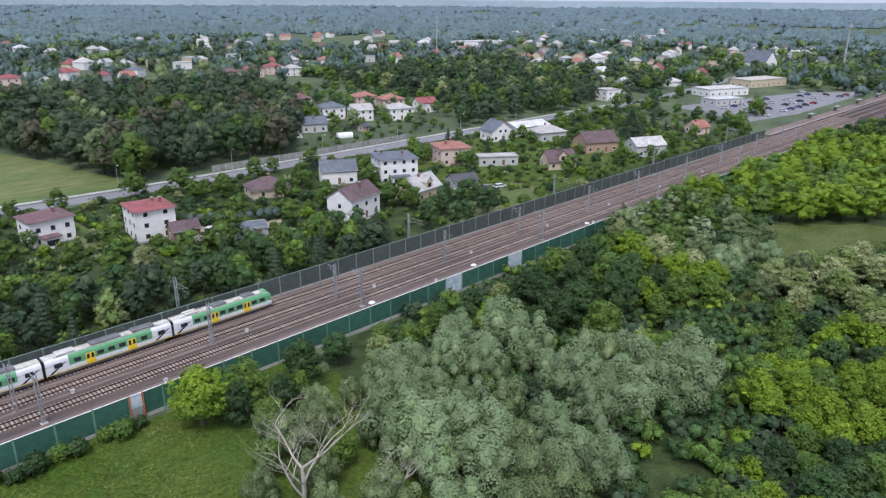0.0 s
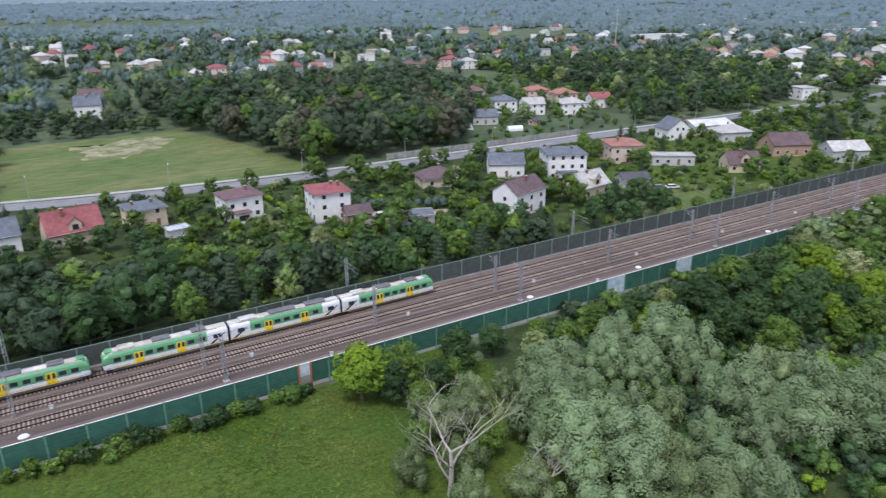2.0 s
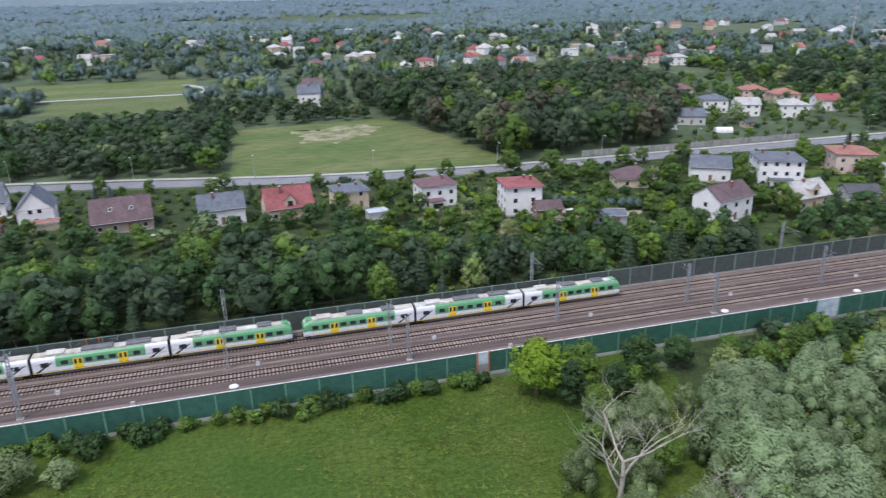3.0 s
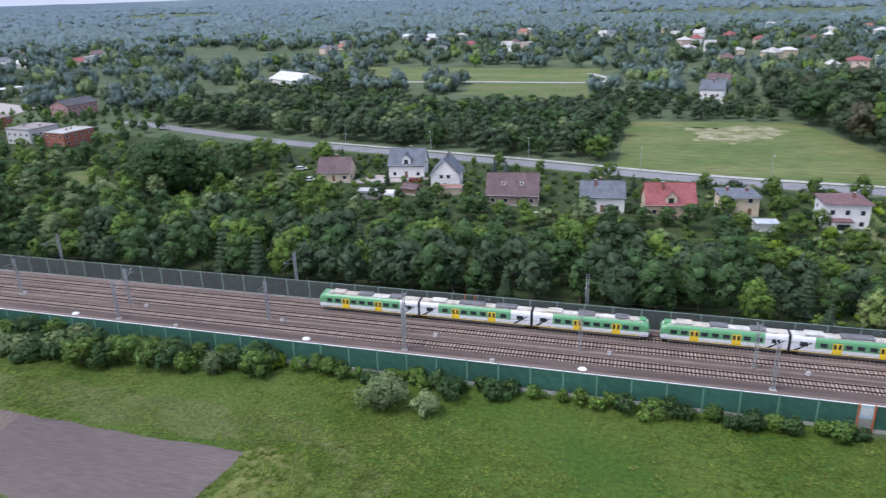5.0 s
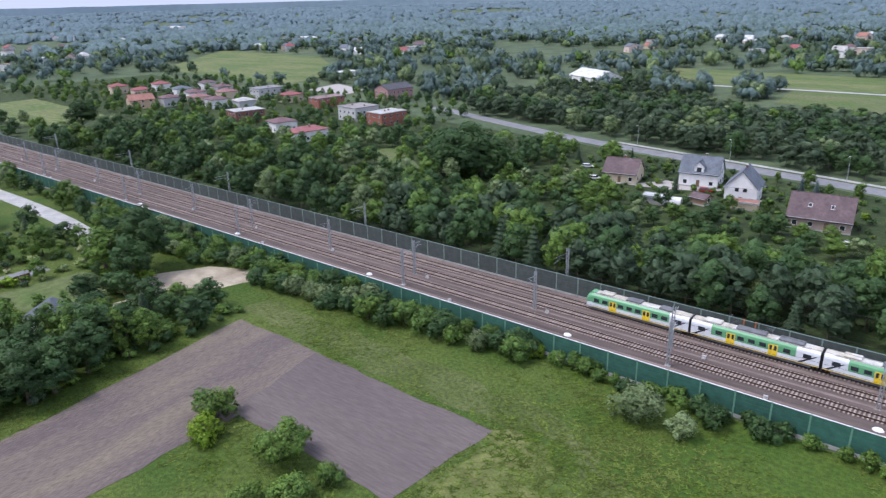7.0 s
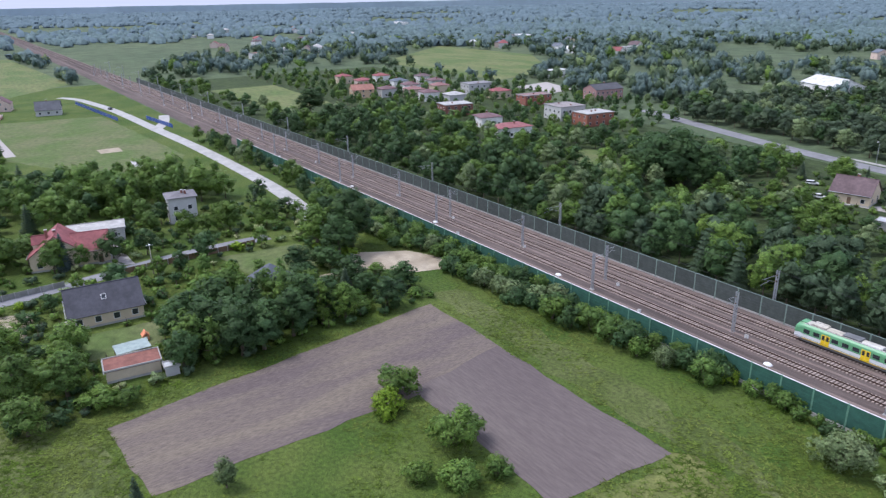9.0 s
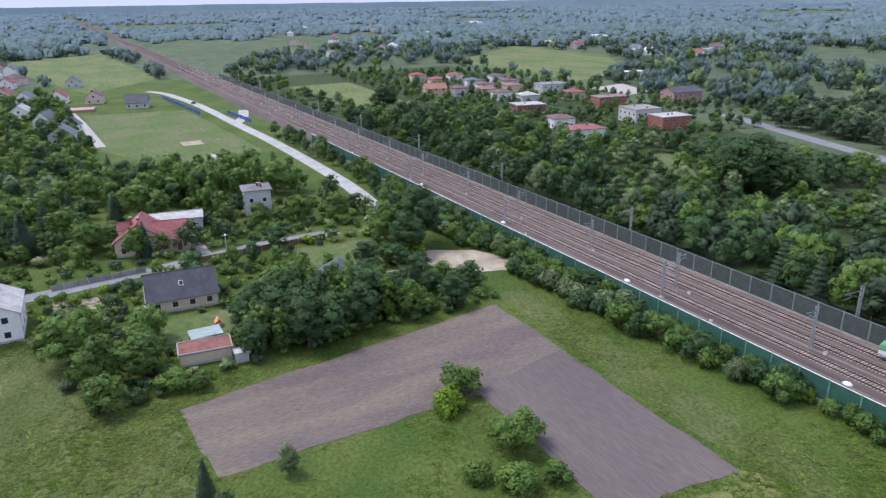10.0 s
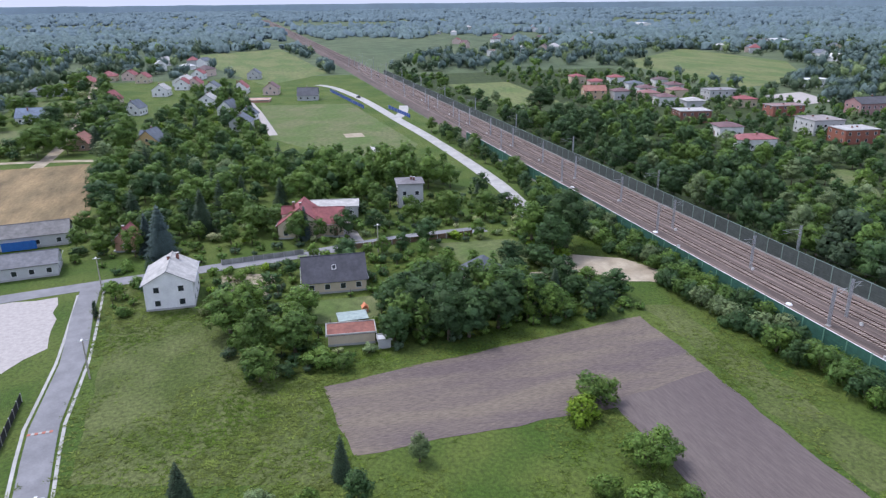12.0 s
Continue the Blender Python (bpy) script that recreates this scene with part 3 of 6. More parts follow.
    for i, L in enumerate(lengths):
        Lb = L - 0.45
        cab = -1 if i == 0 else (1 if i == 2 else 0)
        if cab == -1:
            ring = [(0.0, 0.90, 0.72), (0.25, 0.97, 0.86), (0.9, 1.0, 0.97), (1.5, 1, 1), (Lb - 3.6, 1, 1), (Lb, 1, 1)]
        elif cab == 1:
            ring = [(0.0, 1, 1), (3.6, 1, 1), (Lb - 1.5, 1, 1), (Lb - 0.9, 1, 0.97), (Lb - 0.25, 0.97, 0.86), (Lb, 0.90, 0.72)]
        else:
            ring = [(0.0, 1, 1), (3.6, 1, 1), (Lb - 3.6, 1, 1), (Lb, 1, 1)]
        k = len(prof)
        v = [(a, b * s, 0.95 + (c - 0.95) * h) for a, s, h in ring for b, c in prof]
        f = [(r * k + j, r * k + k + j, r * k + k + j + 1, r * k + j + 1) for r in range(len(ring) - 1) for j in range(k - 1)]
        f += [tuple(reversed(range(k))), tuple(range((len(ring) - 1) * k, len(ring) * k))]
        me = shape("car", v, [q[::-1] for q in f], [M["train_white"], M["train_roof"], M["train_green"]])
        for poly in me.polygons:
            c = poly.center
            if c.z > 3.52 and abs(poly.normal.x) < 0.5:
                poly.material_index = 1
            elif (cab == -1 and c.x < 1.6) or (cab == 1 and c.x > Lb - 1.6):
                poly.material_index = 2 if c.z > 1.9 else 0
            elif c.z > 3.0 and (c.x > 3.6 or cab == -1) and (c.x < Lb - 3.6 or cab == 1):
                poly.material_index = 2
        car = part("car", me, unit, at=pose(x0 + 0.3, 0, 0))
        # underframe, bogies, yellow sole bar
        part("underframe", boxes("underframe", [(1.2, -1.2, 0.45, Lb - 1.2, 1.2, 0.95)], M["train_dark"]), car)
        for bx in (3.2, Lb - 3.2):
            rows = [(bx - 1.6, s * 1.0 - 0.12, 0.3, bx + 1.6, s * 1.0 + 0.12, 0.7) for s in (-1, 1)]
            bog = part("bogie", boxes("bogie", rows, M["black"]), car)
            for wx in (-1.25, 1.25):
                ps = [tube([(bx + wx, s * 0.68, 0.46), (bx + wx, s * 0.82, 0.46)], [0.46, 0.46], 12) for s in (-1, 1)]
                part("wheelset", joined("wheelset", ps, M["rail"]), bog)
        for s in (-1, 1):
            yo = s * W
            lo, hi = min(yo, yo + s * 0.012), max(yo, yo + s * 0.012)
            part("sole_stripe", boxes("sole_stripe", [(1.6 if cab == -1 else 0.1, lo, 0.98, Lb - (1.6 if cab == 1 else 0.1), hi, 1.08)], M["train_yellow"]), car, "yellow stripe")
            # green window band, between doors, away from gangways
            doors = (Lb * 0.33, Lb * 0.66) if cab == 0 else ((5.6, 12.4) if cab == -1 else (Lb - 12.4, Lb - 5.6))
            g0 = 1.3 if cab == -1 else 3.6
            g1 = Lb - (1.3 if cab == 1 else 3.6)
            cuts = [g0] + [d + e for d in doors for e in (-0.75, 0.75)] + [g1]
            for a, b in zip(cuts[::2], cuts[1::2]):
                part("window_band", boxes("window_band", [(a, lo, 1.86, b, hi, 3.0)], M["train_green"]), car, "bright green band")
                n = max(1, int((b - a) / 1.7))
                for j in range(n):
                    wx = a + (j + 0.5) * (b - a) / n
                    q = sorted((yo, yo + s * 0.03))
                    part("window", boxes("window", [(wx - 0.55, q[0], 2.14, wx + 0.55, q[1], 2.86)], M["glass"]), car)
            for wx in ([] if cab == -1 else [1.9]) + ([] if cab == 1 else [Lb - 1.9]):
                q = sorted((yo, yo + s * 0.03))
                part("window", boxes("window", [(wx - 0.62, q[0], 2.05, wx + 0.62, q[1], 2.82)], M["glass"]), car)
            for d in doors:
                q = sorted((yo, yo + s * 0.035))
                door = part("door", boxes("door", [(d - 0.72, q[0], 1.0, d - 0.02, q[1], 3.02), (d + 0.02, q[0], 1.0, d + 0.72, q[1], 3.02)], M["train_yellow"]), car, "yellow double door")
                q = sorted((yo + s * 0.03, yo + s * 0.05))
                part("door_glass", boxes("door_glass", [(d - 0.58, q[0], 2.0, d - 0.16, q[1], 2.85), (d + 0.16, q[0], 2.0, d + 0.58, q[1], 2.85)], M["glass"]), door)
            # slanting dark stripe beside each gangway
            for gx, e in ([] if cab == -1 else [(0.6, 1)]) + ([] if cab == 1 else [(Lb - 0.6, -1)]):
                q = yo + s * 0.012
                b0 = gx - 0.3 if e > 0 else gx - 2.7
                v = [(b0, q, 1.16), (b0 + 0.6, q, 1.16), (b0 + 2.9, q, 2.75), (b0 + 2.6, q, 2.75)]
                part("slanted_stripe", shape("slanted_stripe", v + [(a, b - s * 0.012, c) for a, b, c in v], [(0, 1, 2, 3), (0, 4, 5, 1), (1, 5, 6, 2), (2, 6, 7, 3), (3, 7, 4, 0)], M["black"]), car, "black slanted stripe")
        # roof gear
        for a, b in (((2.6, 5.2), (8.0, 11.0), (14.5, 17.0)) if cab else ((2.0, 5.0), (7.5, 12.5), (14.5, 18.5))):
            part("roof_unit", bevel_box("roof_unit", a, -0.85, 3.74, b, 0.85, 4.08, M["train_roof" if a < 6 else "train_dark"], 0.08), car, "roof equipment box")
        part("roof_pipe", joined("roof_pipe", [tube([(1.6, s * 0.98, 3.70), (Lb - 1.6, s * 0.98, 3.70)], [0.05, 0.05], 5) for s in (-1, 1)], M["train_dark"]), car)
        if i == 1:
            for px, d in ((6.2, 1), (13.4, -1)):
                p = [tube([(px, s * 0.5, 4.15), (px + 1.3 * d, s * 0.35, 4.9), (px + 0.1 * d, s * 0.15, 5.75 if d > 0 else 4.95)], [0.035] * 3, 4) for s in (-1, 1)]
                p.append(tube([(px + 0.1 * d, -0.8, 5.78 if d > 0 else 4.98), (px + 0.1 * d, 0.8, 5.78 if d > 0 else 4.98)], [0.04, 0.04], 4))
                part("pantograph", joined("pantograph", p, M["train_dark"]), car)
        if cab:
            e = 0.0 if cab == -1 else Lb
            d = cab
            v = [(e + d * 0.04 - d * 0.02, -1.0, 2.05), (e + d * 0.02, 1.0, 2.05), (e - d * 0.10, 0.92, 2.85), (e - d * 0.10, -0.92, 2.85)]
            v += [(a + d * 0.05, b, c) for a, b, c in v]
            part("windscreen", shape("windscreen", v, BOX_F, M["glass"]), car)
            for s in (-0.9, 0.9):
                part("headlight", joined("headlight", [tube([(e - d * 0.02, s, 1.45), (e + d * 0.07, s, 1.45)], [0.15, 0.13], 10)], M["pale"]), car)
            part("coupler", boxes("coupler", [(min(e, e + d * 0.28), -0.22, 0.8, max(e, e + d * 0.28), 0.22, 1.1)], M["black"]), car)
            part("roof_fairing", bevel_box("roof_fairing", min(e - d * 0.5, e - d * 1.9), -1.0, 3.3, max(e - d * 0.5, e - d * 1.9), 1.0, 3.88, M["train_green"], 0.2, 2), car, "green roof fairing above the cab")
        if i < 2:
            part("gangway", boxes("gangway", [(Lb + j * 0.11, -1.25, 1.0, Lb + j * 0.11 + 0.08, 1.25, 3.6) for j in range(4)] + [(Lb, -1.1, 1.05, Lb + 0.45, 1.1, 3.5)], M["black"]), car)
        x0 += L + 0.05
    return unit


TRAIN_HEAD = -60.0
train_unit(TRAIN_HEAD, TRACKS[0], 0.45)
train_unit(TRAIN_HEAD + 65.0, TRACKS[0], 0.45)


# ---- trees ----
rng = np.random.default_rng(7)
ICO = None


def ico():
    global ICO
    if ICO is None:
        bm = bmesh.new()
        bmesh.ops.create_icosphere(bm, subdivisions=1, radius=1.0)
        ICO = (np.array([v.co[:] for v in bm.verts]), np.array([[v.index for v in f.verts] for f in bm.faces]))
        bm.free()
    return ICO


def bulk(name, V, tris, quads, mats, tri_mat=None, quad_mat=None, normals=None):
    """A large mesh from arrays, quickly; normals round off a crown of many leaf sprays."""
    me = bpy.data.meshes.new(name)
    nt, nq = len(tris), len(quads)
    me.vertices.add(len(V))
    me.vertices.foreach_set("co", np.asarray(V, np.float32).ravel())
    me.loops.add(3 * nt + 4 * nq)
    me.loops.foreach_set("vertex_index", np.concatenate([np.asarray(tris, np.int32).ravel(), np.asarray(quads, np.int32).ravel()]))
    me.polygons.add(nt + nq)
    me.polygons.foreach_set("loop_start", np.concatenate([np.arange(nt) * 3, 3 * nt + np.arange(nq) * 4]).astype(np.int32))
    for m in mats:
        me.materials.append(m)
    if tri_mat is not None:
        me.polygons.foreach_set("material_index", np.concatenate([tri_mat, quad_mat]).astype(np.int32))
    me.update(calc_edges=True)
    me.validate()
    if normals is not None:
        at = me.attributes.new("custom_normal", "FLOAT_VECTOR", "POINT")
        at.data.foreach_set("vector", np.asarray(normals, np.float32).ravel())
        me.update()
    return me


def unit(a):
    return a / np.maximum(np.linalg.norm(a, axis=1)[:, None], 1e-6)


def crown_mesh(name, lobes, leaves, size, mat, core=0.80, upright=0.0, loose=0.5):
    """Foliage: leaf sprays over many lobes (x, y, z, r, squash), with a rough leafy core inside each."""
    iv, jf = ico()
    V, T, Q, N, k = [], [], [], [], 0
    mid = np.array([[np.mean([a[0] for a in lobes]), np.mean([a[1] for a in lobes]), np.mean([a[2] for a in lobes]) * 0.8]])
    area = np.array([r * r for _, _, _, r, _ in lobes])
    for i, (x, y, z, r, q) in enumerate(lobes):
        if i % 2 and len(lobes) > 5:
            continue
        v = iv * (r * core * rng.uniform(0.55, 1.15, (len(iv), 1))) * [1, 1, q] + [x, y, z]
        V.append(v)
        N.append(unit(iv + 0.5 * unit(v - mid)))
        T.append(jf + k)
        k += len(v)
    count = rng.multinomial(leaves, area / area.sum())
    for (x, y, z, r, q), n in zip(lobes, count):
        d = rng.normal(size=(n, 3))
        d[:, 2] += 0.35
        d /= np.linalg.norm(d, axis=1)[:, None]
        c = d * (r * rng.uniform(loose, 1.68 - loose, (n, 1)) ** 0.7) * [1, 1, q] + [x, y, z]
        nrm = d * 0.85 + rng.normal(size=(n, 3)) * (0.34 if loose > 0.6 else 0.42) + [0, 0, 0.4]
        nrm /= np.linalg.norm(nrm, axis=1)[:, None]
        u = np.cross(nrm, rng.normal(size=(n, 3)) + [0, 0, upright])
        if upright:
            u = np.cross(u, nrm)
        u /= np.linalg.norm(u, axis=1)[:, None]
        w = np.cross(nrm, u)
        s = size * rng.uniform(0.55, 1.35, (n, 1))
        quad = np.stack([c - u * s, c - w * s * 0.62, c + u * s, c + w * s * 0.62], 1).reshape(-1, 3)
        V.append(quad)
        N.append(np.repeat(unit(0.80 * d + 0.45 * unit(c - mid) + 0.22 * nrm), 4, axis=0))
        Q.append(np.arange(4 * n).reshape(-1, 4) + k)
        k += 4 * n
    V, T, Q, N = np.concatenate(V), np.concatenate(T), np.concatenate(Q), np.concatenate(N)
    me = bulk(name, V, T, Q, list(mat), np.ones(len(T)), np.zeros(len(Q)), N)
    CROWN[me.name] = (V, T, Q, N)
    return me


def limbs(height, spread, n, base_r, seed, start=0.25):
    r = random.Random(seed)
    lean = (r.uniform(-0.4, 0.4), r.uniform(-0.4, 0.4))
    pts = [(lean[0] * t * t, lean[1] * t * t, height * 0.8 * t) for t in (0, 0.15, 0.4, 0.7, 1)]
    pcs = [tube(pts, [base_r * 1.35, base_r, base_r * 0.8, base_r * 0.5, base_r * 0.15], 7)]
    for i in range(n):
        t = start + (0.9 - start) * i / n
        a = i * 2.4 + r.random()
        z = height * 0.8 * t
        o = (lean[0] * t * t, lean[1] * t * t, z)
        L = spread * (1.1 - 0.6 * t)
        e = (o[0] + math.cos(a) * L, o[1] + math.sin(a) * L, z + height * 0.18)
        m = tuple((p + q) / 2 + s for p, q, s in zip(o, e, (0, 0, -height * 0.02)))
        pcs.append(tube([o, m, e], [base_r * 0.45, base_r * 0.3, base_r * 0.08], 5))
    return pcs


PROTO = {}
CROWN = {}


def prototype(kind, leaf, variant, fine):
    """Meshes of one tree, 10 m high, made once; instances are copies."""
    key = (kind, leaf, variant, fine)
    if key in PROTO:
        return PROTO[key]
    r = random.Random(variant * 31 + len(kind) * 7)
    lobes = []
    count = (11, 16, 26)[int(fine)]
    if kind == "broadleaf":
        for i in range(count):
            a, t = i * 2.4 + r.random() * 0.8, (i + 0.5) / count
            z = 2.6 + 6.0 * t
            ring = (0.35 + 0.65 * math.sin(math.pi * min(1, 0.25 + 0.72 * t))) * 2.6
            ring *= r.uniform(0.55, 1.1) * (1 if t < 0.85 else 0.4)
            lobes.append((math.cos(a) * ring, math.sin(a) * ring, z + r.uniform(-0.5, 0.5), r.uniform(1.0, 1.9) * (1.08, 0.95, 0.8)[int(fine)], r.uniform(0.7, 1.15)))
        lobes.append((0, 0, 5.2, 2.4, 1.1))
    elif kind == "willow":
        for i in range(16):
            a, t = i * 2.4 + r.random(), (i + 0.5) / 16
            ring = (3.7 - 2.6 * t * t) * r.uniform(0.7, 1.0)
            lobes.append((math.cos(a) * ring, math.sin(a) * ring, 1.6 + 6.8 * t + r.uniform(-0.4, 0.6), r.uniform(1.0, 1.6), r.uniform(1.25, 1.75)))
        lobes += [(0, 0, 4.2, 2.5, 1.2), (0.8, 0.5, 2.5, 2.4, 0.9)]
    elif kind == "bush":
        for i in range(11):
            a = i * 2.4 + r.random()
            ring = r.uniform(0.5, 4.2)
            lobes.append((math.cos(a) * ring, math.sin(a) * ring, r.uniform(2.5, 7.4) * (1.1 - ring / 9), r.uniform(1.6, 2.8), 0.95))
        lobes.append((0, 0, 3.5, 4.0, 0.9))
    elif kind == "shrub":
        for i in range(4):
            a = i * 1.7 + r.random()
            lobes.append((math.cos(a) * 3.2, math.sin(a) * 3.2, r.uniform(3.0, 6.0), r.uniform(2.8, 4.0), 0.9))
    elif kind == "column":
        for i in range(13):
            t = (i + 0.5) / 13
            a = i * 2.4
            ring = 0.75 * math.sin(math.pi * min(1, 0.3 + 0.65 * t)) * r.uniform(0.5, 1.2)
            lobes.append((math.cos(a) * ring, math.sin(a) * ring, 1.0 + 8.3 * t, r.uniform(0.7, 1.15) * (1.15 - 0.5 * t), 1.25))
    if kind == "spruce":
        V, F, k = [], [], 0
        tiers = 16 if fine else 11
        for i in range(tiers):
            t = i / tiers
            z, R = 0.8 + 8.9 * t, 2.75 * (1 - t) ** 0.85 + 0.16
            n = (15 if fine else 10)
            for j in range(n):
                a = 2 * math.pi * (j + r.random() * 0.7) / n + i
                rr = R * r.uniform(0.72, 1.12)
                dz = -0.32 * rr
                wd = 0.34 * rr + 0.12
                c, s = math.cos(a), math.sin(a)
                tip = (c * rr, s * rr, z + dz)
                mid1 = (c * rr * 0.55 - s * wd, s * rr * 0.55 + c * wd, z + dz * 0.5 - 0.12)
                mid2 = (c * rr * 0.55 + s * wd, s * rr * 0.55 - c * wd, z + dz * 0.5 - 0.12)
                V += [(0, 0, z + 0.55), mid1, tip, mid2, (c * rr * 0.5, s * rr * 0.5, z + dz * 0.5 + 0.22)]
                F += [(k, k + 1, k + 4), (k + 1, k + 2, k + 4), (k + 2, k + 3, k + 4), (k + 3, k, k + 4)]
                k += 5
        V += [(0, 0, 10.0), (0.12, 0, 9.0), (-0.06, 0.1, 9.0), (-0.06, -0.1, 9.0)]
        F += [(k, k + 1, k + 2), (k, k + 2, k + 3), (k, k + 3, k + 1)]
        V, F = np.array(V), np.array(F)
        face = np.cross(V[F[:, 1]] - V[F[:, 0]], V[F[:, 2]] - V[F[:, 0]])
        turned = np.sum(face * (V[F].mean(1) * [1, 1, 0] + [0, 0, 0.9]), 1) < 0
        F[turned] = F[turned][:, ::-1]
        crown = bulk("crown", V, F, np.zeros((0, 4), int), LEAF[leaf][:1], np.zeros(len(F)), np.zeros(0), unit(V * [1, 1, 0] + [0, 0, 0.9]))
        CROWN[crown.name] = (V, F, np.zeros((0, 4), int), unit(V * [1, 1, 0] + [0, 0, 0.9]))
        trunk = joined("trunk", [tube([(0, 0, -0.3), (0, 0, 5), (0, 0, 9.4)], [0.2, 0.12, 0.03], 6)], M["bark"])
    else:
        n, s = {"broadleaf": ((290, 0.80), (800, 0.54), (2200, 0.37)), "willow": ((400, 0.72), (1900, 0.34), (8200, 0.175)),
                "bush": ((140, 1.35), (400, 0.95), (900, 0.66)), "column": ((150, 0.74), (320, 0.54), (700, 0.40)), "shrub": ((60, 2.0), (120, 1.6), (260, 1.1))}[kind][int(fine)]
        crown = crown_mesh("crown", lobes, n, s, LEAF[leaf], 0.66 if fine and kind != "willow" else 0.80, 3.0 if kind == "column" else 0.0, 0.68 if kind == "willow" else 0.55)
        if kind in ("bush", "shrub"):
            trunk = joined("stem", [tube([(0, 0, -0.3), (a, b, 2.5), (2 * a, 2 * b, 5.5)], [0.25, 0.18, 0.06], 5) for a, b in ((0.6, 0.2), (-0.4, 0.7), (0.1, -0.8), (-0.8, -0.4))], M["bark"])
        else:
            trunk = joined("trunk", limbs(9.5, 2.4, 7, 0.24, variant), M["bark"])
    PROTO[key] = (crown, trunk)
    return PROTO[key]


WORDS = {"mid": "green", "dark": "dark green", "bright": "bright yellow-green", "willow": "silvery grey-green", "grey": "greyish green",
         "blossom": "pale blossoming", "spruce": "blue-green", "pine": "dark green", "hazed": "dull green", "dull": "dull green", "brown": "dull brownish"}
N_TREES = 0


def tree(kind, leaf, x, y, h, fine=1, wide=1.0, where="", z=0.0):
    global N_TREES
    N_TREES += 1
    name = {"broadleaf": "tree", "willow": "willow_tree", "bush": "bush", "shrub": "bush", "column": "columnar_tree", "spruce": "spruce_tree"}[kind]
    noun = {"broadleaf": "broad-crowned tree", "willow": "billowing willow tree", "bush": "dense leafy bush", "shrub": "low leafy bush", "column": "slender upright tree", "spruce": "pointed spruce tree"}[kind]
    crown, trunk = prototype(kind, leaf, int(rng.integers(3)), fine)
    s = h / 10
    w = s * wide * rng.uniform(0.88, 1.14)
    m = Matrix.Translation((x, y, z)) @ Matrix.Rotation(rng.uniform(0, 6.28), 4, "Z") @ Matrix.Diagonal((w, w * rng.uniform(0.9, 1.1), s, 1))
    t = thing(name, m, f"{WORDS[leaf]} {noun} {where or 'among other trees'}", "bush" if kind in ("bush", "shrub") else "tree")
    part("crown", crown, t)
    part("stem" if kind in ("bush", "shrub") else "trunk", trunk, t)
    return t


def wood(poly, spacing, palette, hmin, hmax, fine=0, where="", wide=1.0, tries=None):
    """Trees scattered over a plan polygon, none closer than the spacing; palette: (kind, leaf, weight)."""
    xs, ys = [p[0] for p in poly], [p[1] for p in poly]
    A = (max(xs) - min(xs)) * (max(ys) - min(ys))
    done = []
    V, T, Q, N, TM, QM, k = [], [], [], [], [], [], 0
    leaves = sorted({p[1] for p in palette})
    weights = np.array([w for *_, w in palette], float)
    weights /= weights.sum()
    for _ in range(int(tries or 6 * A / spacing ** 2)):
        x, y = rng.uniform(min(xs), max(xs)), rng.uniform(min(ys), max(ys))
        if not inside(x, y, poly) or not free(x, y, 0.6) or any((x - a) ** 2 + (y - b) ** 2 < spacing ** 2 for a, b in done):
            continue
        done.append((x, y))
        kind, leaf, _ = palette[rng.choice(len(palette), p=weights)]
        h = rng.uniform(hmin, hmax) * {"bush": 0.45, "shrub": 0.28}.get(kind, 1.0)
        if fine:
            tree(kind, leaf, x, y, h, fine, wide, where)
            continue
        crown, trunk = prototype(kind, leaf, int(rng.integers(3)), 0)
        v, t, q, nv = CROWN[crown.name]
        a = rng.uniform(0, 6.28)
        N.append(np.stack([nv[:, 0] * math.cos(a) - nv[:, 1] * math.sin(a), nv[:, 0] * math.sin(a) + nv[:, 1] * math.cos(a), nv[:, 2]], 1))
        w = h / 10 * wide * rng.uniform(0.88, 1.16)
        V.append(np.stack([(v[:, 0] * math.cos(a) - v[:, 1] * math.sin(a)) * w + x, (v[:, 0] * math.sin(a) + v[:, 1] * math.cos(a)) * w + y, v[:, 2] * h / 10], 1))
        T.append(t + k)
        Q.append(q + k)
        TM += [2 * leaves.index(leaf) + (kind != "spruce")] * len(t)
        QM += [2 * leaves.index(leaf)] * len(q)
        k += len(v)
    if not fine and V:
        # trunks are hidden under the crowns; the crowns stand on short stems
        stems = np.array([(x + dx, y + dy, z) for x, y in done for dx, dy, z in ((0.25, 0, 0), (-0.15, 0.2, 0), (-0.15, -0.2, 0), (0, 0, hmin * 0.5))])
        st = np.concatenate([np.array([(0, 1, 3), (1, 2, 3), (2, 0, 3)]) + 4 * i for i in range(len(done))]) + k
        me = bulk("thicket", np.concatenate(V + [stems]), np.concatenate(T + [st]), np.concatenate(Q), [m for n in leaves for m in LEAF[n]] + [M["bark"]], np.array(TM + [2 * len(leaves)] * len(st)), np.array(QM),
                  np.concatenate(N + [unit(stems * 0 + [0.3, -0.9, 0.2])]))
        tagged(new("thicket", me), f"dense mixed green trees and bushes {where}", "trees", kind="stuff")
    return len(done)


MIXED = [("broadleaf", "mid", 5), ("broadleaf", "dark", 4), ("bush", "mid", 2), ("broadleaf", "grey", 1)]
DARK = [("broadleaf", "dark", 6), ("broadleaf", "mid", 3), ("broadleaf", "grey", 0.6), ("bush", "dark", 1)]
GARDEN = [("bush", "mid", 5), ("bush", "dark", 3), ("broadleaf", "mid", 3), ("spruce", "pine", 0.8), ("bush", "bright", 0.8), ("bush", "blossom", 0.7)]
BRIGHT = [("broadleaf", "bright", 4), ("broadleaf", "mid", 4), ("bush", "bright", 2), ("bush", "mid", 2), ("broadleaf", "blossom", 1.2)]
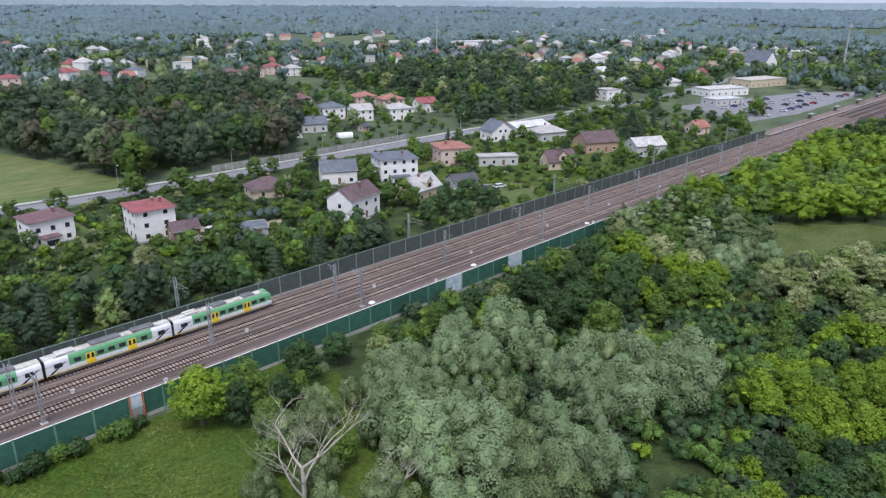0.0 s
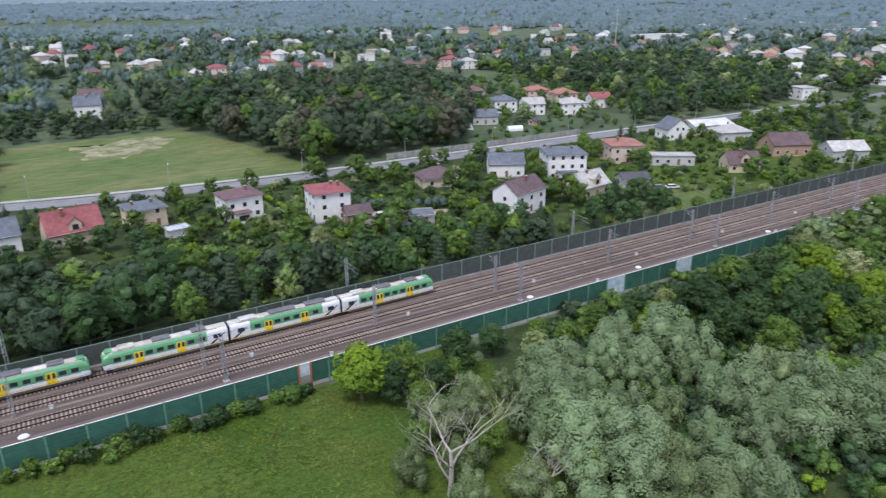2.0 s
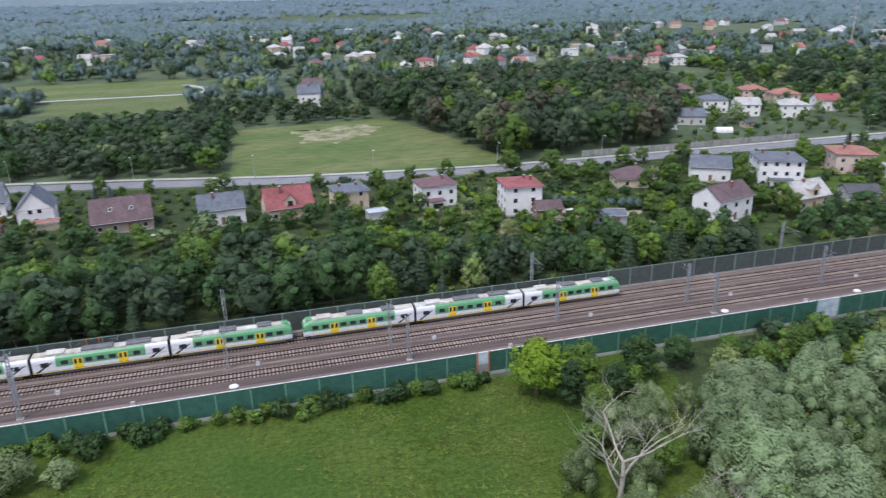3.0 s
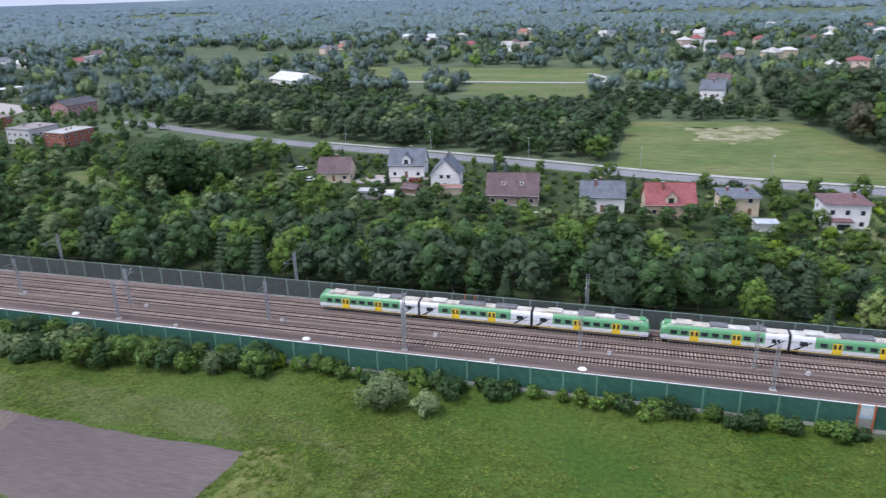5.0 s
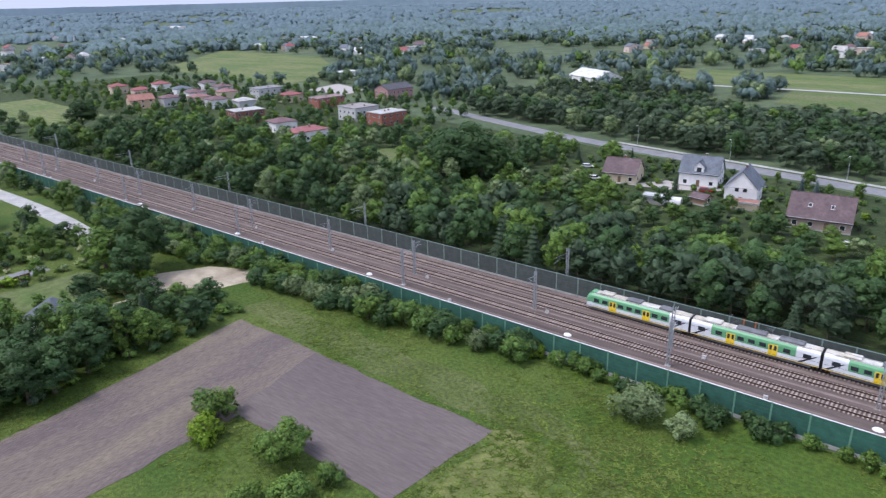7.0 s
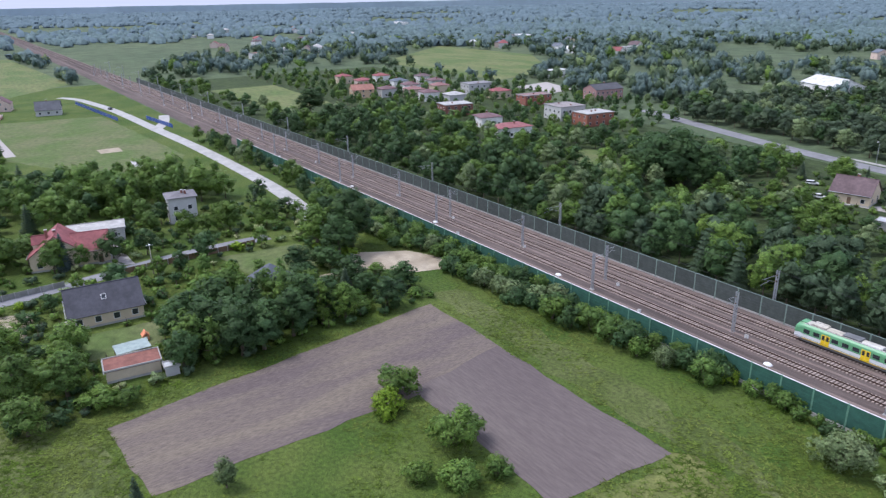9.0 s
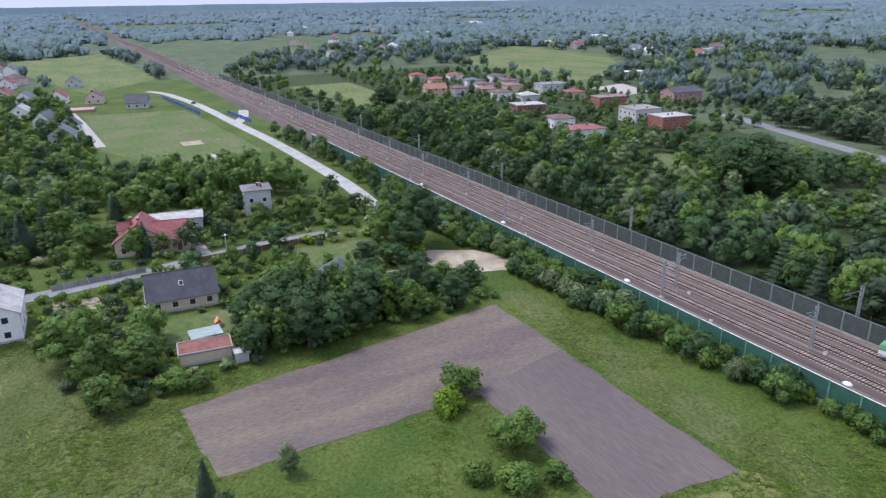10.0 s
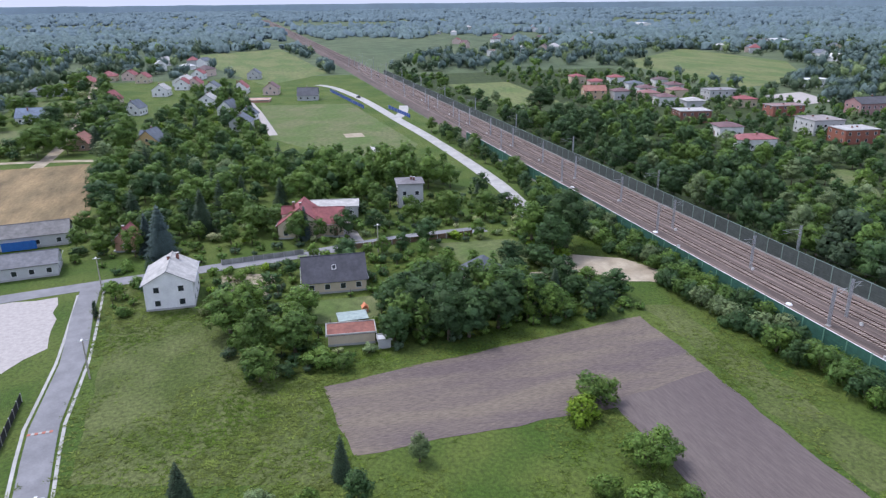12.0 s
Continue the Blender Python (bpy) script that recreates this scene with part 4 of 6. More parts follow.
OLD = [("broadleaf", "dull", 6), ("broadleaf", "dark", 2), ("broadleaf", "mid", 0.8), ("broadleaf", "grey", 1.0), ("broadleaf", "brown", 1.0)]
BELT = [("broadleaf", "dull", 6), ("broadleaf", "dark", 3), ("broadleaf", "mid", 0.6), ("broadleaf", "grey", 1.0)]


# ---- houses ----
WIN = {}


def window_meshes(w, h):
    if (w, h) not in WIN:
        t = 0.09
        a, b = w / 2, w / 2 - t
        v = [(-a, 0.02, 0), (a, 0.02, 0), (a, 0.02, h), (-a, 0.02, h), (-a, -0.06, 0), (a, -0.06, 0), (a, -0.06, h), (-a, -0.06, h),
             (-b, -0.06, t), (b, -0.06, t), (b, -0.06, h - t), (-b, -0.06, h - t), (-b, -0.02, t), (b, -0.02, t), (b, -0.02, h - t), (-b, -0.02, h - t)]
        f = [(i, (i + 1) % 4, 4 + (i + 1) % 4, 4 + i) for i in range(4)] + [(4 + i, 4 + (i + 1) % 4, 8 + (i + 1) % 4, 8 + i) for i in range(4)]
        f += [(8 + i, 8 + (i + 1) % 4, 12 + (i + 1) % 4, 12 + i) for i in range(4)]
        fr = shape("window", v, f, M["frame_white"])
        gl = boxes("pane", [(-b, -0.03, t, b, 0.01, h - t)], M["glass"])
        both = shape("window", v, f + [(12, 13, 14, 15)], [M["frame_white"], M["glass"]])
        both.polygons[len(f)].material_index = 1
        WIN[(w, h)] = (fr, gl, both)
    return WIN[(w, h)]


def slab(p, q, r, s, t):
    """A roof slope of thickness t over four corner points."""
    top = [Vector(a) for a in (p, q, r, s)]
    n = (top[1] - top[0]).cross(top[3] - top[0]).normalized()
    if n.z < 0:
        n = -n
    low = [a - n * t for a in top]
    return [tuple(a) for a in low + top], BOX_F


def gable_roof(w, d, h, rise, over=0.5, t=0.16):
    """Two slopes, ridge along local x."""
    k = rise / (d / 2)
    e = d / 2 + over
    L = w / 2 + over * 0.7
    z0, z1 = h - k * over, h + rise
    out = []
    for s in (-1, 1):
        out.append(slab((-L, s * e, z0 + t), (L, s * e, z0 + t), (L, 0, z1 + t), (-L, 0, z1 + t), t))
    out.append(tube([(-L, 0, z1 + t), (L, 0, z1 + t)], [0.12, 0.12], 6))
    return out


def hip_roof(w, d, h, rise, over=0.5, t=0.18):
    W, D = w / 2 + over, d / 2 + over
    r = max(0.3, W - D) if W >= D else 0.3
    q = 0.3 if W >= D else max(0.3, D - W)
    v = [(-W, -D, h), (W, -D, h), (W, D, h), (-W, D, h), (-W, -D, h + t), (W, -D, h + t), (W, D, h + t), (-W, D, h + t),
         (-r, -q, h + rise), (r, -q, h + rise), (r, q, h + rise), (-r, q, h + rise)]
    f = [(0, 3, 2, 1), (0, 1, 5, 4), (1, 2, 6, 5), (2, 3, 7, 6), (3, 0, 4, 7), (4, 5, 9, 8), (5, 6, 10, 9), (6, 7, 11, 10), (7, 4, 8, 11), (8, 9, 10, 11)]
    return [(v, f)]


def house(x, y, rot, w, d, h, roof, rise, wall, cover, label, floors=2, per=(3, 2), brick=False, chimneys=1, porch=None, dormer=False,
          skylights=0, door=True, detail=True, name="house", ridge="x", floor_h=2.9):
    """A house: w along local x, d along local y; the front looks to local -y."""
    turn = 90 if ridge == "y" else 0
    if detail is True and x * x + y * y > 255 ** 2:
        detail = "far"
    hs = thing(name, pose(x, y, 0, 0, 0, rot), label, "house")
    KEEP_OUT.append((x, y, max(w, d) * 0.55))
    wm = paint("brick" if brick else "plaster", wall)
    rm = paint("roof", cover)
    W, D = w / 2, d / 2
    v = box_v(-W, -D, -0.2, W, D, h)
    f = list(BOX_F)
    if roof == "gable":
        if ridge == "x":
            v += [(-W, 0, h + rise), (W, 0, h + rise)]
            f = [q for q in f if q != (4, 5, 6, 7)] + [(4, 7, 8), (5, 9, 6), (4, 8, 9, 5), (7, 6, 9, 8)]
        else:
            v += [(0, -D, h + rise), (0, D, h + rise)]
            f = [q for q in f if q != (4, 5, 6, 7)] + [(4, 8, 5), (7, 6, 9), (4, 7, 9, 8), (5, 8, 9, 6)]
    part("wall", shape("wall", v, f, wm), hs)
    if detail is True:
        part("plinth", boxes("plinth", [(-W - 0.04, -D - 0.04, -0.25, W + 0.04, D + 0.04, 0.45)], M["concrete"]), hs)
    if roof == "gable":
        pcs = gable_roof(w, d, h, rise) if ridge == "x" else gable_roof(d, w, h, rise)
        part("roof", joined("roof", pcs, rm), hs, at=pose(0, 0, 0.02, 0, 0, turn))
    elif roof == "hip":
        part("roof", joined("roof", hip_roof(w, d, h, rise), rm), hs, at=pose(0, 0, 0.01))
    else:
        part("roof", boxes("roof", [(-W - 0.25, -D - 0.25, h + 0.004, W + 0.25, D + 0.25, h + 0.22)], rm), hs)
        part("parapet", boxes("parapet", [(-W - 0.3, -D - 0.3, h + 0.1, W + 0.3, -D - 0.15, h + 0.4), (-W - 0.3, D + 0.15, h + 0.1, W + 0.3, D + 0.3, h + 0.4),
                                          (-W - 0.3, -D - 0.15, h + 0.1, -W - 0.15, D + 0.15, h + 0.4), (W + 0.15, -D - 0.15, h + 0.1, W + 0.3, D + 0.15, h + 0.4)], M["concrete"]), hs)
    if detail is True:
        reach = D + (0.52 if roof != "flat" else 0.34)
        for s in (-1, 1):
            part("gutter", joined("gutter", [tube([(-W - 0.45, s * reach, h - 0.06), (W + 0.45, s * reach, h - 0.06)], [0.07, 0.07], 5)], M["steel"]), hs)
    cr = random.Random(int(x * 3 + y))
    for i in range(chimneys):
        cx, cy = (cr.uniform(-0.3, 0.3) * w, cr.uniform(-0.18, 0.18) * d)
        top = h + rise + 0.7
        ch = part("chimney", boxes("chimney", [(cx - 0.32, cy - 0.28, h, cx + 0.32, cy + 0.28, top)], M["chimney"]), hs)
        part("chimney_cap", boxes("chimney_cap", [(cx - 0.4, cy - 0.36, top, cx + 0.4, cy + 0.36, top + 0.12)], M["concrete"]), ch)
    if detail:
        fw = window_meshes(1.25, 1.35)
        for side, (length, n) in enumerate(((w, per[0]), (d, per[1]), (w, per[0]), (d, per[1]))):
            reach = D if side % 2 == 0 else W
            for fl in range(floors):
                z = 0.95 + floor_h * fl
                if z + 1.4 > h and not (roof == "gable" and z + 1.4 < h + rise * 0.6 and ((ridge == "y") == (side % 2 == 0))):
                    continue
                m = n if z + 1.4 <= h else max(1, n - 1)
                for i in range(m):
                    u = (i + 0.5) / m * length - length / 2
                    if z + 1.4 > h:
                        u *= 0.5
                    if side == 0 and fl == 0 and door and i == m // 2:
                        dr = part("door", boxes("door", [(u - 0.5, -reach - 0.05, 0.3, u + 0.5, -reach + 0.02, 2.4)], M["wood"]), hs)
                        part("step", boxes("step", [(u - 0.8, -reach - 0.9, -0.1, u + 0.8, -reach - 0.05, 0.28)], M["concrete"]), hs)
                        continue
                    at = pose(0, 0, 0, 0, 0, (0, 90, 180, 270)[side]) @ pose(u, -reach, z)
                    if detail == "far":
                        part("window", fw[2], hs, at=at)
                        continue
                    win = part("window", fw[0], hs, at=at)
                    part("pane", fw[1], win)
    for i in range(skylights):
        u = (i + 0.5) / skylights * w * 0.7 - w * 0.35
        k = math.degrees(math.atan2(rise, d / 2 if ridge == "x" else w / 2))
        yy = -D * 0.5
        at = pose(u, yy, h + rise * 0.5 + 0.17, k, 0, 0) if ridge == "x" else pose(0, 0, 0, 0, 0, 90) @ pose(u, -W * 0.5, h + rise * 0.5 + 0.17, k, 0, 0)
        sk = part("skylight", boxes("skylight", [(-0.45, -0.6, 0, 0.45, 0.6, 0.09)], M["frame_white"]), hs, at=at)
        part("pane", boxes("pane", [(-0.36, -0.5, 0.09, 0.36, 0.5, 0.10)], M["glass"]), sk)
    if dormer:
        pcs = gable_roof(3.2, 3.0, 2.4, 1.5, 0.3)
        dm = part("dormer", shape("dormer", box_v(-1.6, -1.5, 0, 1.6, 1.5, 2.4) + [(-1.6, 0, 3.9), (1.6, 0, 3.9)], [(0, 1, 5, 4), (1, 2, 6, 9, 5), (2, 3, 7, 6), (3, 0, 4, 8, 7), (4, 5, 9, 8), (7, 8, 9, 6)], wm), hs,
                  at=pose(0, -D * 0.62, h - 0.2, 0, 0, 90))
        part("dormer_roof", joined("dormer_roof", pcs, rm), dm)
        part("dormer_window", boxes("dormer_window", [(-1.66, -0.7, 0.6, -1.6, 0.7, 2.0)], M["glass"]), dm)
    if porch:
        px, pw, pd, ph = porch
        po = part("porch", boxes("porch", [(px - pw / 2, -D - pd, -0.1, px + pw / 2, -D, ph)], wm), hs)
        part("porch_roof", boxes("porch_roof", [(px - pw / 2 - 0.3, -D - pd - 0.4, ph + 0.004, px + pw / 2 + 0.3, -D, ph + 0.2)], rm), po)
        part("porch_window", boxes("porch_window", [(px - pw / 2 + 0.5, -D - pd - 0.04, 0.8, px + pw / 2 - 0.5, -D - pd + 0.02, ph - 0.6)], M["glass"]), po)
    return hs


WHITE, CREAM, PINK, GREY = (0.80, 0.79, 0.77), (0.62, 0.52, 0.38), (0.66, 0.52, 0.45), (0.50, 0.50, 0.49)
SLATE, DGREY, RED, MAROON, BROWN, ORANGE, PALE = (0.15, 0.17, 0.20), (0.10, 0.10, 0.11), (0.31, 0.105, 0.108), (0.19, 0.115, 0.12), (0.15, 0.105, 0.11), (0.37, 0.18, 0.14), (0.46, 0.45, 0.43)

# north of the railway, along the main road
house(50.5, 194, 4, 10.5, 9, 6.6, "hip", 1.7, WHITE, MAROON, "white two-storey house with a dark red hipped roof", 2, (3, 2), porch=(-1.5, 4.0, 3.0, 2.9))
house(71.5, 180, -6, 10, 11, 8.2, "hip", 1.3, WHITE, RED, "tall white house with a red hipped roof", 3, (2, 3), chimneys=2, door=False)
house(76.5, 171.5, -6, 7, 5, 3.0, "gable", 1.8, (0.30, 0.20, 0.15), BROWN, "brown timber annexe with a dark gabled roof", 1, (2, 1), chimneys=0)
house(121, 156.5, 14, 13, 9, 6.4, "gable", 3.0, WHITE, BROWN, "white gabled house with a dark brown roof", 2, (3, 1), chimneys=1)
house(115.5, 194, -12, 12, 9, 3.0, "hip", 3.0, CREAM, BROWN, "low house with a dark brown hipped roof among trees", 1, (2, 2))
house(142, 192, -30, 12, 9, 4.8, "gable", 2.8, WHITE, SLATE, "white house with a slate-grey gabled roof", 2, (3, 2))
house(158, 181, -25, 13, 13, 8.4, "hip", 1.2, WHITE, SLATE, "large white three-storey house with a grey roof", 3, (4, 3), porch=(0, 6, 2.4, 3.0), chimneys=2)
house(192, 187, -25, 12, 13, 6.4, "hip", 1.8, PINK, ORANGE, "pinkish two-storey house with an orange-red hipped roof", 2, (3, 3), chimneys=2)
house(148, 158, 8, 12, 9, 3.8, "gable", 3.6, CREAM, PALE, "cream house with a weathered grey gabled roof", 1, (3, 2), dormer=True)
house(168, 158, -20, 9, 6, 2.8, "gable", 1.6, GREY, DGREY, "small dark-roofed garden house", 1, (2, 1), chimneys=0)
house(202, 172, -35, 15, 6, 3.4, "flat", 0.2, GREY, PALE, "long grey garage block with a flat roof", 1, (4, 1), chimneys=0)
house(215, 153, -30, 11, 9, 3.2, "gable", 3.4, CREAM, BROWN, "house with a purplish brown gabled roof", 1, (3, 2), dormer=True)
house(252, 161, -25, 15, 11, 4.4, "gable", 3.6, (0.45, 0.30, 0.22), BROWN, "large house with a purplish brown roof", 2, (4, 2))
house(259, 142, -25, 14, 9, 4.6, "gable", 2.6, GREY, (0.55, 0.54, 0.52), "grey house with a pale metal roof", 2, (3, 2))
house(321, 150, -20, 8, 8, 3.4, "gable", 2.6, PINK, ORANGE, "small house with an orange roof", 1, (2, 2))
house(240, 205, -15, 11, 10, 4.6, "gable", 4.0, WHITE, SLATE, "white house with a grey gabled roof", 2, (3, 2), ridge="y")
house(262, 206, -12, 20, 11, 4.0, "gable", 1.6, WHITE, (0.66, 0.66, 0.66), "white low hall with a pale roof", 1, (5, 2), chimneys=0)
house(256, 189, -18, 14, 10, 4.0, "hip", 2.6, GREY, PALE, "grey house with a grey hipped roof", 1, (3, 2))
house(90, 162, -20, 9, 6, 2.6, "flat", 0.2, (0.40, 0.42, 0.45), SLATE, "low shed with a grey sheet roof", 1, (2, 1), chimneys=0, name="shed")
house(-10, 197.5, 6, 12, 9, 4.6, "gable", 3.4, WHITE, SLATE, "white house with a slate-blue gabled roof", 2, (3, 2), chimneys=2)
house(8, 197, 8, 13, 10, 3.6, "gable", 4.8, CREAM, RED, "house with a steep red tiled roof and a dormer", 1, (3, 2), dormer=True)
house(26, 200.5, 8, 9.5, 9, 5.4, "hip", 0.9, CREAM, SLATE, "cream two-storey house with a flat grey roof", 2, (2, 2), chimneys=2)
house(31.5, 185, 8, 5.5, 4, 2.3, "flat", 0.2, WHITE, (0.50, 0.55, 0.60), "small white garage with a pale blue roof", 1, (1, 1), chimneys=0, name="garage")
house(-36, 201, 6, 15, 11, 3.2, "gable", 5.2, (0.36, 0.28, 0.24), BROWN, "long house with a large purplish brown roof", 1, (4, 2), skylights=2, chimneys=0)
house(-60, 214, 8, 9, 11, 5.2, "gable", 4.8, WHITE, SLATE, "white house with a steep slate-grey gable", 3, (3, 3), ridge="y")
house(-77, 226, 8, 12, 10, 4.6, "gable", 4.6, WHITE, SLATE, "white house with a steep grey roof and gable", 3, (3, 3), dormer=True)
house(-100, 217, 10, 11, 10, 3.4, "gable", 4.0, CREAM, BROWN, "cream house with a purplish brown roof", 1, (3, 2))
house(-57, 205, 8, 8, 3.4, 2.2, "flat", 0.2, CREAM, ORANGE, "low outbuilding with an orange roof", 1, (2, 1), chimneys=0, name="outbuilding")
# across the main road
for hx, hy, hr, ww, hh, wc, rc, lab in ((221, 302, -20, 12, 6.2, WHITE, SLATE, "white house with a grey roof"), (229, 288, -20, 11, 5.6, WHITE, PALE, "white house with a weathered roof"),
                                        (246, 278, -20, 13, 5.8, WHITE, PALE, "white house with a grey roof"), (193, 279, -25, 12, 4.0, GREY, SLATE, "grey house with a dark roof"),
                                        (262, 326, -20, 13, 5.8, PINK, ORANGE, "pinkish house with a red roof"), (266, 307, -20, 13, 5.8, PINK, ORANGE, "pinkish house with a red roof"),
                                        (273, 286, -20, 11, 5.2, WHITE, RED, "white house with a red roof"), (220, 330, -20, 12, 8.0, PINK, MAROON, "tall pinkish house with a dark roof"),
                                        (274, 500, -15, 14, 6.2, PINK, MAROON, "pinkish house with a dark roof"), (299, 509, -15, 14, 6.2, PINK, RED, "pinkish house with a red roof"),
                                        (322, 517, -15, 14, 6.2, PINK, RED, "pinkish house with a red roof"), (326, 496, -15, 14, 6.0, WHITE, PALE, "white house with a grey roof"), (140, 560, -15, 14, 6.2, PINK, RED, "pinkish house with a red roof")):
    house(hx, hy, hr, ww, ww * 0.85, hh, "hip" if hh > 5.7 else "gable", 2.6, wc, rc, lab + " across the main road", 2, (3, 2))
house(390, 243, -15, 11, 11, 6.5, "flat", 0.2, WHITE, PALE, "white cubic house with a flat roof", 2, (2, 2), chimneys=0)

# south-west of the field
house(-150, -17.6, -2, 12, 9.6, 5.8, "gable", 2.6, WHITE, PALE, "white gabled house with a worn pale roof", 2, (3, 2), chimneys=2)
house(-147.5, 16.4, -4, 9.5, 13.5, 3.0, "gable", 4.0, CREAM, (0.085, 0.085, 0.10), "low cream house with a large dark grey tiled roof", 1, (3, 4), ridge="y", chimneys=0, skylights=1)
house(-140.5, 49, 20, 7.5, 7.5, 2.6, "hip", 3.4, CREAM, (0.13, 0.145, 0.17), "small house with a grey pyramid roof", 1, (2, 2), chimneys=0)
house(-188, 13.5, -12, 11, 12, 3.8, "gable", 4.6, CREAM, RED, "cream house with a steep red tiled roof", 2, (3, 3), dormer=True, chimneys=2)
house(-186.5, 20.5, 78, 8, 9, 3.6, "gable", 3.4, CREAM, RED, "side wing under a red tiled roof", 1, (2, 2), chimneys=0)
house(-203, 24, -10, 8, 14, 3.2, "flat", 0.2, GREY, PALE, "low grey garage with a pale flat roof", 1, (2, 3), chimneys=0, name="garage")
house(-207, 48, -8, 7.6, 7.6, 7.4, "hip", 0.9, GREY, (0.20, 0.19, 0.20), "grey cubic two-storey house with a low roof", 2, (2, 2), chimneys=2)
house(-119.5, 15.8, -6, 4.6, 8.6, 2.2, "flat", 0.2, CREAM, (0.26, 0.11, 0.085), "low shed with a rust-red flat roof", 1, (1, 2), chimneys=0, name="shed")
house(-115.0, 21.2, -6, 1.8, 2.2, 1.7, "flat", 0.2, GREY, (0.62, 0.64, 0.66), "small garden box with a pale lid", 1, (0, 0), chimneys=0, name="shed", door=False, detail=False)
house(-188, -31, -10, 6, 5, 3.4, "gable", 2.6, (0.50, 0.28, 0.20), RED, "small reddish house with a red roof", 1, (2, 1))
house(-200, -57, 6, 9, 20, 3.4, "gable", 2.2, GREY, (0.19, 0.185, 0.18), "long low barn with a grey sheet roof", 1, (2, 4), ridge="y", chimneys=0, name="barn")
house(-176, -54, 6, 9, 18, 3.2, "gable", 1.8, GREY, (0.17, 0.175, 0.19), "long low barn with a dark grey roof", 1, (2, 5), ridge="y", chimneys=0, name="barn")
house(-327, -38, -20, 10, 10, 4.2, "gable", 4.4, (0.55, 0.38, 0.18), SLATE, "ochre house with a dark gabled roof", 2, (3, 2), dormer=True)
house(-337, -68, -10, 10, 9, 3.2, "gable", 3.6, (0.42, 0.30, 0.22), ORANGE, "house with an orange-red roof", 1, (2, 2))
house(-400, -66, -15, 10, 9, 3.4, "gable", 3.6, WHITE, PALE, "white house with a grey roof", 1, (3, 2))
house(-484, -76, -10, 12, 10, 4.0, "gable", 4.6, CREAM, RED, "cream house with a red roof", 2, (3, 2))
house(-436, -57, -20, 10, 9, 4.2, "gable", 3.8, WHITE, SLATE, "white house with a grey roof", 2, (3, 2))
house(-424, -107, -5, 10, 14, 3.4, "gable", 4.2, WHITE, (0.20, 0.25, 0.33), "white house with a blue-grey roof", 1, (3, 3), ridge="y")
house(-548, -126, -5, 10, 22, 3.4, "hip", 3.0, GREY, SLATE, "long grey bungalow with a slate roof", 1, (2, 5))
house(-600, -108, -5, 12, 14, 4.0, "hip", 4.0, CREAM, RED, "house with a red hipped roof", 2, (3, 3))
house(-640, -100, -5, 12, 12, 4.0, "hip", 4.0, CREAM, RED, "house with a red hipped roof", 2, (3, 3))
house(-418, -6, -25, 11, 9, 4.2, "gable", 4.0, WHITE, SLATE, "white house with a dark gabled roof", 2, (3, 2))
house(-396, 4, -25, 9, 8, 3.4, "gable", 3.4, WHITE, SLATE, "white house with a grey roof", 1, (2, 2))
house(-468, 43, -10, 10, 13, 3.4, "gable", 4.2, GREY, (0.11, 0.115, 0.13), "dark grey house with a dark roof", 1, (3, 3), ridge="y")
house(-470, 12, -10, 12, 14, 1.2, "flat", 0.1, (0.50, 0.27, 0.21), (0.50, 0.33, 0.27), "unfinished red block walls of a new house", 1, (2, 2), chimneys=0, door=False, detail=False)
house(-520, 2, -10, 12, 10, 4.0, "gable", 4.2, WHITE, RED, "white house with a red roof", 2, (3, 2))
house(-560, -30, -10, 12, 10, 4.0, "gable", 4.2, PINK, RED, "pinkish house with a red roof", 2, (3, 2))
house(-590, -40, -10, 24, 11, 4.0, "gable", 2.6, WHITE, PALE, "long white hall with a pale roof", 1, (5, 2))

for hx, hy, wc, rc in ((-614, -71, CREAM, RED), (-640, -84, PINK, RED), (-521, -50, WHITE, PALE), (-526, -17, WHITE, SLATE), (-364, 0, GREY, SLATE), (-556, -38, WHITE, RED), (-614, 14, GREY, SLATE), (-630, -30, WHITE, RED), (-455, -18, WHITE, PALE), (-505, 22, PINK, MAROON)):
    house(hx, hy, -12, 11, 10, 4.6, "gable", 3.4, wc, rc, "village house with a gabled roof among gardens", 2, (2, 2))

# town north-west of the thicket
house(-246, 256, -8, 12, 16, 6.0, "flat", 0.2, (0.33, 0.13, 0.09), PALE, "red brick two-storey block with a flat grey roof", 2, (3, 4), brick=True, chimneys=2)
house(-268, 258, -8, 15, 15, 6.8, "flat", 0.2, (0.55, 0.55, 0.53), (0.30, 0.27, 0.26), "pale grey two-storey block with a flat roof", 2, (4, 4), chimneys=2)
house(-318, 281, -8, 10, 18, 5.4, "flat", 0.2, (0.33, 0.13, 0.10), (0.30, 0.20, 0.19), "red brick house with a flat roof", 2, (2, 4), brick=True)
house(-276, 214, -12, 11, 11, 4.8, "hip", 1.6, WHITE, MAROON, "white house with a dark red hipped roof", 2, (3, 3))
house(-247, 205, -10, 9, 17, 4.6, "hip", 1.8, WHITE, (0.34, 0.14, 0.14), "white house with a reddish hipped roof", 2, (2, 4))
house(-315, 222, -12, 12, 16, 6.0, "flat", 0.2, (0.24, 0.11, 0.085), PALE, "brown brick house with balconies and a flat roof", 2, (3, 4), brick=True)
house(-383, 288, -8, 12, 18, 6.2, "flat", 0.2, GREY, (0.28, 0.27, 0.28), "grey block with a flat roof", 2, (3, 4))
house(-352, 282, -8, 10, 12, 4.6, "hip", 1.8, CREAM, RED, "cream house with a red roof", 2, (2, 3))
house(-412, 217, -15, 10, 14, 5.4, "gable", 2.8, (0.58, 0.42, 0.28), ORANGE, "ochre house with an orange roof", 2, (3, 3), ridge="y")
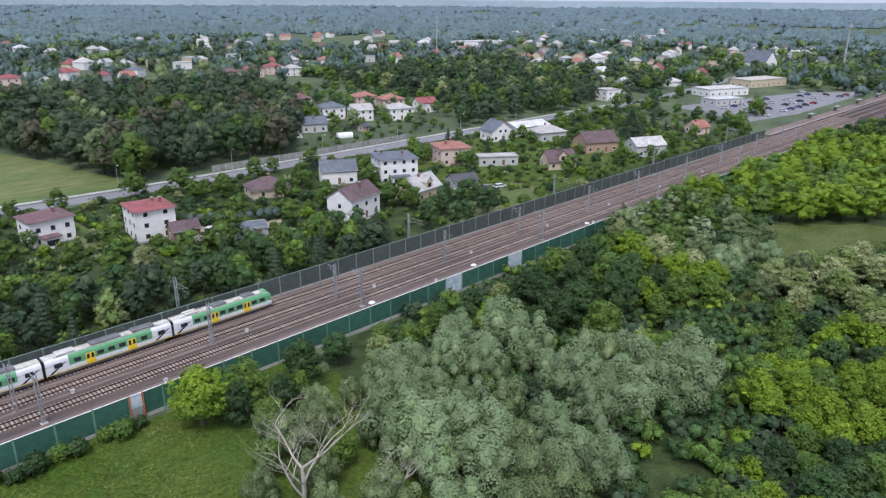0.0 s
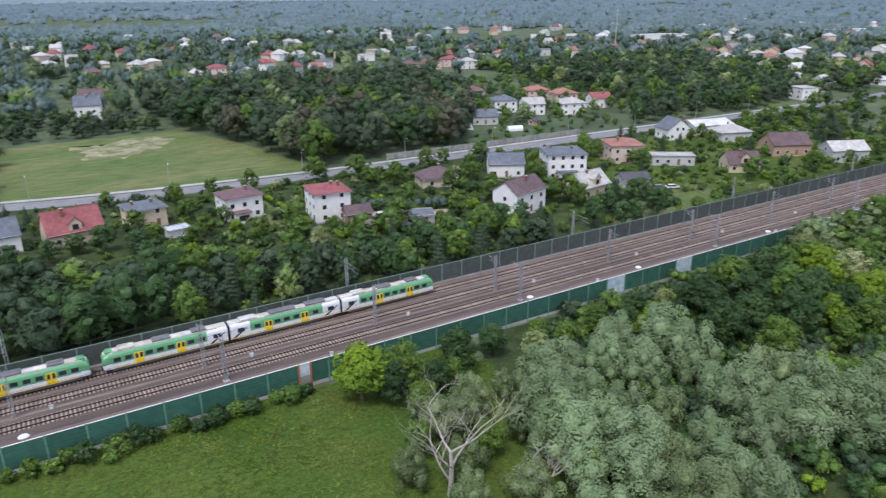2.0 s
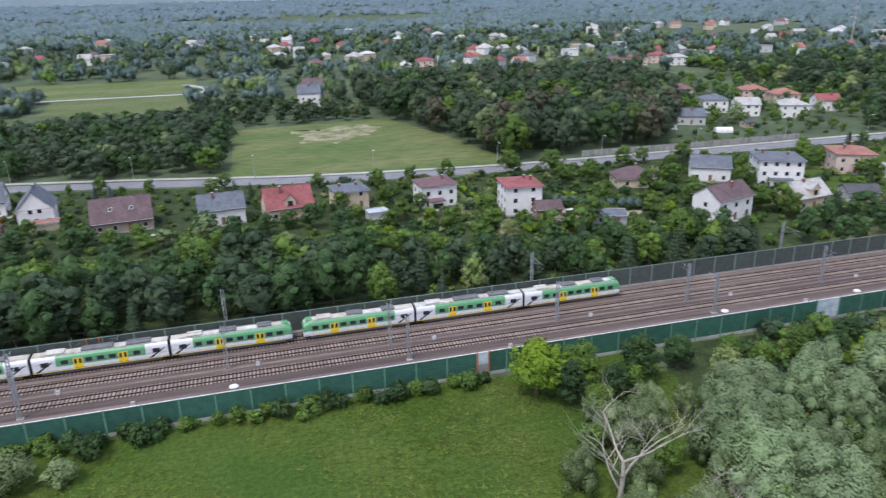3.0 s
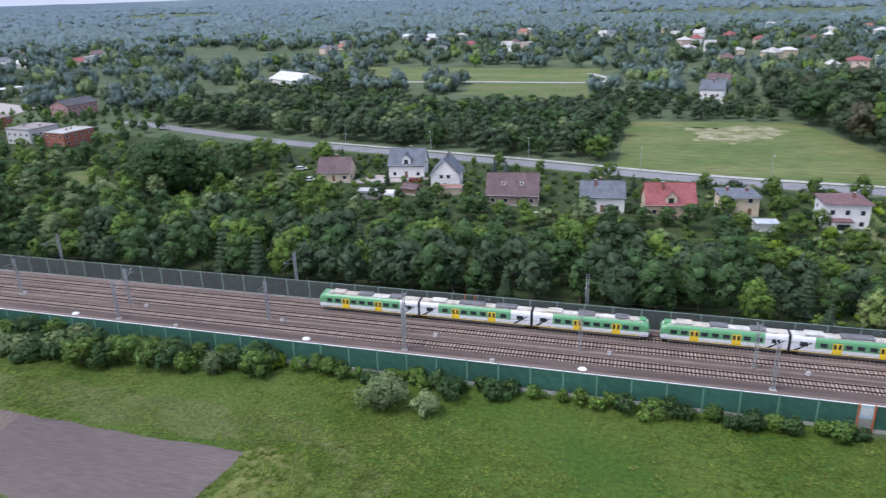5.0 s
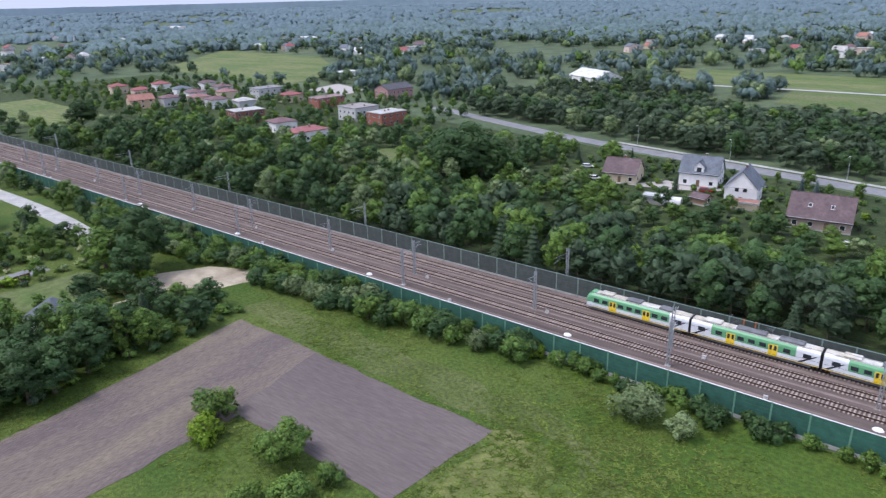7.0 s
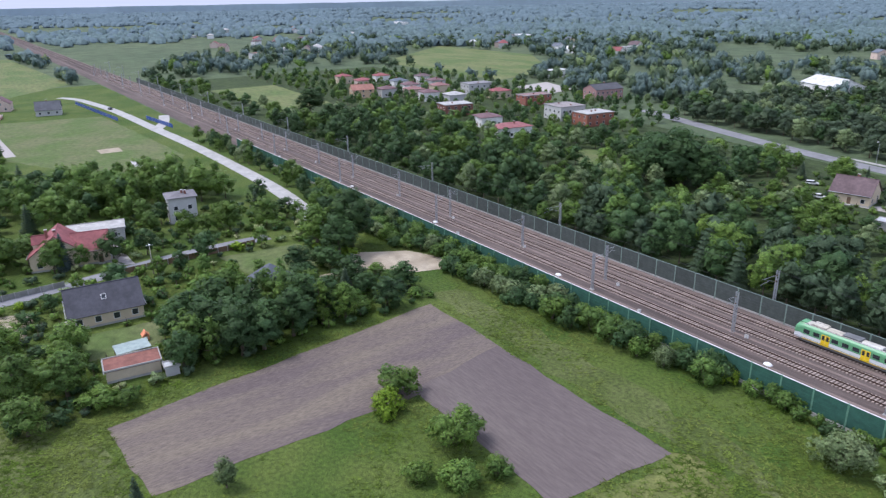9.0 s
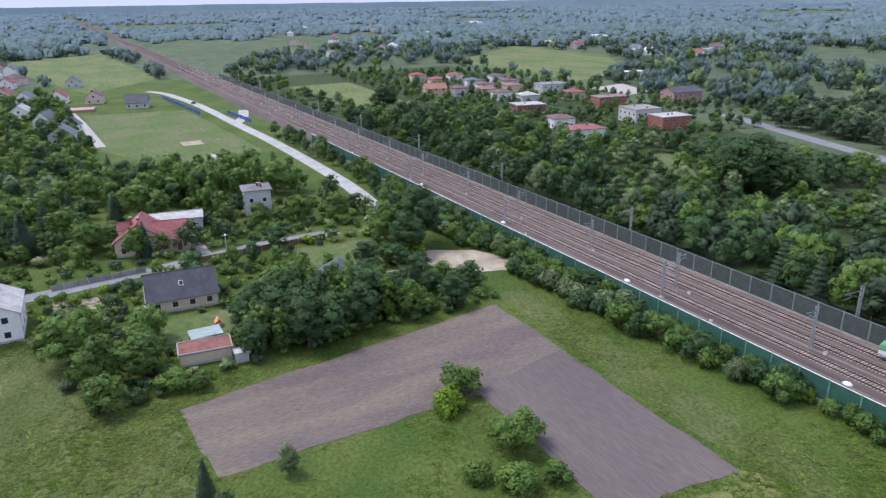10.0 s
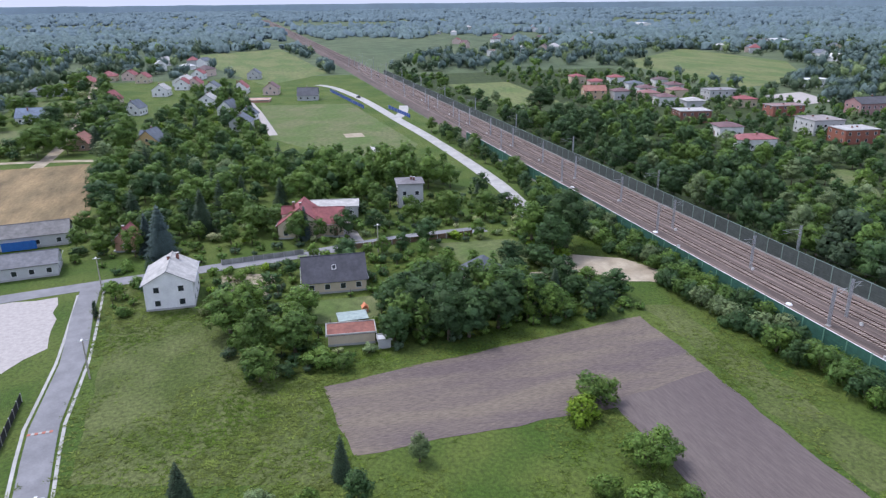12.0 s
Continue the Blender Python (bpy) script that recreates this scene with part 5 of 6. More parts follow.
for hx, hy, wc, rc in ((-405, 232, GREY, MAROON), (-392, 244, PINK, (0.30, 0.16, 0.15)), (-372, 243, WHITE, MAROON), (-352, 248, GREY, PALE), (-415, 256, WHITE, MAROON), (-398, 268, CREAM, (0.30, 0.16, 0.15)),
                       (-440, 262, WHITE, SLATE), (-425, 283, GREY, MAROON), (-460, 244, PINK, RED), (-480, 270, WHITE, RED), (-455, 292, WHITE, BROWN), (-495, 246, CREAM, RED)):
    house(hx, hy, -10, 10, 11, 5.2, "hip", 1.8, wc, rc, "two-storey suburban house with a low hipped roof", 2, (2, 2))
house(-306, 326, -8, 13, 20, 6.5, "gable", 2.6, (0.40, 0.24, 0.23), DGREY, "red-walled building with a dark gabled roof", 2, (3, 6), ridge="y", chimneys=1)
patch("car_park", [(-388, 324), (-396, 362), (-352, 346), (-346, 322)], M["paving"], 0.05, "pale paved car park behind the houses", "car park", 0.5, True)
house(-420, 392, -8, 12, 20, 5.0, "flat", 0.2, WHITE, (0.62, 0.62, 0.62), "long white commercial hall", 1, (3, 5), chimneys=0)
house(-230, 445, -30, 34, 20, 6.0, "gable", 4.0, WHITE, (0.66, 0.66, 0.64), "large white sports hall", 1, (6, 3), chimneys=0, name="sports_hall")
house(34, 400, -10, 12, 12, 7.5, "gable", 4, WHITE, SLATE, "tall white house with a slate roof", 2, (2, 2))
house(39, 428, -10, 12, 12, 7.5, "gable", 4, GREY, BROWN, "tall house with a dark roof", 2, (2, 2))

# station quarter
house(468, 206, -20, 34, 16, 4.5, "flat", 0.2, WHITE, (0.60, 0.59, 0.57), "long white flat-roofed shop", 1, (6, 3), chimneys=0, name="shop")
house(540, 210, -15, 40, 18, 5.0, "flat", 0.2, CREAM, (0.55, 0.50, 0.44), "cream flat-roofed shop by the car park", 1, (7, 3), chimneys=0, name="shop")
house(425, 185, -20, 22, 12, 3.6, "flat", 0.2, GREY, (0.62, 0.62, 0.62), "low grey pavilion with a pale flat roof", 1, (5, 2), chimneys=0, name="shop")
house(640, 250, -15, 16, 22, 9, "gable", 9.0, WHITE, SLATE, "white church-like hall with a steep roof", 2, (3, 4), ridge="y", name="church")


def far_town():
    """Small houses among the trees further off, each with its walls, roof and windows."""
    g = random.Random(5)
    walls = (WHITE, CREAM, PINK, GREY, WHITE, WHITE)
    roofs = (RED, ORANGE, MAROON, SLATE, BROWN, PALE, (0.62, 0.62, 0.61), PALE, (0.55, 0.53, 0.52))
    spots = ((600, 320, 170, 80, 44), (760, 420, 220, 150, 52), (420, 600, 230, 110, 40), (180, 640, 150, 70, 14), (900, 760, 320, 200, 40), (330, 880, 300, 120, 26),
             (-260, 760, 150, 60, 12), (-700, 620, 160, 70, 12), (-60, 900, 260, 90, 16), (-900, 330, 160, 60, 10), (-760, -40, 110, 60, 14), (-1200, 500, 300, 150, 12), (160, 560, 60, 40, 6))
    for cx, cy, sx, sy, n in spots:
        for _ in range(n):
            x, y = cx + g.uniform(-sx, sx), cy + g.uniform(-sy, sy)
            if not free(x, y, 8) or 85 < y < 135:
                continue
            w, d = g.uniform(9, 14), g.uniform(9, 12)
            kind = g.choice(("gable", "gable", "hip", "hip", "flat"))
            h = g.choice((3.4, 5.6, 6.0))
            KEEP_OUT.append((x * 0.985, y * 0.985, 13))
            house(x, y, g.uniform(-40, 40), w, d, h, kind, g.uniform(2.2, 4.2) if kind != "flat" else 0.2, g.choice(walls), g.choice(roofs), "suburban house among distant trees", 1, (1, 0), chimneys=0, door=False, detail="far")
            if len(KEEP_OUT) > 700:
                return


far_town()
for hx, hy, wd in ((-820, 700, 46), (700, 640, 60), (980, 560, 70), (-1500, 900, 80)):
    house(hx, hy, -15, wd, 20, 7, "flat", 0.2, WHITE, (0.62, 0.63, 0.64), "long white industrial hall far off", 1, (6, 2), chimneys=0, door=False, name="industrial_hall", detail="far")


# ---- single trees that stand out ----
def dead_tree(x, y, h):
    """A leafless grey tree, forking upwards."""
    r = random.Random(3)
    t = thing("dead_tree", pose(x, y, 0), "bleached leafless dead tree with forking branches", "tree")

    def grow(p, d, length, rad, level, bag, twigs):
        pts, q, e = [p], Vector(p), Vector(d)
        for _ in range(4):
            e = (e + Vector((r.uniform(-1, 1), r.uniform(-1, 1), r.uniform(-0.3, 0.5))) * 0.17).normalized()
            q = q + e * length / 4
            pts.append(tuple(q))
        (bag if level < 3 else twigs).append(tube(pts, [rad * (1 - 0.16 * i) for i in range(5)], 6 if level < 2 else 3))
        if level >= 5:
            return
        for i in range(3):
            side = Vector((r.uniform(-1, 1), r.uniform(-1, 1), r.uniform(0.0, 0.7)))
            grow(pts[2 + (i % 3)], (e * 0.55 + side * 0.85).normalized(), length * r.uniform(0.52, 0.74), rad * 0.45, level + 1, bag, twigs)

    stem = [(0, 0, -0.2), (0.1, 0, h * 0.1), (0.25, 0.1, h * 0.2), (0.2, 0.2, h * 0.3)]
    part("trunk", joined("trunk", [tube(stem, [0.42, 0.34, 0.28, 0.22], 8)], M["dead_bark"]), t)
    for i in range(5):
        a = i * 1.257 + 0.4
        bag, twigs = [], []
        grow(stem[1 + (i + 1) % 3], Vector((math.cos(a), math.sin(a), r.uniform(0.6, 1.6))).normalized(), h * 0.3, 0.17, 1, bag, twigs)
        b = part("branch", joined("branch", bag, M["dead_bark"]), t)
        tagged(part("twigs", joined("twigs", twigs, M["dead_bark"]), b), kind="stuff")


dead_tree(38.5, 62, 21)
dead_tree(48, 55, 10)
tree("broadleaf", "bright", 38.8, 88.6, 9.5, 2, 1.35, "beside the green noise barrier")
for tx, ty, th, leaf in ((42.5, 84.5, 7.5, "dark"), (46.0, 88.0, 8.5, "mid"), (49.0, 83.0, 7.0, "dark"), (44.5, 79.5, 6.5, "mid")):
    tree("broadleaf", leaf, tx, ty, th, 2, 1.25, "in the meadow beside the barrier")
tree("broadleaf", "dark", 55, 86, 9.5, 2, 1.2, "beside the green noise barrier")
tree("broadleaf", "dark", 64, 89, 6.5, 2, 1.2, "beside the green noise barrier")
tree("broadleaf", "mid", 73, 88, 5.6, 2, 1.2, "beside the green noise barrier")
tree("broadleaf", "blossom", 66, 80, 9.0, 2, 1.0, "at the edge of the willow copse")
tree("willow", "grey", 46, 71, 8.5, 2, 1.0, "around the dead tree")
tree("willow", "grey", 35, 66, 7.0, 2, 1.0, "around the dead tree")
tree("willow", "willow", 55, 62, 9, 2, 1.0, "around the dead tree")
tree("column", "bright", 53, 52, 8.0, 2, 1.3, "in front of the willow copse")
tree("bush", "bright", 30, 52, 2.5, 2, 1.0, "on the meadow")
tree("bush", "grey", -35.6, 87.0, 6.8, 2, 1.0, "on the meadow before the barrier")
tree("bush", "grey", -28.6, 87.0, 4.6, 2, 1.0, "on the meadow before the barrier")
tree("bush", "dark", -26, 91.5, 4.6, 2, 1.0, "on the meadow before the barrier")
tree("bush", "bright", -83.0, 45.0, 5.6, 2, 1.15, "at the corner of the ploughed field")
tree("bush", "mid", -86.8, 49.2, 6.2, 2, 1.1, "at the corner of the ploughed field")
tree("bush", "mid", -69.8, 48.6, 7.2, 2, 1.15, "beside the ploughed field")
tree("bush", "mid", -61, 49, 3.8, 2, 1.1, "beside the ploughed field")
tree("bush", "mid", -62, 44, 4.2, 2, 1.3, "beside the ploughed field")
tree("bush", "mid", -66, 40, 3.6, 2, 1.2, "on the meadow")
tree("spruce", "pine", -79.2, 8.2, 7.2, 2, 1.0, "at the edge of the meadow")
tree("spruce", "pine", -79.5, -12.2, 7.0, 2, 1.1, "at the edge of the meadow")
tree("broadleaf", "grey", -79.8, 19, 4.6, 2, 1.1, "on the meadow")
tree("broadleaf", "dark", -74, 9.5, 5.2, 2, 1.2, "at the edge of the meadow")
tree("bush", "grey", -76, -3, 3.4, 2, 1.2, "at the edge of the meadow")
tree("bush", "mid", -75, 3.5, 3.2, 2, 1.1, "at the edge of the meadow")
tree("broadleaf", "dark", -155, 76.5, 16, 2, 1.15, "beside the sandy turning place")
tree("broadleaf", "dark", -149, 70, 12, 2, 1.1, "beside the sandy turning place")
tree("broadleaf", "mid", -160, 69, 12, 2, 1.1, "beside the village street")
tree("spruce", "spruce", -182.5, 13.4, 9.5, 2, 1.1, "before the red-roofed house")
tree("spruce", "spruce", -179, -22.3, 14, 2, 1.15, "beside the village street")
tree("spruce", "spruce", -183, -26, 11, 2, 1.1, "beside the village street")
tree("spruce", "pine", -196, -13, 13, 2, 1.1, "in a village garden")
tree("column", "pine", -143.5, -32, 4.2, 2, 1.0, "clipped beside the road")
tree("bush", "mid", -143, -27, 3.2, 2, 1.0, "beside the white house")
tree("bush", "blossom", -139.5, -10.5, 3.6, 2, 1.0, "flowering beside the white house")
tree("bush", "mid", -108.5, 12.5, 3.6, 2, 1.2, "beside the shed")
tree("broadleaf", "dark", -367, 161, 15, 2, 1.5, "alone beside the railway")
for tx, ty, th in ((-157, 191, 16), (-150, 188, 18), (-143, 192, 17), (-148, 197, 18), (-137, 196, 14)):
    tree("broadleaf", "dark", tx, ty, th, 2, 1.35, "towering over the thicket")
tree("broadleaf", "mid", -112, 232, 10, 2, 1.6, "beside the main road")
tree("broadleaf", "blossom", -34, 133, 9.0, 2, 0.9, "behind the far noise barrier")
tree("broadleaf", "blossom", 58, 152, 8.0, 2, 1.2, "in a garden")
tree("spruce", "spruce", -47, 226, 7, 1, 1.0, "in a garden by the road")
tree("spruce", "spruce", -43, 227, 6, 1, 1.0, "in a garden by the road")
tree("broadleaf", "brown", 92, 252, 17, 2, 1.2, "at the edge of the old wood")
tree("willow", "mid", 148, 250, 17, 1, 1.0, "weeping at the edge of the old wood")
tree("spruce", "pine", 292, 168, 14, 1, 1.6, "between suburban houses")
tree("spruce", "pine", 299, 172, 12, 1, 1.5, "between suburban houses")
tree("willow", "mid", 395, 152, 12, 1, 1.0, "beside the car park")


# ---- fences, hedges, street furniture ----
def hedge(points, w, h, leaf, where):
    line = smooth_line(points, 1.2)
    lobes = [(p.x - line[0].x, p.y - line[0].y, h * 0.5, w * 0.62, 0.9 * h / w) for p in line]
    hd = thing("hedge", pose(line[0].x, line[0].y, 0), f"clipped green hedge {where}", "hedge")
    part("foliage", crown_mesh("foliage", lobes, 60 * len(lobes), 0.16, LEAF[leaf], 0.95), hd)


hedge([(62.5, 206), (63, 192), (64.2, 176)], 2.2, 2.0, "bright", "beside the white house")
hedge([(64.5, 168), (76, 163)], 2.0, 1.8, "dark", "before the tall white house")
hedge([(78, 186), (92, 176), (104, 170)], 2.6, 3.4, "spruce", "of blue conifers beside a garden")
hedge([(-97, 236), (-84, 235), (-70, 232.5)], 1.0, 2.0, "pine", "of small conifers along the road")
hedge([(16, 226), (34, 224)], 1.0, 2.0, "pine", "of small conifers along the road")


def panel_fence(x0, y0, x1, y1, h, mat, label, step=2.5):
    a, b = Vector((x0, y0)), Vector((x1, y1))
    n = int((b - a).length / step)
    d = (b - a).normalized()
    fe = thing("fence", pose(x0, y0, 0, 0, 0, math.degrees(math.atan2(d.y, d.x))), label, "fence")
    pm = boxes("post", [(-0.08, -0.08, 0, 0.08, 0.08, h + 0.1)], M["concrete"])
    rows = [(0.09, -0.03, 0.05 + k * h / 4, step - 0.09, 0.03, 0.03 + (k + 1) * h / 4) for k in range(4)]
    fm = boxes("panel", rows, mat)
    for k in range(n):
        part("post", pm, fe, at=pose(k * step, 0, 0))
        part("panel", fm, fe, at=pose(k * step, 0, 0))


panel_fence(118, 234.5, 160, 233.2, 2.3, M["concrete_wall"], "grey concrete panel fence along the main road")
panel_fence(163, 233.2, 215, 233.4, 2.3, M["concrete_wall"], "grey concrete panel fence along the main road")
panel_fence(-113, -38.2, -96, -37.6, 1.5, M["black"], "dark slatted fence beside the side road")
panel_fence(-170, 22, -172, 58, 1.4, M["wood"], "low brown fence along the village street")
panel_fence(-168, -8, -170.5, 14, 1.3, M["concrete_wall"], "low pale fence along the village street")


def street_lamp(x, y, h, toward):
    s = thing("street_lamp", pose(x, y, 0, 0, 0, toward), "tall grey street lamp with a curved arm", "street lamp", "street lamps")
    part("pole", joined("pole", [tube([(0, 0, 0), (0, 0, h * 0.6), (0, 0, h), (0, -0.5, h + 0.3), (0, -1.4, h + 0.35)], [0.11, 0.08, 0.06, 0.05, 0.05], 6)], M["steel"]), s)
    part("lamp_head", bevel_box("lamp_head", -0.16, -2.0, h + 0.25, 0.16, -1.3, h + 0.4, M["pale"], 0.04), s)


for lx, ly in ((-120, 272), (-80, 263), (-40, 255), (0, 244), (40, 237), (84, 233), (124, 231), (164, 231), (204, 231), (244, 231), (284, 230), (324, 230)):
    street_lamp(lx, ly, 8.0, 0)


def utility_pole(x, y, h, label="grey wooden utility pole with cross arm"):
    u = thing("utility_pole", pose(x, y, 0), label, "utility pole", "utility poles")
    part("pole", joined("pole", [tube([(0, 0, -0.2), (0.05, 0, h)], [0.16, 0.11], 7)], M["dead_bark"]), u)
    part("cross_arm", boxes("cross_arm", [(-0.06, -0.8, h - 0.4, 0.06, 0.8, h - 0.28)], M["steel"]), u)
    part("lamp", bevel_box("lamp", 0.0, -0.2, h - 0.1, 0.9, 0.15, h + 0.05, M["pale"], 0.04), u)


utility_pole(-160.5, -33.6, 7.5)
utility_pole(-117.8, -29.0, 7.5)
utility_pole(-166, 30, 7.5)
utility_pole(-76, -26.5, 7.5)
for lx in (-194, -147, -100.5, -52.9, -6.5, 78.3, 107.1, 150.7, 196):
    signal_lamp(lx, 96.9)


def cabinet(x, y):
    c = thing("trackside_cabinet", pose(x, y, 0.42), "small pale trackside equipment box", "equipment box", "trackside boxes")
    part("body", bevel_box("body", -0.3, -0.22, 0, 0.3, 0.22, 0.55, M["pale"], 0.05), c)
    part("lid", bevel_box("lid", -0.34, -0.26, 0.55, 0.34, 0.26, 0.63, M["concrete"], 0.02), c)


for k in range(-14, 10):
    cabinet(-3 + 31 * k, 110.4)
    if k % 2:
        cabinet(9 + 31 * k, 103.4)


def car(x, y, rot, rgb, label, van=False):
    c = thing("car", pose(x, y, 0.06, 0, 0, rot), label, "car", "parked cars")
    L, W, H = (4.9, 1.0, 1.95) if van else (4.3, 0.88, 1.45)
    a = [(-L / 2, 0.35), (-L / 2, 0.85), (-L / 2 + 0.15, 0.95), (L / 2 - 1.1, 0.92), (L / 2 - 0.1, 0.72), (L / 2, 0.4)]
    n = len(a)
    v = [(p, s * W, q) for s in (-1, 1) for p, q in a]
    f = [tuple(range(n)), tuple(reversed(range(n, 2 * n)))] + [(i, n + i, n + (i + 1) % n, (i + 1) % n) for i in range(n)]
    part("body", shape("body", v, f, paint("car", rgb)), c)
    g = [(-L / 2 + 0.1, 0.92), (-L / 2 + 0.45, H - 0.06), (0.5, H - 0.06), (1.2, 0.9)]
    v = [(p, s * (W - (0.06 if i in (0, 3) else 0.2)), q) for s in (-1, 1) for i, (p, q) in enumerate(g)]
    part("glazing", shape("glazing", v, [(0, 1, 2, 3), (7, 6, 5, 4), (0, 4, 5, 1), (1, 5, 6, 2), (2, 6, 7, 3)], M["glass"]), c)
    part("roof", bevel_box("roof", -L / 2 + 0.42, -W + 0.18, H - 0.07, 0.55, W - 0.18, H, paint("car", rgb), 0.03), c)
    for wx in (-L / 2 + 0.8, L / 2 - 0.85):
        for s in (-1, 1):
            part("wheel", joined("wheel", [tube([(wx, s * (W - 0.18), 0.32), (wx, s * (W + 0.01), 0.32)], [0.32, 0.32], 12)], M["black"]), c)
    return c


SHADES = (((0.60, 0.61, 0.63), "silver"), ((0.03, 0.03, 0.035), "black"), ((0.72, 0.72, 0.72), "white"), ((0.32, 0.03, 0.03), "red"), ((0.05, 0.09, 0.22), "blue"), ((0.20, 0.21, 0.22), "grey"))
cg = random.Random(9)
for row in range(4):
    for k in range(12):
        if cg.random() < 0.3:
            continue
        rgb, word = SHADES[cg.randrange(6)]
        car(398 + 11.5 * k + row * 3, 148 + row * 9 - k * 0.2, 90 + cg.choice((0, 180)), rgb, f"{word} car parked on the asphalt car park")
for cx, cy, cr, si, lab in ((29, 230, -12, 1, "black car on the main road"), (-72, 216.5, 20, 3, "red car in a paved drive"), (-27, 186, 60, 2, "white car beside the brown house"), (-118, 226, 30, 2, "white car in a yard"),
                            (84, 172, 40, 2, "white car in a drive"), (90, 170, 20, 1, "black car in a drive"), (-108, 212, 15, 2, "white car by the cream house"), (-60, 231, -12, 1, "dark car by the road"),
                            (172, 150, -20, 5, "grey car in a garden drive"), (176, 148, -20, 2, "white car in a garden drive"), (-465, 75, -172, 1, "dark car on the new road")):
    car(cx, cy, cr, SHADES[si][0], lab)


def platform():
    p = thing("station_platform", pose(0, 0, 0), "long paved railway platform beside the tracks", "platform", kind="structure")
    part("slab", boxes("slab", [(336, 121.6, 0, 680, 127.5, 0.95)], M["ballast_path"]), p)
    part("edge", boxes("edge", [(336, 121.5, 0.95, 680, 122.1, 1.0)], M["concrete"]), p)
    for k in range(6):
        sh = thing("platform_shelter", pose(400 + 40 * k, 125.6, 0.95), "small glazed platform shelter", "shelter", "platform shelters")
        part("roof", boxes("roof", [(-3, -1.1, 2.5, 3, 1.0, 2.65)], M["steel"]), sh)
        part("back", boxes("back", [(-2.8, 0.7, 0.2, 2.8, 0.76, 2.5)], M["glass"]), sh)
        for dx in (-2.7, 2.7):
            part("post", boxes("post", [(dx - 0.05, 0.66, 0, dx + 0.05, 0.8, 2.5)], M["steel"]), sh)


platform()


def tall_mast(x, y, h, r, label):
    t = thing("tall_mast", pose(x, y, 0), label, "mast", "tall masts")
    part("shaft", joined("shaft", [tube([(0, 0, 0), (0, 0, h * 0.5), (0, 0, h)], [r, r * 0.75, r * 0.5], 10)], M["concrete"]), t)
    part("platform_ring", joined("platform_ring", [tube([(0, 0, h * 0.9), (0, 0, h * 0.93)], [r * 1.8, r * 1.8], 10)], M["steel"]), t)


tall_mast(686, 197, 42, 0.9, "tall slender pale transmitter mast")
tall_mast(524, 531, 44, 0.7, "thin pale transmitter mast above the trees")


def garden_bits():
    s = thing("garden_slab", pose(-125.3, 17, 0), "pale grey-green terrace roof beside the lawn", "terrace roof")
    part("sheet", boxes("sheet", [(-2.2, -2.9, 2.1, 2.0, 2.9, 2.22)], paint("roof", (0.36, 0.44, 0.42))), s)
    for dx in (-2, 1.8):
        for dy in (-2.7, 2.7):
            part("post", boxes("post", [(dx - 0.06, dy - 0.06, -0.1, dx + 0.06, dy + 0.06, 2.1)], M["wood"]), s)
    p = thing("playhouse", pose(-131.5, 20.5, 0.03), "small orange plastic playhouse on the lawn", "playhouse")
    part("body", boxes("body", [(-0.7, -0.6, 0, 0.7, 0.6, 1.0)], paint("car", (0.75, 0.35, 0.20))), p)
    part("roof", joined("roof", gable_roof(1.4, 1.2, 1.0, 0.6, 0.12, 0.05), paint("car", (0.80, 0.30, 0.16))), p)
    part("door", boxes("door", [(0.7, -0.25, 0.05, 0.73, 0.25, 0.8)], M["frame_white"]), p)


garden_bits()
patch("lawn", [(-140, 10), (-128, 10), (-127, 23), (-139, 24)], M["lawn"], 0.04, "smooth bright green lawn", "lawn", 0.4, True)
patch("lawn", [(-168, 46), (-152, 48), (-146, 60), (-150, 70), (-166, 66)], M["lawn"], 0.04, "bright green garden lawn", "lawn", 0.6, True)
patch("yard", [(-161, -8), (-146, -9), (-145, 2), (-158, 4)], M["sand"], 0.045, "bare sandy building yard", "yard", 1)
patch("concrete_pad", [(-303, 53), (-296, 57), (-275, 60), (-272, 56), (-290, 52)], M["concrete"], 0.06, "pale concrete pad on the building plot", "pad", 0.3)
patch("concrete_pad", [(-336, 46), (-326, 46), (-326, 55), (-336, 55)], M["sand"], 0.06, "pale sandy excavation on the building plot", "pad", 0.6)
patch("drive", [(-196, 20), (-177, 23), (-176, 28), (-197, 27)], M["paving"], 0.06, "paved garden drive", "drive", 0.3)
patch("drive", [(-96, 212), (-84, 213), (-70, 219), (-66, 226), (-88, 224)], M["paving"], 0.05, "paved grey drive", "drive", 0.3)
patch("drive", [(78, 168), (98, 160), (104, 168), (84, 178)], M["sand"], 0.05, "bare sandy drive", "drive", 0.6)
patch("garden_lawn", [(54, 178), (62, 178), (61, 205), (56, 206)], M["lawn"], 0.05, "green garden lawn", "lawn", 0.3)
patch("garden_lawn", [(132, 130), (180, 131), (190, 150), (175, 150), (150, 146)], M["lawn"], 0.05, "green garden lawn", "lawn", 0.3)
patch("garden_lawn", [(160, 134), (300, 134), (300, 210), (165, 215)], M["grass"], 0.035, "grassy garden plots", "lawn", 1)
panel_fence(-505, 62, -415, 70, 2.0, paint("plaster", (0.04, 0.09, 0.30)), "blue sheet hoarding beside the new road", 3.0)
panel_fence(-412, 84, -372, 88, 2.0, paint("plaster", (0.04, 0.09, 0.30)), "blue sheet hoarding beside the new road", 3.0)
patch("flower_patch", [(20, 296), (34, 291), (46, 304), (58, 318), (52, 333), (38, 330), (30, 322), (18, 327), (20, 312)], M["flowers"], 0.06, "pale flowering patch in the mown meadow", "field", 6)



def greenhouse(x, y, rot, length, width):
    """Polytunnel: a film over hoops, with end frames and a door."""
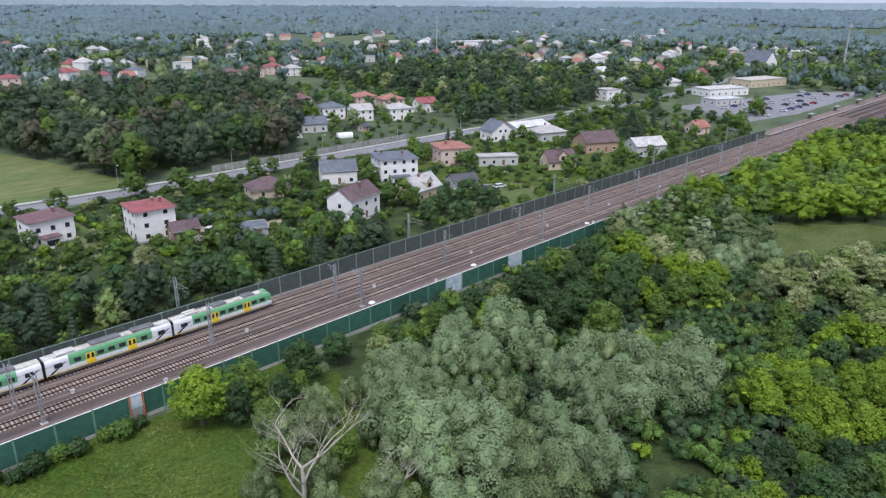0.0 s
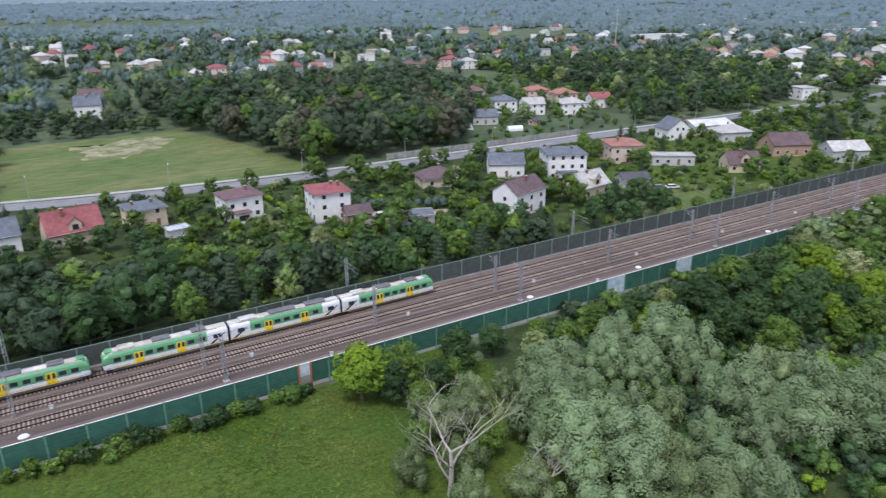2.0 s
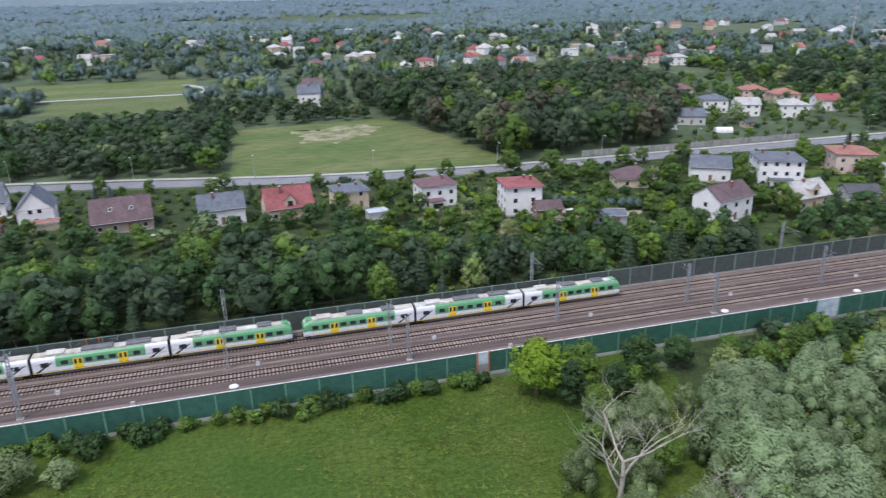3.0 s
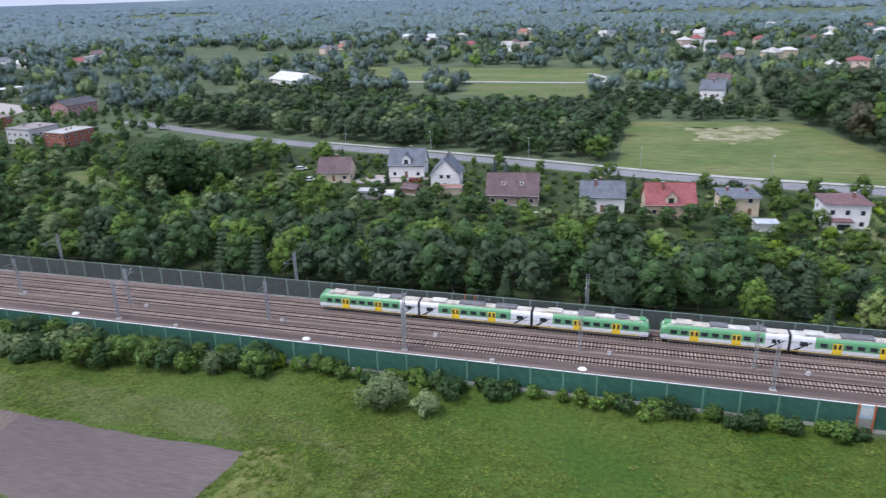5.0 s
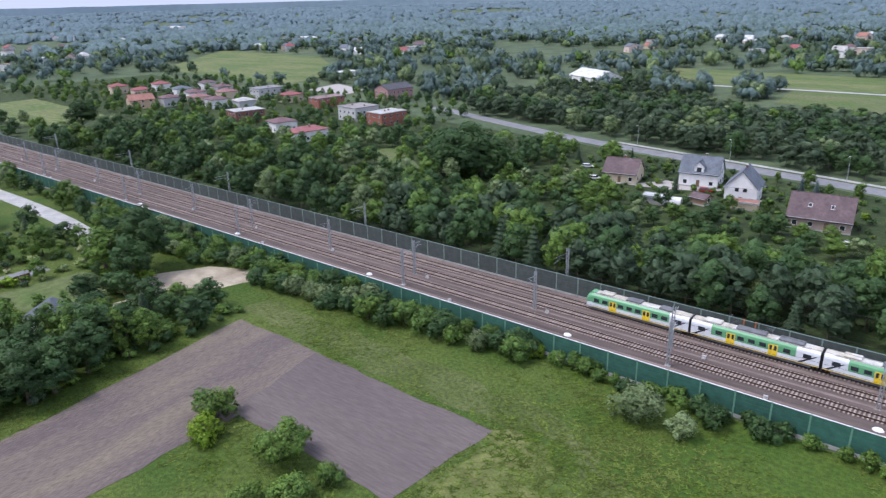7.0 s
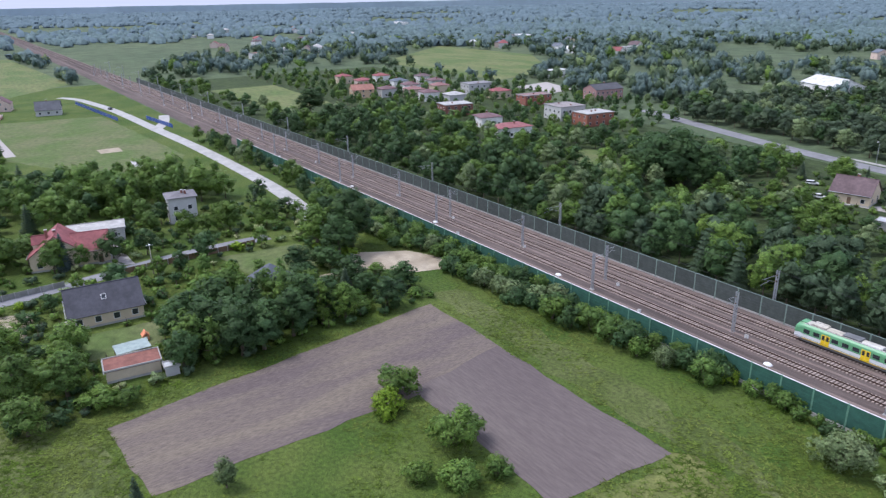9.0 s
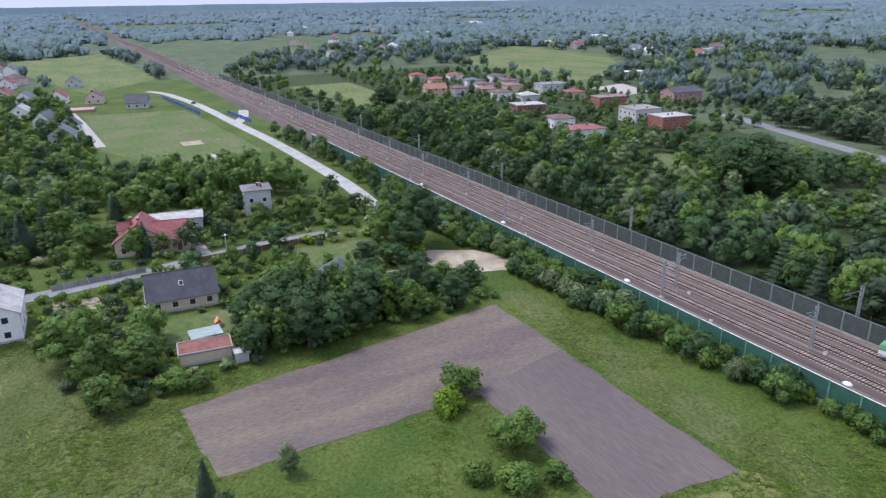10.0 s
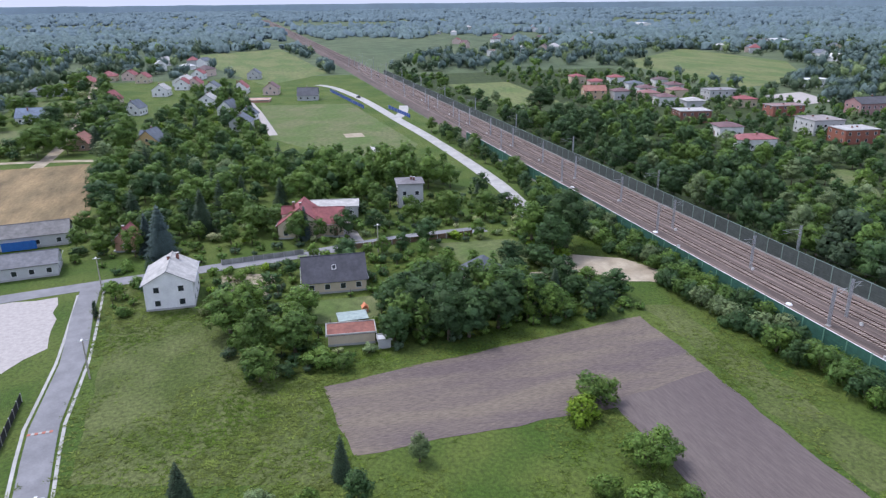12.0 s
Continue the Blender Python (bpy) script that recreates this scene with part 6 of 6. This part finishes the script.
    t = thing("greenhouse", pose(x, y, 0, 0, 0, rot), "white film garden greenhouse with rounded roof", "greenhouse", "garden greenhouses")
    KEEP_OUT.append((x, y, length * 0.6))
    arc = [(-width / 2 * math.cos(a), 0.4 + width / 2 * math.sin(a)) for a in [math.pi * k / 10 for k in range(11)]]
    arc = [(-width / 2, 0.0)] + arc + [(width / 2, 0.0)]
    n = len(arc)
    v = [(e, b, c) for e in (-length / 2, length / 2) for b, c in arc]
    part("film", shape("film", v, [(i, n + i, n + i + 1, i + 1) for i in range(n - 1)] + [tuple(range(n)), tuple(reversed(range(n, 2 * n)))], M["pale"]), t)
    for k in range(4):
        e = -length / 2 + length * k / 3
        part("hoop", joined("hoop", [tube([(e, b * 1.01, c * 1.01) for b, c in arc], [0.04] * n, 4)], M["steel"]), t)
    part("door", boxes("door", [(length / 2, -0.45, 0, length / 2 + 0.04, 0.45, 1.7)], M["wood"]), t)


greenhouse(-75.6, 199.3, 10, 5.0, 3.2)
greenhouse(178.7, 270.0, 60, 6.0, 3.4)
greenhouse(193.9, 255.7, -20, 7.0, 3.6)


def pergola(x, y, rot):
    p = thing("pergola", pose(x, y, 0, 0, 0, rot), "bare pale timber pergola frame in a garden", "pergola")
    for dx in (-2.2, 2.2):
        for dy in (-1.6, 1.6):
            part("post", boxes("post", [(dx - 0.08, dy - 0.08, -0.1, dx + 0.08, dy + 0.08, 2.4)], M["dead_bark"]), p)
    for dy in (-1.6, 1.6):
        part("beam", boxes("beam", [(-2.6, dy - 0.07, 2.4, 2.6, dy + 0.07, 2.58)], M["dead_bark"]), p)
    for k in range(6):
        part("rafter", boxes("rafter", [(-2.3 + k * 0.9, -2.0, 2.58, -2.2 + k * 0.9, 2.0, 2.7)], M["dead_bark"]), p)


pergola(75.1, 161.7, 20)
house(-80.3, 196.6, 10, 6, 4, 2.3, "flat", 0.2, GREY, (0.50, 0.52, 0.53), "low garden shed with a pale sheet roof", 1, (1, 1), chimneys=0, name="shed")
house(-68.6, 203.3, -15, 5, 4, 2.3, "gable", 0.9, (0.30, 0.20, 0.14), BROWN, "small brown timber garden shed", 1, (1, 1), chimneys=0, name="shed")
house(210.3, 261.8, 5, 5, 4, 2.4, "gable", 1.0, (0.42, 0.36, 0.28), DGREY, "small garden shed with a dark roof", 1, (1, 1), chimneys=0, name="shed")


def tarpaulin():
    t = thing("tarpaulin", pose(-194.4, -58, 0, 0, 0, 6), "blue tarpaulin hung along the barn wall", "tarpaulin")
    v = [(0.10 * math.sin(k * 1.7) + 0.5, -4 + k * 0.5, z) for z in (0.3, 2.6) for k in range(17)]
    v += [(x - 0.06, y, z) for x, y, z in v]
    f = [(k, k + 1, k + 18, k + 17) for k in range(16)] + [(k + 34, k + 51, k + 52, k + 35) for k in range(16)] + [(k + 17, k + 18, k + 52, k + 51) for k in range(16)]
    part("sheet", shape("sheet", v, f, paint("car", (0.03, 0.13, 0.42))), t)


tarpaulin()
patch("meadow_clearing", [(-208, 214), (-188, 207), (-168, 193), (-176, 184), (-198, 194)], M["lawn"], 0.05, "small sunlit clearing in the thicket", "clearing", 2, True)
patch("rough_strip", [(-118, 75), (-50, 73.5), (-38, 74), (-30, 66), (-26, 70), (-44, 80), (-90, 83), (-116, 82)], M["rough_grass"], 0.026, "yellowish uncut grass along the ploughed field", "grass", 3)


def speed_bump():
    b = thing("speed_bump", pose(-102.3, -33.2, 0.078, 0, 0, 2), "worn red and white speed bump across the side road", "speed bump")
    for k in range(7):
        col = M["concrete"] if k % 2 else paint("plaster", (0.40, 0.16, 0.12))
        part("segment", bevel_box("segment", -0.3, -1.75 + k * 0.5, 0, 0.3, -1.27 + k * 0.5, 0.05, col, 0.02), b)


speed_bump()
for px, py, ph in ((-121, 27, 7.5), (-123, 33, 8.5), (-120, 40, 8), (-124, 46, 8.5), (-119, 52, 7), (-126, 60, 7.5)):
    tree("spruce", "pine", px, py, ph, 2, 1.25, "in the row behind the ploughed field")

# ---- woods and gardens ----
# strip behind the far barrier: tall by the railway, low towards the gardens
# pine-dark leaves on broad crowns put the strip's shade into the colour
wood([(-132, 127), (22, 127), (22, 150), (-132, 154)], 4.7, [("broadleaf", "dark", 4), ("broadleaf", "pine", 4), ("broadleaf", "mid", 1), ("spruce", "pine", 0.5)], 8.5, 13, where="in the strip behind the noise barrier")
wood([(-132, 154), (22, 150), (22, 184), (-20, 188), (-45, 190), (-132, 202)], 5.2, MIXED + [("bush", "mid", 4)], 5.0, 7.2, where="in the strip behind the noise barrier", wide=1.35)
wood([(22, 126), (108, 125), (106, 140), (22, 142)], 4.6, [("broadleaf", "dark", 3), ("broadleaf", "pine", 3), ("spruce", "pine", 1), ("broadleaf", "mid", 2), ("broadleaf", "blossom", 0.6)], 7.5, 10.5, where="on the slope behind the noise barrier")
wood([(22, 142), (106, 140), (104, 150), (62, 164), (22, 180)], 5.4, GARDEN, 5.5, 8.5, where="on the slope behind the noise barrier", wide=1.25)
wood([(108, 125), (160, 126), (160, 146), (108, 146)], 5.4, [("spruce", "pine", 2), ("broadleaf", "dark", 3), ("bush", "bright", 1), ("bush", "mid", 2)], 5, 10, where="in a garden behind the noise barrier")
wood([(160, 127), (330, 127), (330, 215), (160, 215)], 5.8, GARDEN, 5, 9, where="in a suburban garden", wide=1.15)
wood([(22, 180), (62, 164), (104, 150), (160, 148), (160, 218), (22, 222)], 5.2, GARDEN, 5.5, 9.5, where="in a suburban garden", wide=1.2)
wood([(-132, 202), (-30, 188), (22, 184), (22, 225), (-120, 255)], 6.4, GARDEN, 3.5, 6.5, where="in a suburban garden", wide=1.1)
wood([(-340, 127), (-132, 127), (-132, 165), (-340, 165)], 5.8, DARK + [("bush", "mid", 2)], 7, 12, where="in the thicket north of the railway")
wood([(-340, 165), (-132, 165), (-132, 250), (-215, 225), (-228, 190), (-340, 196)], 5.8, MIXED + [("bush", "mid", 2)], 6, 10, where="in the thicket north of the railway", wide=1.2)
wood([(-600, 127), (-340, 127), (-340, 150), (-600, 150)], 9, MIXED, 5, 9, where="beside the railway", wide=1.2)
wood([(-600, 205), (-340, 190), (-228, 192), (-215, 225), (-230, 330), (-520, 330)], 6.8, MIXED + [("broadleaf", "dark", 2), ("bush", "mid", 3)], 4.5, 7.5, where="between the houses")
SHRUBS = [("shrub", "mid", 4), ("shrub", "dark", 3), ("shrub", "bright", 0.25), ("shrub", "pine", 1.5), ("shrub", "grey", 0.7), ("shrub", "blossom", 0.4)]
wood([(22, 124), (108, 124), (108, 160), (22, 182)], 2.8, SHRUBS, 4, 9, where="under the trees behind the barrier")
wood([(22, 180), (62, 164), (108, 150), (330, 128), (330, 218), (22, 224)], 4.6, SHRUBS, 4, 8, where="in the gardens")
wood([(-132, 190), (22, 180), (22, 226), (-120, 256)], 4.6, SHRUBS, 4, 8, where="in the gardens")
wood([(-215, -45), (-148, -30), (-148, 74), (-215, 76)], 3.8, SHRUBS, 4, 9, where="in the village gardens")
wood([(-150, -10), (-106, -5), (-113, 26), (-114, 75), (-150, 76)], 3.0, SHRUBS, 4, 9, where="under the trees by the ploughed field")
wood([(50, 20), (62, 76), (84, 94), (200, 94), (200, -20), (60, -20)], 2.7, [("shrub", "dark", 5), ("shrub", "mid", 3), ("shrub", "bright", 0.5), ("shrub", "pine", 2)], 8, 15, where="under the willows")
# woods north of the road
wood([(84, 238), (130, 238), (152, 243), (176, 262), (204, 312), (216, 330), (250, 430), (60, 430), (64, 340), (72, 300)], 7.6, OLD, 12, 18, where="in the old wood beyond the road", wide=1.1)
wood([(154, 240), (240, 236), (248, 262), (226, 276), (204, 268), (178, 258)], 6.2, GARDEN, 4, 7, where="in the gardens beyond the road", wide=1.15)
wood([(196, 272), (270, 262), (310, 330), (300, 420), (262, 430), (222, 336)], 8.6, MIXED + [("bush", "mid", 2)], 5, 9, where="between the houses beyond the road", wide=1.15)
wood([(-240, 306), (-130, 280), (-40, 260), (-12, 255), (-10, 342), (-60, 350), (-240, 350)], 6.0, BELT, 8, 12, where="in the wood beyond the road", wide=1.25)
wood([(252, 236), (470, 240), (520, 300), (520, 460), (310, 440), (312, 326), (274, 262)], 8.4, BELT + [("broadleaf", "mid", 2), ("broadleaf", "blossom", 0.5)], 9, 14, where="in the wood behind the houses", wide=1.15)
wood([(-240, 352), (-10, 345), (58, 345), (50, 385), (-20, 420), (-28, 378), (-110, 370), (-150, 405), (-215, 490), (-240, 480)], 6.8, BELT, 6, 8.5, where="beyond the belt of trees", wide=1.3)
# willow copse and thickets on the drone's side of the railway
wood([(332, 134), (366, 146), (366, 200), (392, 210), (470, 222), (560, 236), (560, 244), (332, 222)], 6.2, GARDEN + [("broadleaf", "dark", 3)], 6, 10, where="round the station quarter", wide=1.2)
wood([(545, 140), (690, 140), (690, 330), (520, 300), (480, 240), (560, 236)], 9, MIXED, 7, 12, where="behind the station quarter", wide=1.25)
WILLOW = [("willow", "willow", 8), ("willow", "grey", 1)]
wood([(48, 42), (54, 66), (64, 79), (86, 74), (92, 60), (100, 52), (98, 46), (78, 43), (67, 37), (56, 35)], 5.5, WILLOW, 7.0, 12.5, 2, "in the willow copse", 1.08)
for tx, ty, th, tw in ((93, 41, 11, 1.25), (102, 43.5, 10, 1.1), (86, 46, 10, 1.1)):
    tree("willow", "willow", tx, ty, th, 2, tw, "at the edge of the willow copse")
wood([(33, 50), (36, 66), (46, 84), (58, 84), (60, 72), (50, 46), (44, 36), (34, 36)], 5.0, [("willow", "grey", 3), ("willow", "willow", 1), ("broadleaf", "mid", 1)], 5.0, 7.5, 2, "around the dead tree")
wood([(72, 80), (76, 86), (104, 87), (99, 77), (90, 77)], 4.4, [("broadleaf", "mid", 3), ("broadleaf", "blossom", 1.5), ("broadleaf", "dark", 2), ("broadleaf", "bright", 1)], 5, 7, 2, "beside the noise barrier", 1.25)
wood([(98, 60), (99, 76), (108, 81), (126, 82), (124, 70), (112, 57)], 6.0, [("broadleaf", "dark", 6), ("broadleaf", "mid", 1)], 9.5, 12, 2, "beside the noise barrier", 1.3)
wood([(112, 56), (126, 72), (128, 85), (152, 88), (150, 64), (134, 53)], 4.6, [("broadleaf", "mid", 4), ("broadleaf", "bright", 4), ("broadleaf", "dark", 2), ("broadleaf", "blossom", 0.8)], 6.5, 9.5, 2, "between willows and barrier", 1.25)
wood([(152, 94), (196, 94), (190, 74), (176, 64), (154, 64)], 5.2, [("broadleaf", "mid", 3), ("broadleaf", "grey", 3), ("willow", "willow", 1.5), ("broadleaf", "dark", 2)], 7, 10, 0, "beside the railway", 1.2)
wood([(146, 62), (176, 62), (168, 52), (150, 54)], 5.4, [("willow", "willow", 3), ("broadleaf", "grey", 2), ("broadleaf", "blossom", 1)], 7, 9.5, 2, "beside the grassy clearing", 1.15)
wood([(134, 42), (146, 50), (166, 48), (182, 38), (160, 22), (140, 26)], 6.2, [("broadleaf", "blossom", 4), ("broadleaf", "grey", 1.5), ("bush", "mid", 1)], 6.5, 9, 2, "in the flowering grove", 1.4)
wood([(112, 40), (132, 42), (140, 26), (150, 10), (126, 18)], 5.0, [("broadleaf", "bright", 4), ("broadleaf", "mid", 3), ("broadleaf", "dark", 2)], 5.5, 8.5, 2, "in the scrubby thicket", 1.25)
wood([(100, 36), (112, 36), (126, 18), (124, 4), (104, 8), (94, 22)], 3.6, [("broadleaf", "bright", 7), ("broadleaf", "mid", 2)], 4.5, 7, 2, "in the fresh green scrub", 1.4)
wood([(84, 29), (95, 24), (104, 8), (90, 2), (80, 14)], 3.6, [("broadleaf", "dark", 5), ("broadleaf", "mid", 3)], 4.0, 6.5, 2, "in the dark scrub", 1.4)
wood([(62, 30), (74, 29), (84, 28), (80, 14), (66, 16)], 3.6, [("broadleaf", "mid", 3), ("broadleaf", "bright", 4), ("broadleaf", "dark", 1)], 3.6, 5.4, 2, "before the willow copse", 1.5)
wood([(60, 14), (92, 0), (124, 2), (150, 8), (186, 36), (230, 36), (230, -50), (110, -60), (60, -30)], 5.4, [("broadleaf", "bright", 2.5), ("broadleaf", "mid", 4), ("broadleaf", "dark", 3), ("broadleaf", "blossom", 0.8)], 6, 9.5, 0, "in the scrubby thicket", 1.3)
wood([(196, 94), (330, 95), (330, 60), (232, 42), (214, 56), (197, 72)], 4.9, [("broadleaf", "bright", 6), ("broadleaf", "mid", 3), ("bush", "bright", 2)], 7, 10.5, 0, "in the fresh green wood", 1.3)
wood([(232, 38), (335, 64), (420, 60), (420, -60), (232, -60)], 6.4, BRIGHT + [("willow", "willow", 2)], 6, 10, where="in the thicket", wide=1.3)
wood([(330, 94), (620, 95), (620, 30), (420, 40)], 7, MIXED, 8, 12, where="beside the railway", wide=1.2)
# bushes at the foot of the near barrier
wood([(-205, 84), (-118, 86), (-58, 90), (-58, 95), (-205, 95)], 2.9, [("bush", "mid", 4), ("bush", "grey", 0.8), ("bush", "dark", 3)], 9, 14, 1, "at the foot of the green barrier")
wood([(-60, 93.2), (34, 93.2), (34, 95.4), (-60, 95.4)], 2.2, [("bush", "mid", 3), ("bush", "dark", 2), ("bush", "bright", 0.6)], 5.5, 9.5, 1, "at the foot of the green barrier")
# south-western houses and gardens
wood([(-152, 54), (-116, 54), (-117, 74), (-132, 76), (-150, 74)], 4.0, [("broadleaf", "dark", 3), ("bush", "mid", 3), ("bush", "bright", 1)], 5, 8, 1, "behind the ploughed field", 1.4)
wood([(-134, 24), (-112, 23), (-116, 56), (-132, 56)], 3.7, [("column", "mid", 3), ("broadleaf", "dark", 4), ("broadleaf", "mid", 2), ("bush", "mid", 1)], 8.0, 11.5, 1, "behind the ploughed field", 1.25)
wood([(-140, -8), (-108, -4), (-106.5, 9), (-136, 9)], 3.8, [("broadleaf", "mid", 3), ("bush", "dark", 2), ("bush", "mid", 2)], 6, 10, 1, "beside the rough meadow", 1.3)
wood([(-330, 86), (-205, 86), (-205, 95), (-330, 95)], 4.2, MIXED, 4, 8, where="beside the green barrier")
wood([(-214, -45), (-180, -45), (-180, 74), (-214, 74)], 5.0, GARDEN + [("broadleaf", "mid", 3), ("broadleaf", "dark", 2)], 5, 9, where="in a village garden", wide=1.2)
wood([(-172, -30), (-150, -30), (-150, 74), (-172, 74)], 4.8, GARDEN + [("spruce", "spruce", 0.5), ("broadleaf", "dark", 2)], 4, 7.5, where="in a village garden", wide=1.2)
wood([(-300, -55), (-215, -44), (-215, 40), (-262, 22), (-300, 0)], 5.6, MIXED + [("spruce", "pine", 1)], 6, 11, where="behind the village street", wide=1.2)
wood([(-264, 22), (-222, 30), (-222, 68), (-250, 60)], 4.6, [("column", "mid", 3), ("broadleaf", "mid", 1)], 9, 12.5, where="in the young birch stand", wide=1.3)
wood([(-560, -20), (-330, -50), (-300, 6), (-330, 10), (-440, 4), (-560, -6)], 6.0, GARDEN + [("broadleaf", "dark", 3)], 6, 10, where="between village houses", wide=1.2)
wood([(-620, -130), (-320, -125), (-320, -46), (-620, -100)], 8.0, GARDEN + [("broadleaf", "mid", 3), ("broadleaf", "dark", 3)], 7, 14, where="between village houses", wide=1.35)


def far_woods(count, near, reach, power, seed, name, label):
    """Woodland towards the horizon: uneven leafy crowns, too many to count."""
    iv, jf = ico()
    V, T, N, TM, k, n = [], [], [], [], 0, 0
    g = np.random.default_rng(seed)
    while n < count:
        r = near + reach * g.random() ** power
        a = radians(-82) + g.random() * radians(194)
        x, y = -r * math.sin(a), r * math.cos(a)
        if not free(x, y, 3) or (88 < y < 130) or (-620 < x < 520 and -130 < y < 460 and not (y > 415 and x < 58) and not (y > 335 and x < -240)):
            continue
        dens = noise.noise(Vector((x * 0.0022, y * 0.0022, 3.1)))
        if dens < -0.38 or (dens < -0.2 and g.random() < 0.5):
            continue
        n += 1
        big = 1 + r / 2000
        R, h = g.uniform(4.2, 6.8) * big, g.uniform(8, 14) * (1 + 0.1 * big)
        for j in range(3 if r < 1300 else 2):
            o = np.array([g.normal() * R * 0.6 + x, g.normal() * R * 0.6 + y, h * g.uniform(0.25, 0.4)])
            V.append(iv * (R * g.uniform(0.5, 1.1, (len(iv), 1))) * [1, 1, 0.68 * h / R] * (0.95 if j == 0 else 0.75) + o)
            N.append(unit(iv * 0.42 + [0, 0, 0.75]))
            T.append(jf + k)
            # crowns further off take the colour with more painted haze
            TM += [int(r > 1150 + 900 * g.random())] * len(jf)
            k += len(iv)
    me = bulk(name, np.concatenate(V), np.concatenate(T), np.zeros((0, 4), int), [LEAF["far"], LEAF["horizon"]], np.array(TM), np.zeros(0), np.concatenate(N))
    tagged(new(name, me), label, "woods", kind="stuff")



def mid_woods(count):
    """Leafy trees from 330 m to a kilometre off, joined."""
    g = np.random.default_rng(21)
    # the first two foliages have the haze of distance in their colours
    leaves = ("hazed", "dull", "grey", "mid")
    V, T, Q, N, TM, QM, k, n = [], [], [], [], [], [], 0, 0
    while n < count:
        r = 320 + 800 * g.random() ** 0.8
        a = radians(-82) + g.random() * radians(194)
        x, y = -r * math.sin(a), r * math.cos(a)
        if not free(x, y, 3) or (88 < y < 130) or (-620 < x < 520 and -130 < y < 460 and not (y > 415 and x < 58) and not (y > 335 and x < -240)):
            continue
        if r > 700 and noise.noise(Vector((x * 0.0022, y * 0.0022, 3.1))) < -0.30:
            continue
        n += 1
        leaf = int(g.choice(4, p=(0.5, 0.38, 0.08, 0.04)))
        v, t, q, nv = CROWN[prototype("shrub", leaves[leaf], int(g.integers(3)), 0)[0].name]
        b, w, h = g.uniform(0, 6.28), g.uniform(0.65, 1.0), g.uniform(0.9, 1.5)
        V.append(np.stack([(v[:, 0] * math.cos(b) - v[:, 1] * math.sin(b)) * w + x, (v[:, 0] * math.sin(b) + v[:, 1] * math.cos(b)) * w + y, v[:, 2] * h], 1))
        N.append(np.stack([nv[:, 0] * math.cos(b) - nv[:, 1] * math.sin(b), nv[:, 0] * math.sin(b) + nv[:, 1] * math.cos(b), nv[:, 2]], 1))
        T.append(t + k)
        Q.append(q + k)
        TM += [2 * leaf + 1] * len(t)
        QM += [2 * leaf] * len(q)
        k += len(v)
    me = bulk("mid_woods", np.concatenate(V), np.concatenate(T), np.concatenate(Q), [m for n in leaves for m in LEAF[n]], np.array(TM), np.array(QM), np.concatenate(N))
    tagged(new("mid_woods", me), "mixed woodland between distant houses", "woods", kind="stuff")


mid_woods(3300)
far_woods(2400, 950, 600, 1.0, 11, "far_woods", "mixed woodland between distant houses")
far_woods(11000, 1250, 3250, 0.9, 12, "horizon_woods", "distant woodland with blue haze in its colour towards the horizon")


def grass_tufts(count):
    """Uncut grass on the meadows below: leaning blades in tufts, thicker in places."""
    g = np.random.default_rng(31)
    x, y = g.uniform(-165, 62, count), g.uniform(-34, 95, count)
    wave = np.sin(x * 0.11 + 1.3 * np.sin(y * 0.07)) + np.sin(y * 0.13 + 1.7 * np.sin(x * 0.05)) + np.sin((x + y) * 0.31) * 0.6
    keep = g.uniform(-1.6, 2.2, count) < wave
    for poly in BARE:
        if min(p[0] for p in poly) > 80 or max(p[0] for p in poly) < -170 or min(p[1] for p in poly) > 100:
            continue
        hit = np.zeros(count, bool)
        for (x1, y1), (x2, y2) in zip(poly, poly[-1:] + poly[:-1]):
            if y1 != y2:
                hit ^= ((y1 > y) != (y2 > y)) & (x < (x2 - x1) * (y - y1) / (y2 - y1) + x1)
        keep &= ~hit
    for a, b, c in ROADS:
        if -175 < a < 70 and b < 100:
            keep &= (x - a) ** 2 + (y - b) ** 2 > (c - 0.4) ** 2
    for a, b, c in KEEP_OUT:
        if -175 < a < 70 and b < 100:
            keep &= (x - a) ** 2 + (y - b) ** 2 > c ** 2
    x, y = x[keep], y[keep]
    n, V = len(x), []
    h = g.uniform(0.10, 0.26, n)
    turn = g.uniform(0, 6.28, n)
    for k in range(4):
        a = turn + k * 1.57 + g.uniform(-0.4, 0.4, n)
        c, d, w, out = np.cos(a), np.sin(a), g.uniform(0.08, 0.15, n), h * g.uniform(2.4, 4.0, n)
        V.append(np.stack([np.stack([x - d * w, y + c * w, 0 * x + 0.02], 1), np.stack([x + d * w, y - c * w, 0 * x + 0.02], 1), np.stack([x + c * out, y + d * out, h], 1)], 1))
    V = np.concatenate(V).reshape(-1, 3)
    T = np.arange(len(V)).reshape(-1, 3)
    me = bulk("grass_tufts", V, T, np.zeros((0, 4), int), [M["tuft"]], np.zeros(len(T)), np.zeros(0), unit(g.normal(size=(len(V), 3)) * 0.18 + [0, -0.15, 1]))
    tagged(new("grass_tufts", me), "uncut green meadow grass in leaning tufts", "grass", kind="stuff")


grass_tufts(110000)
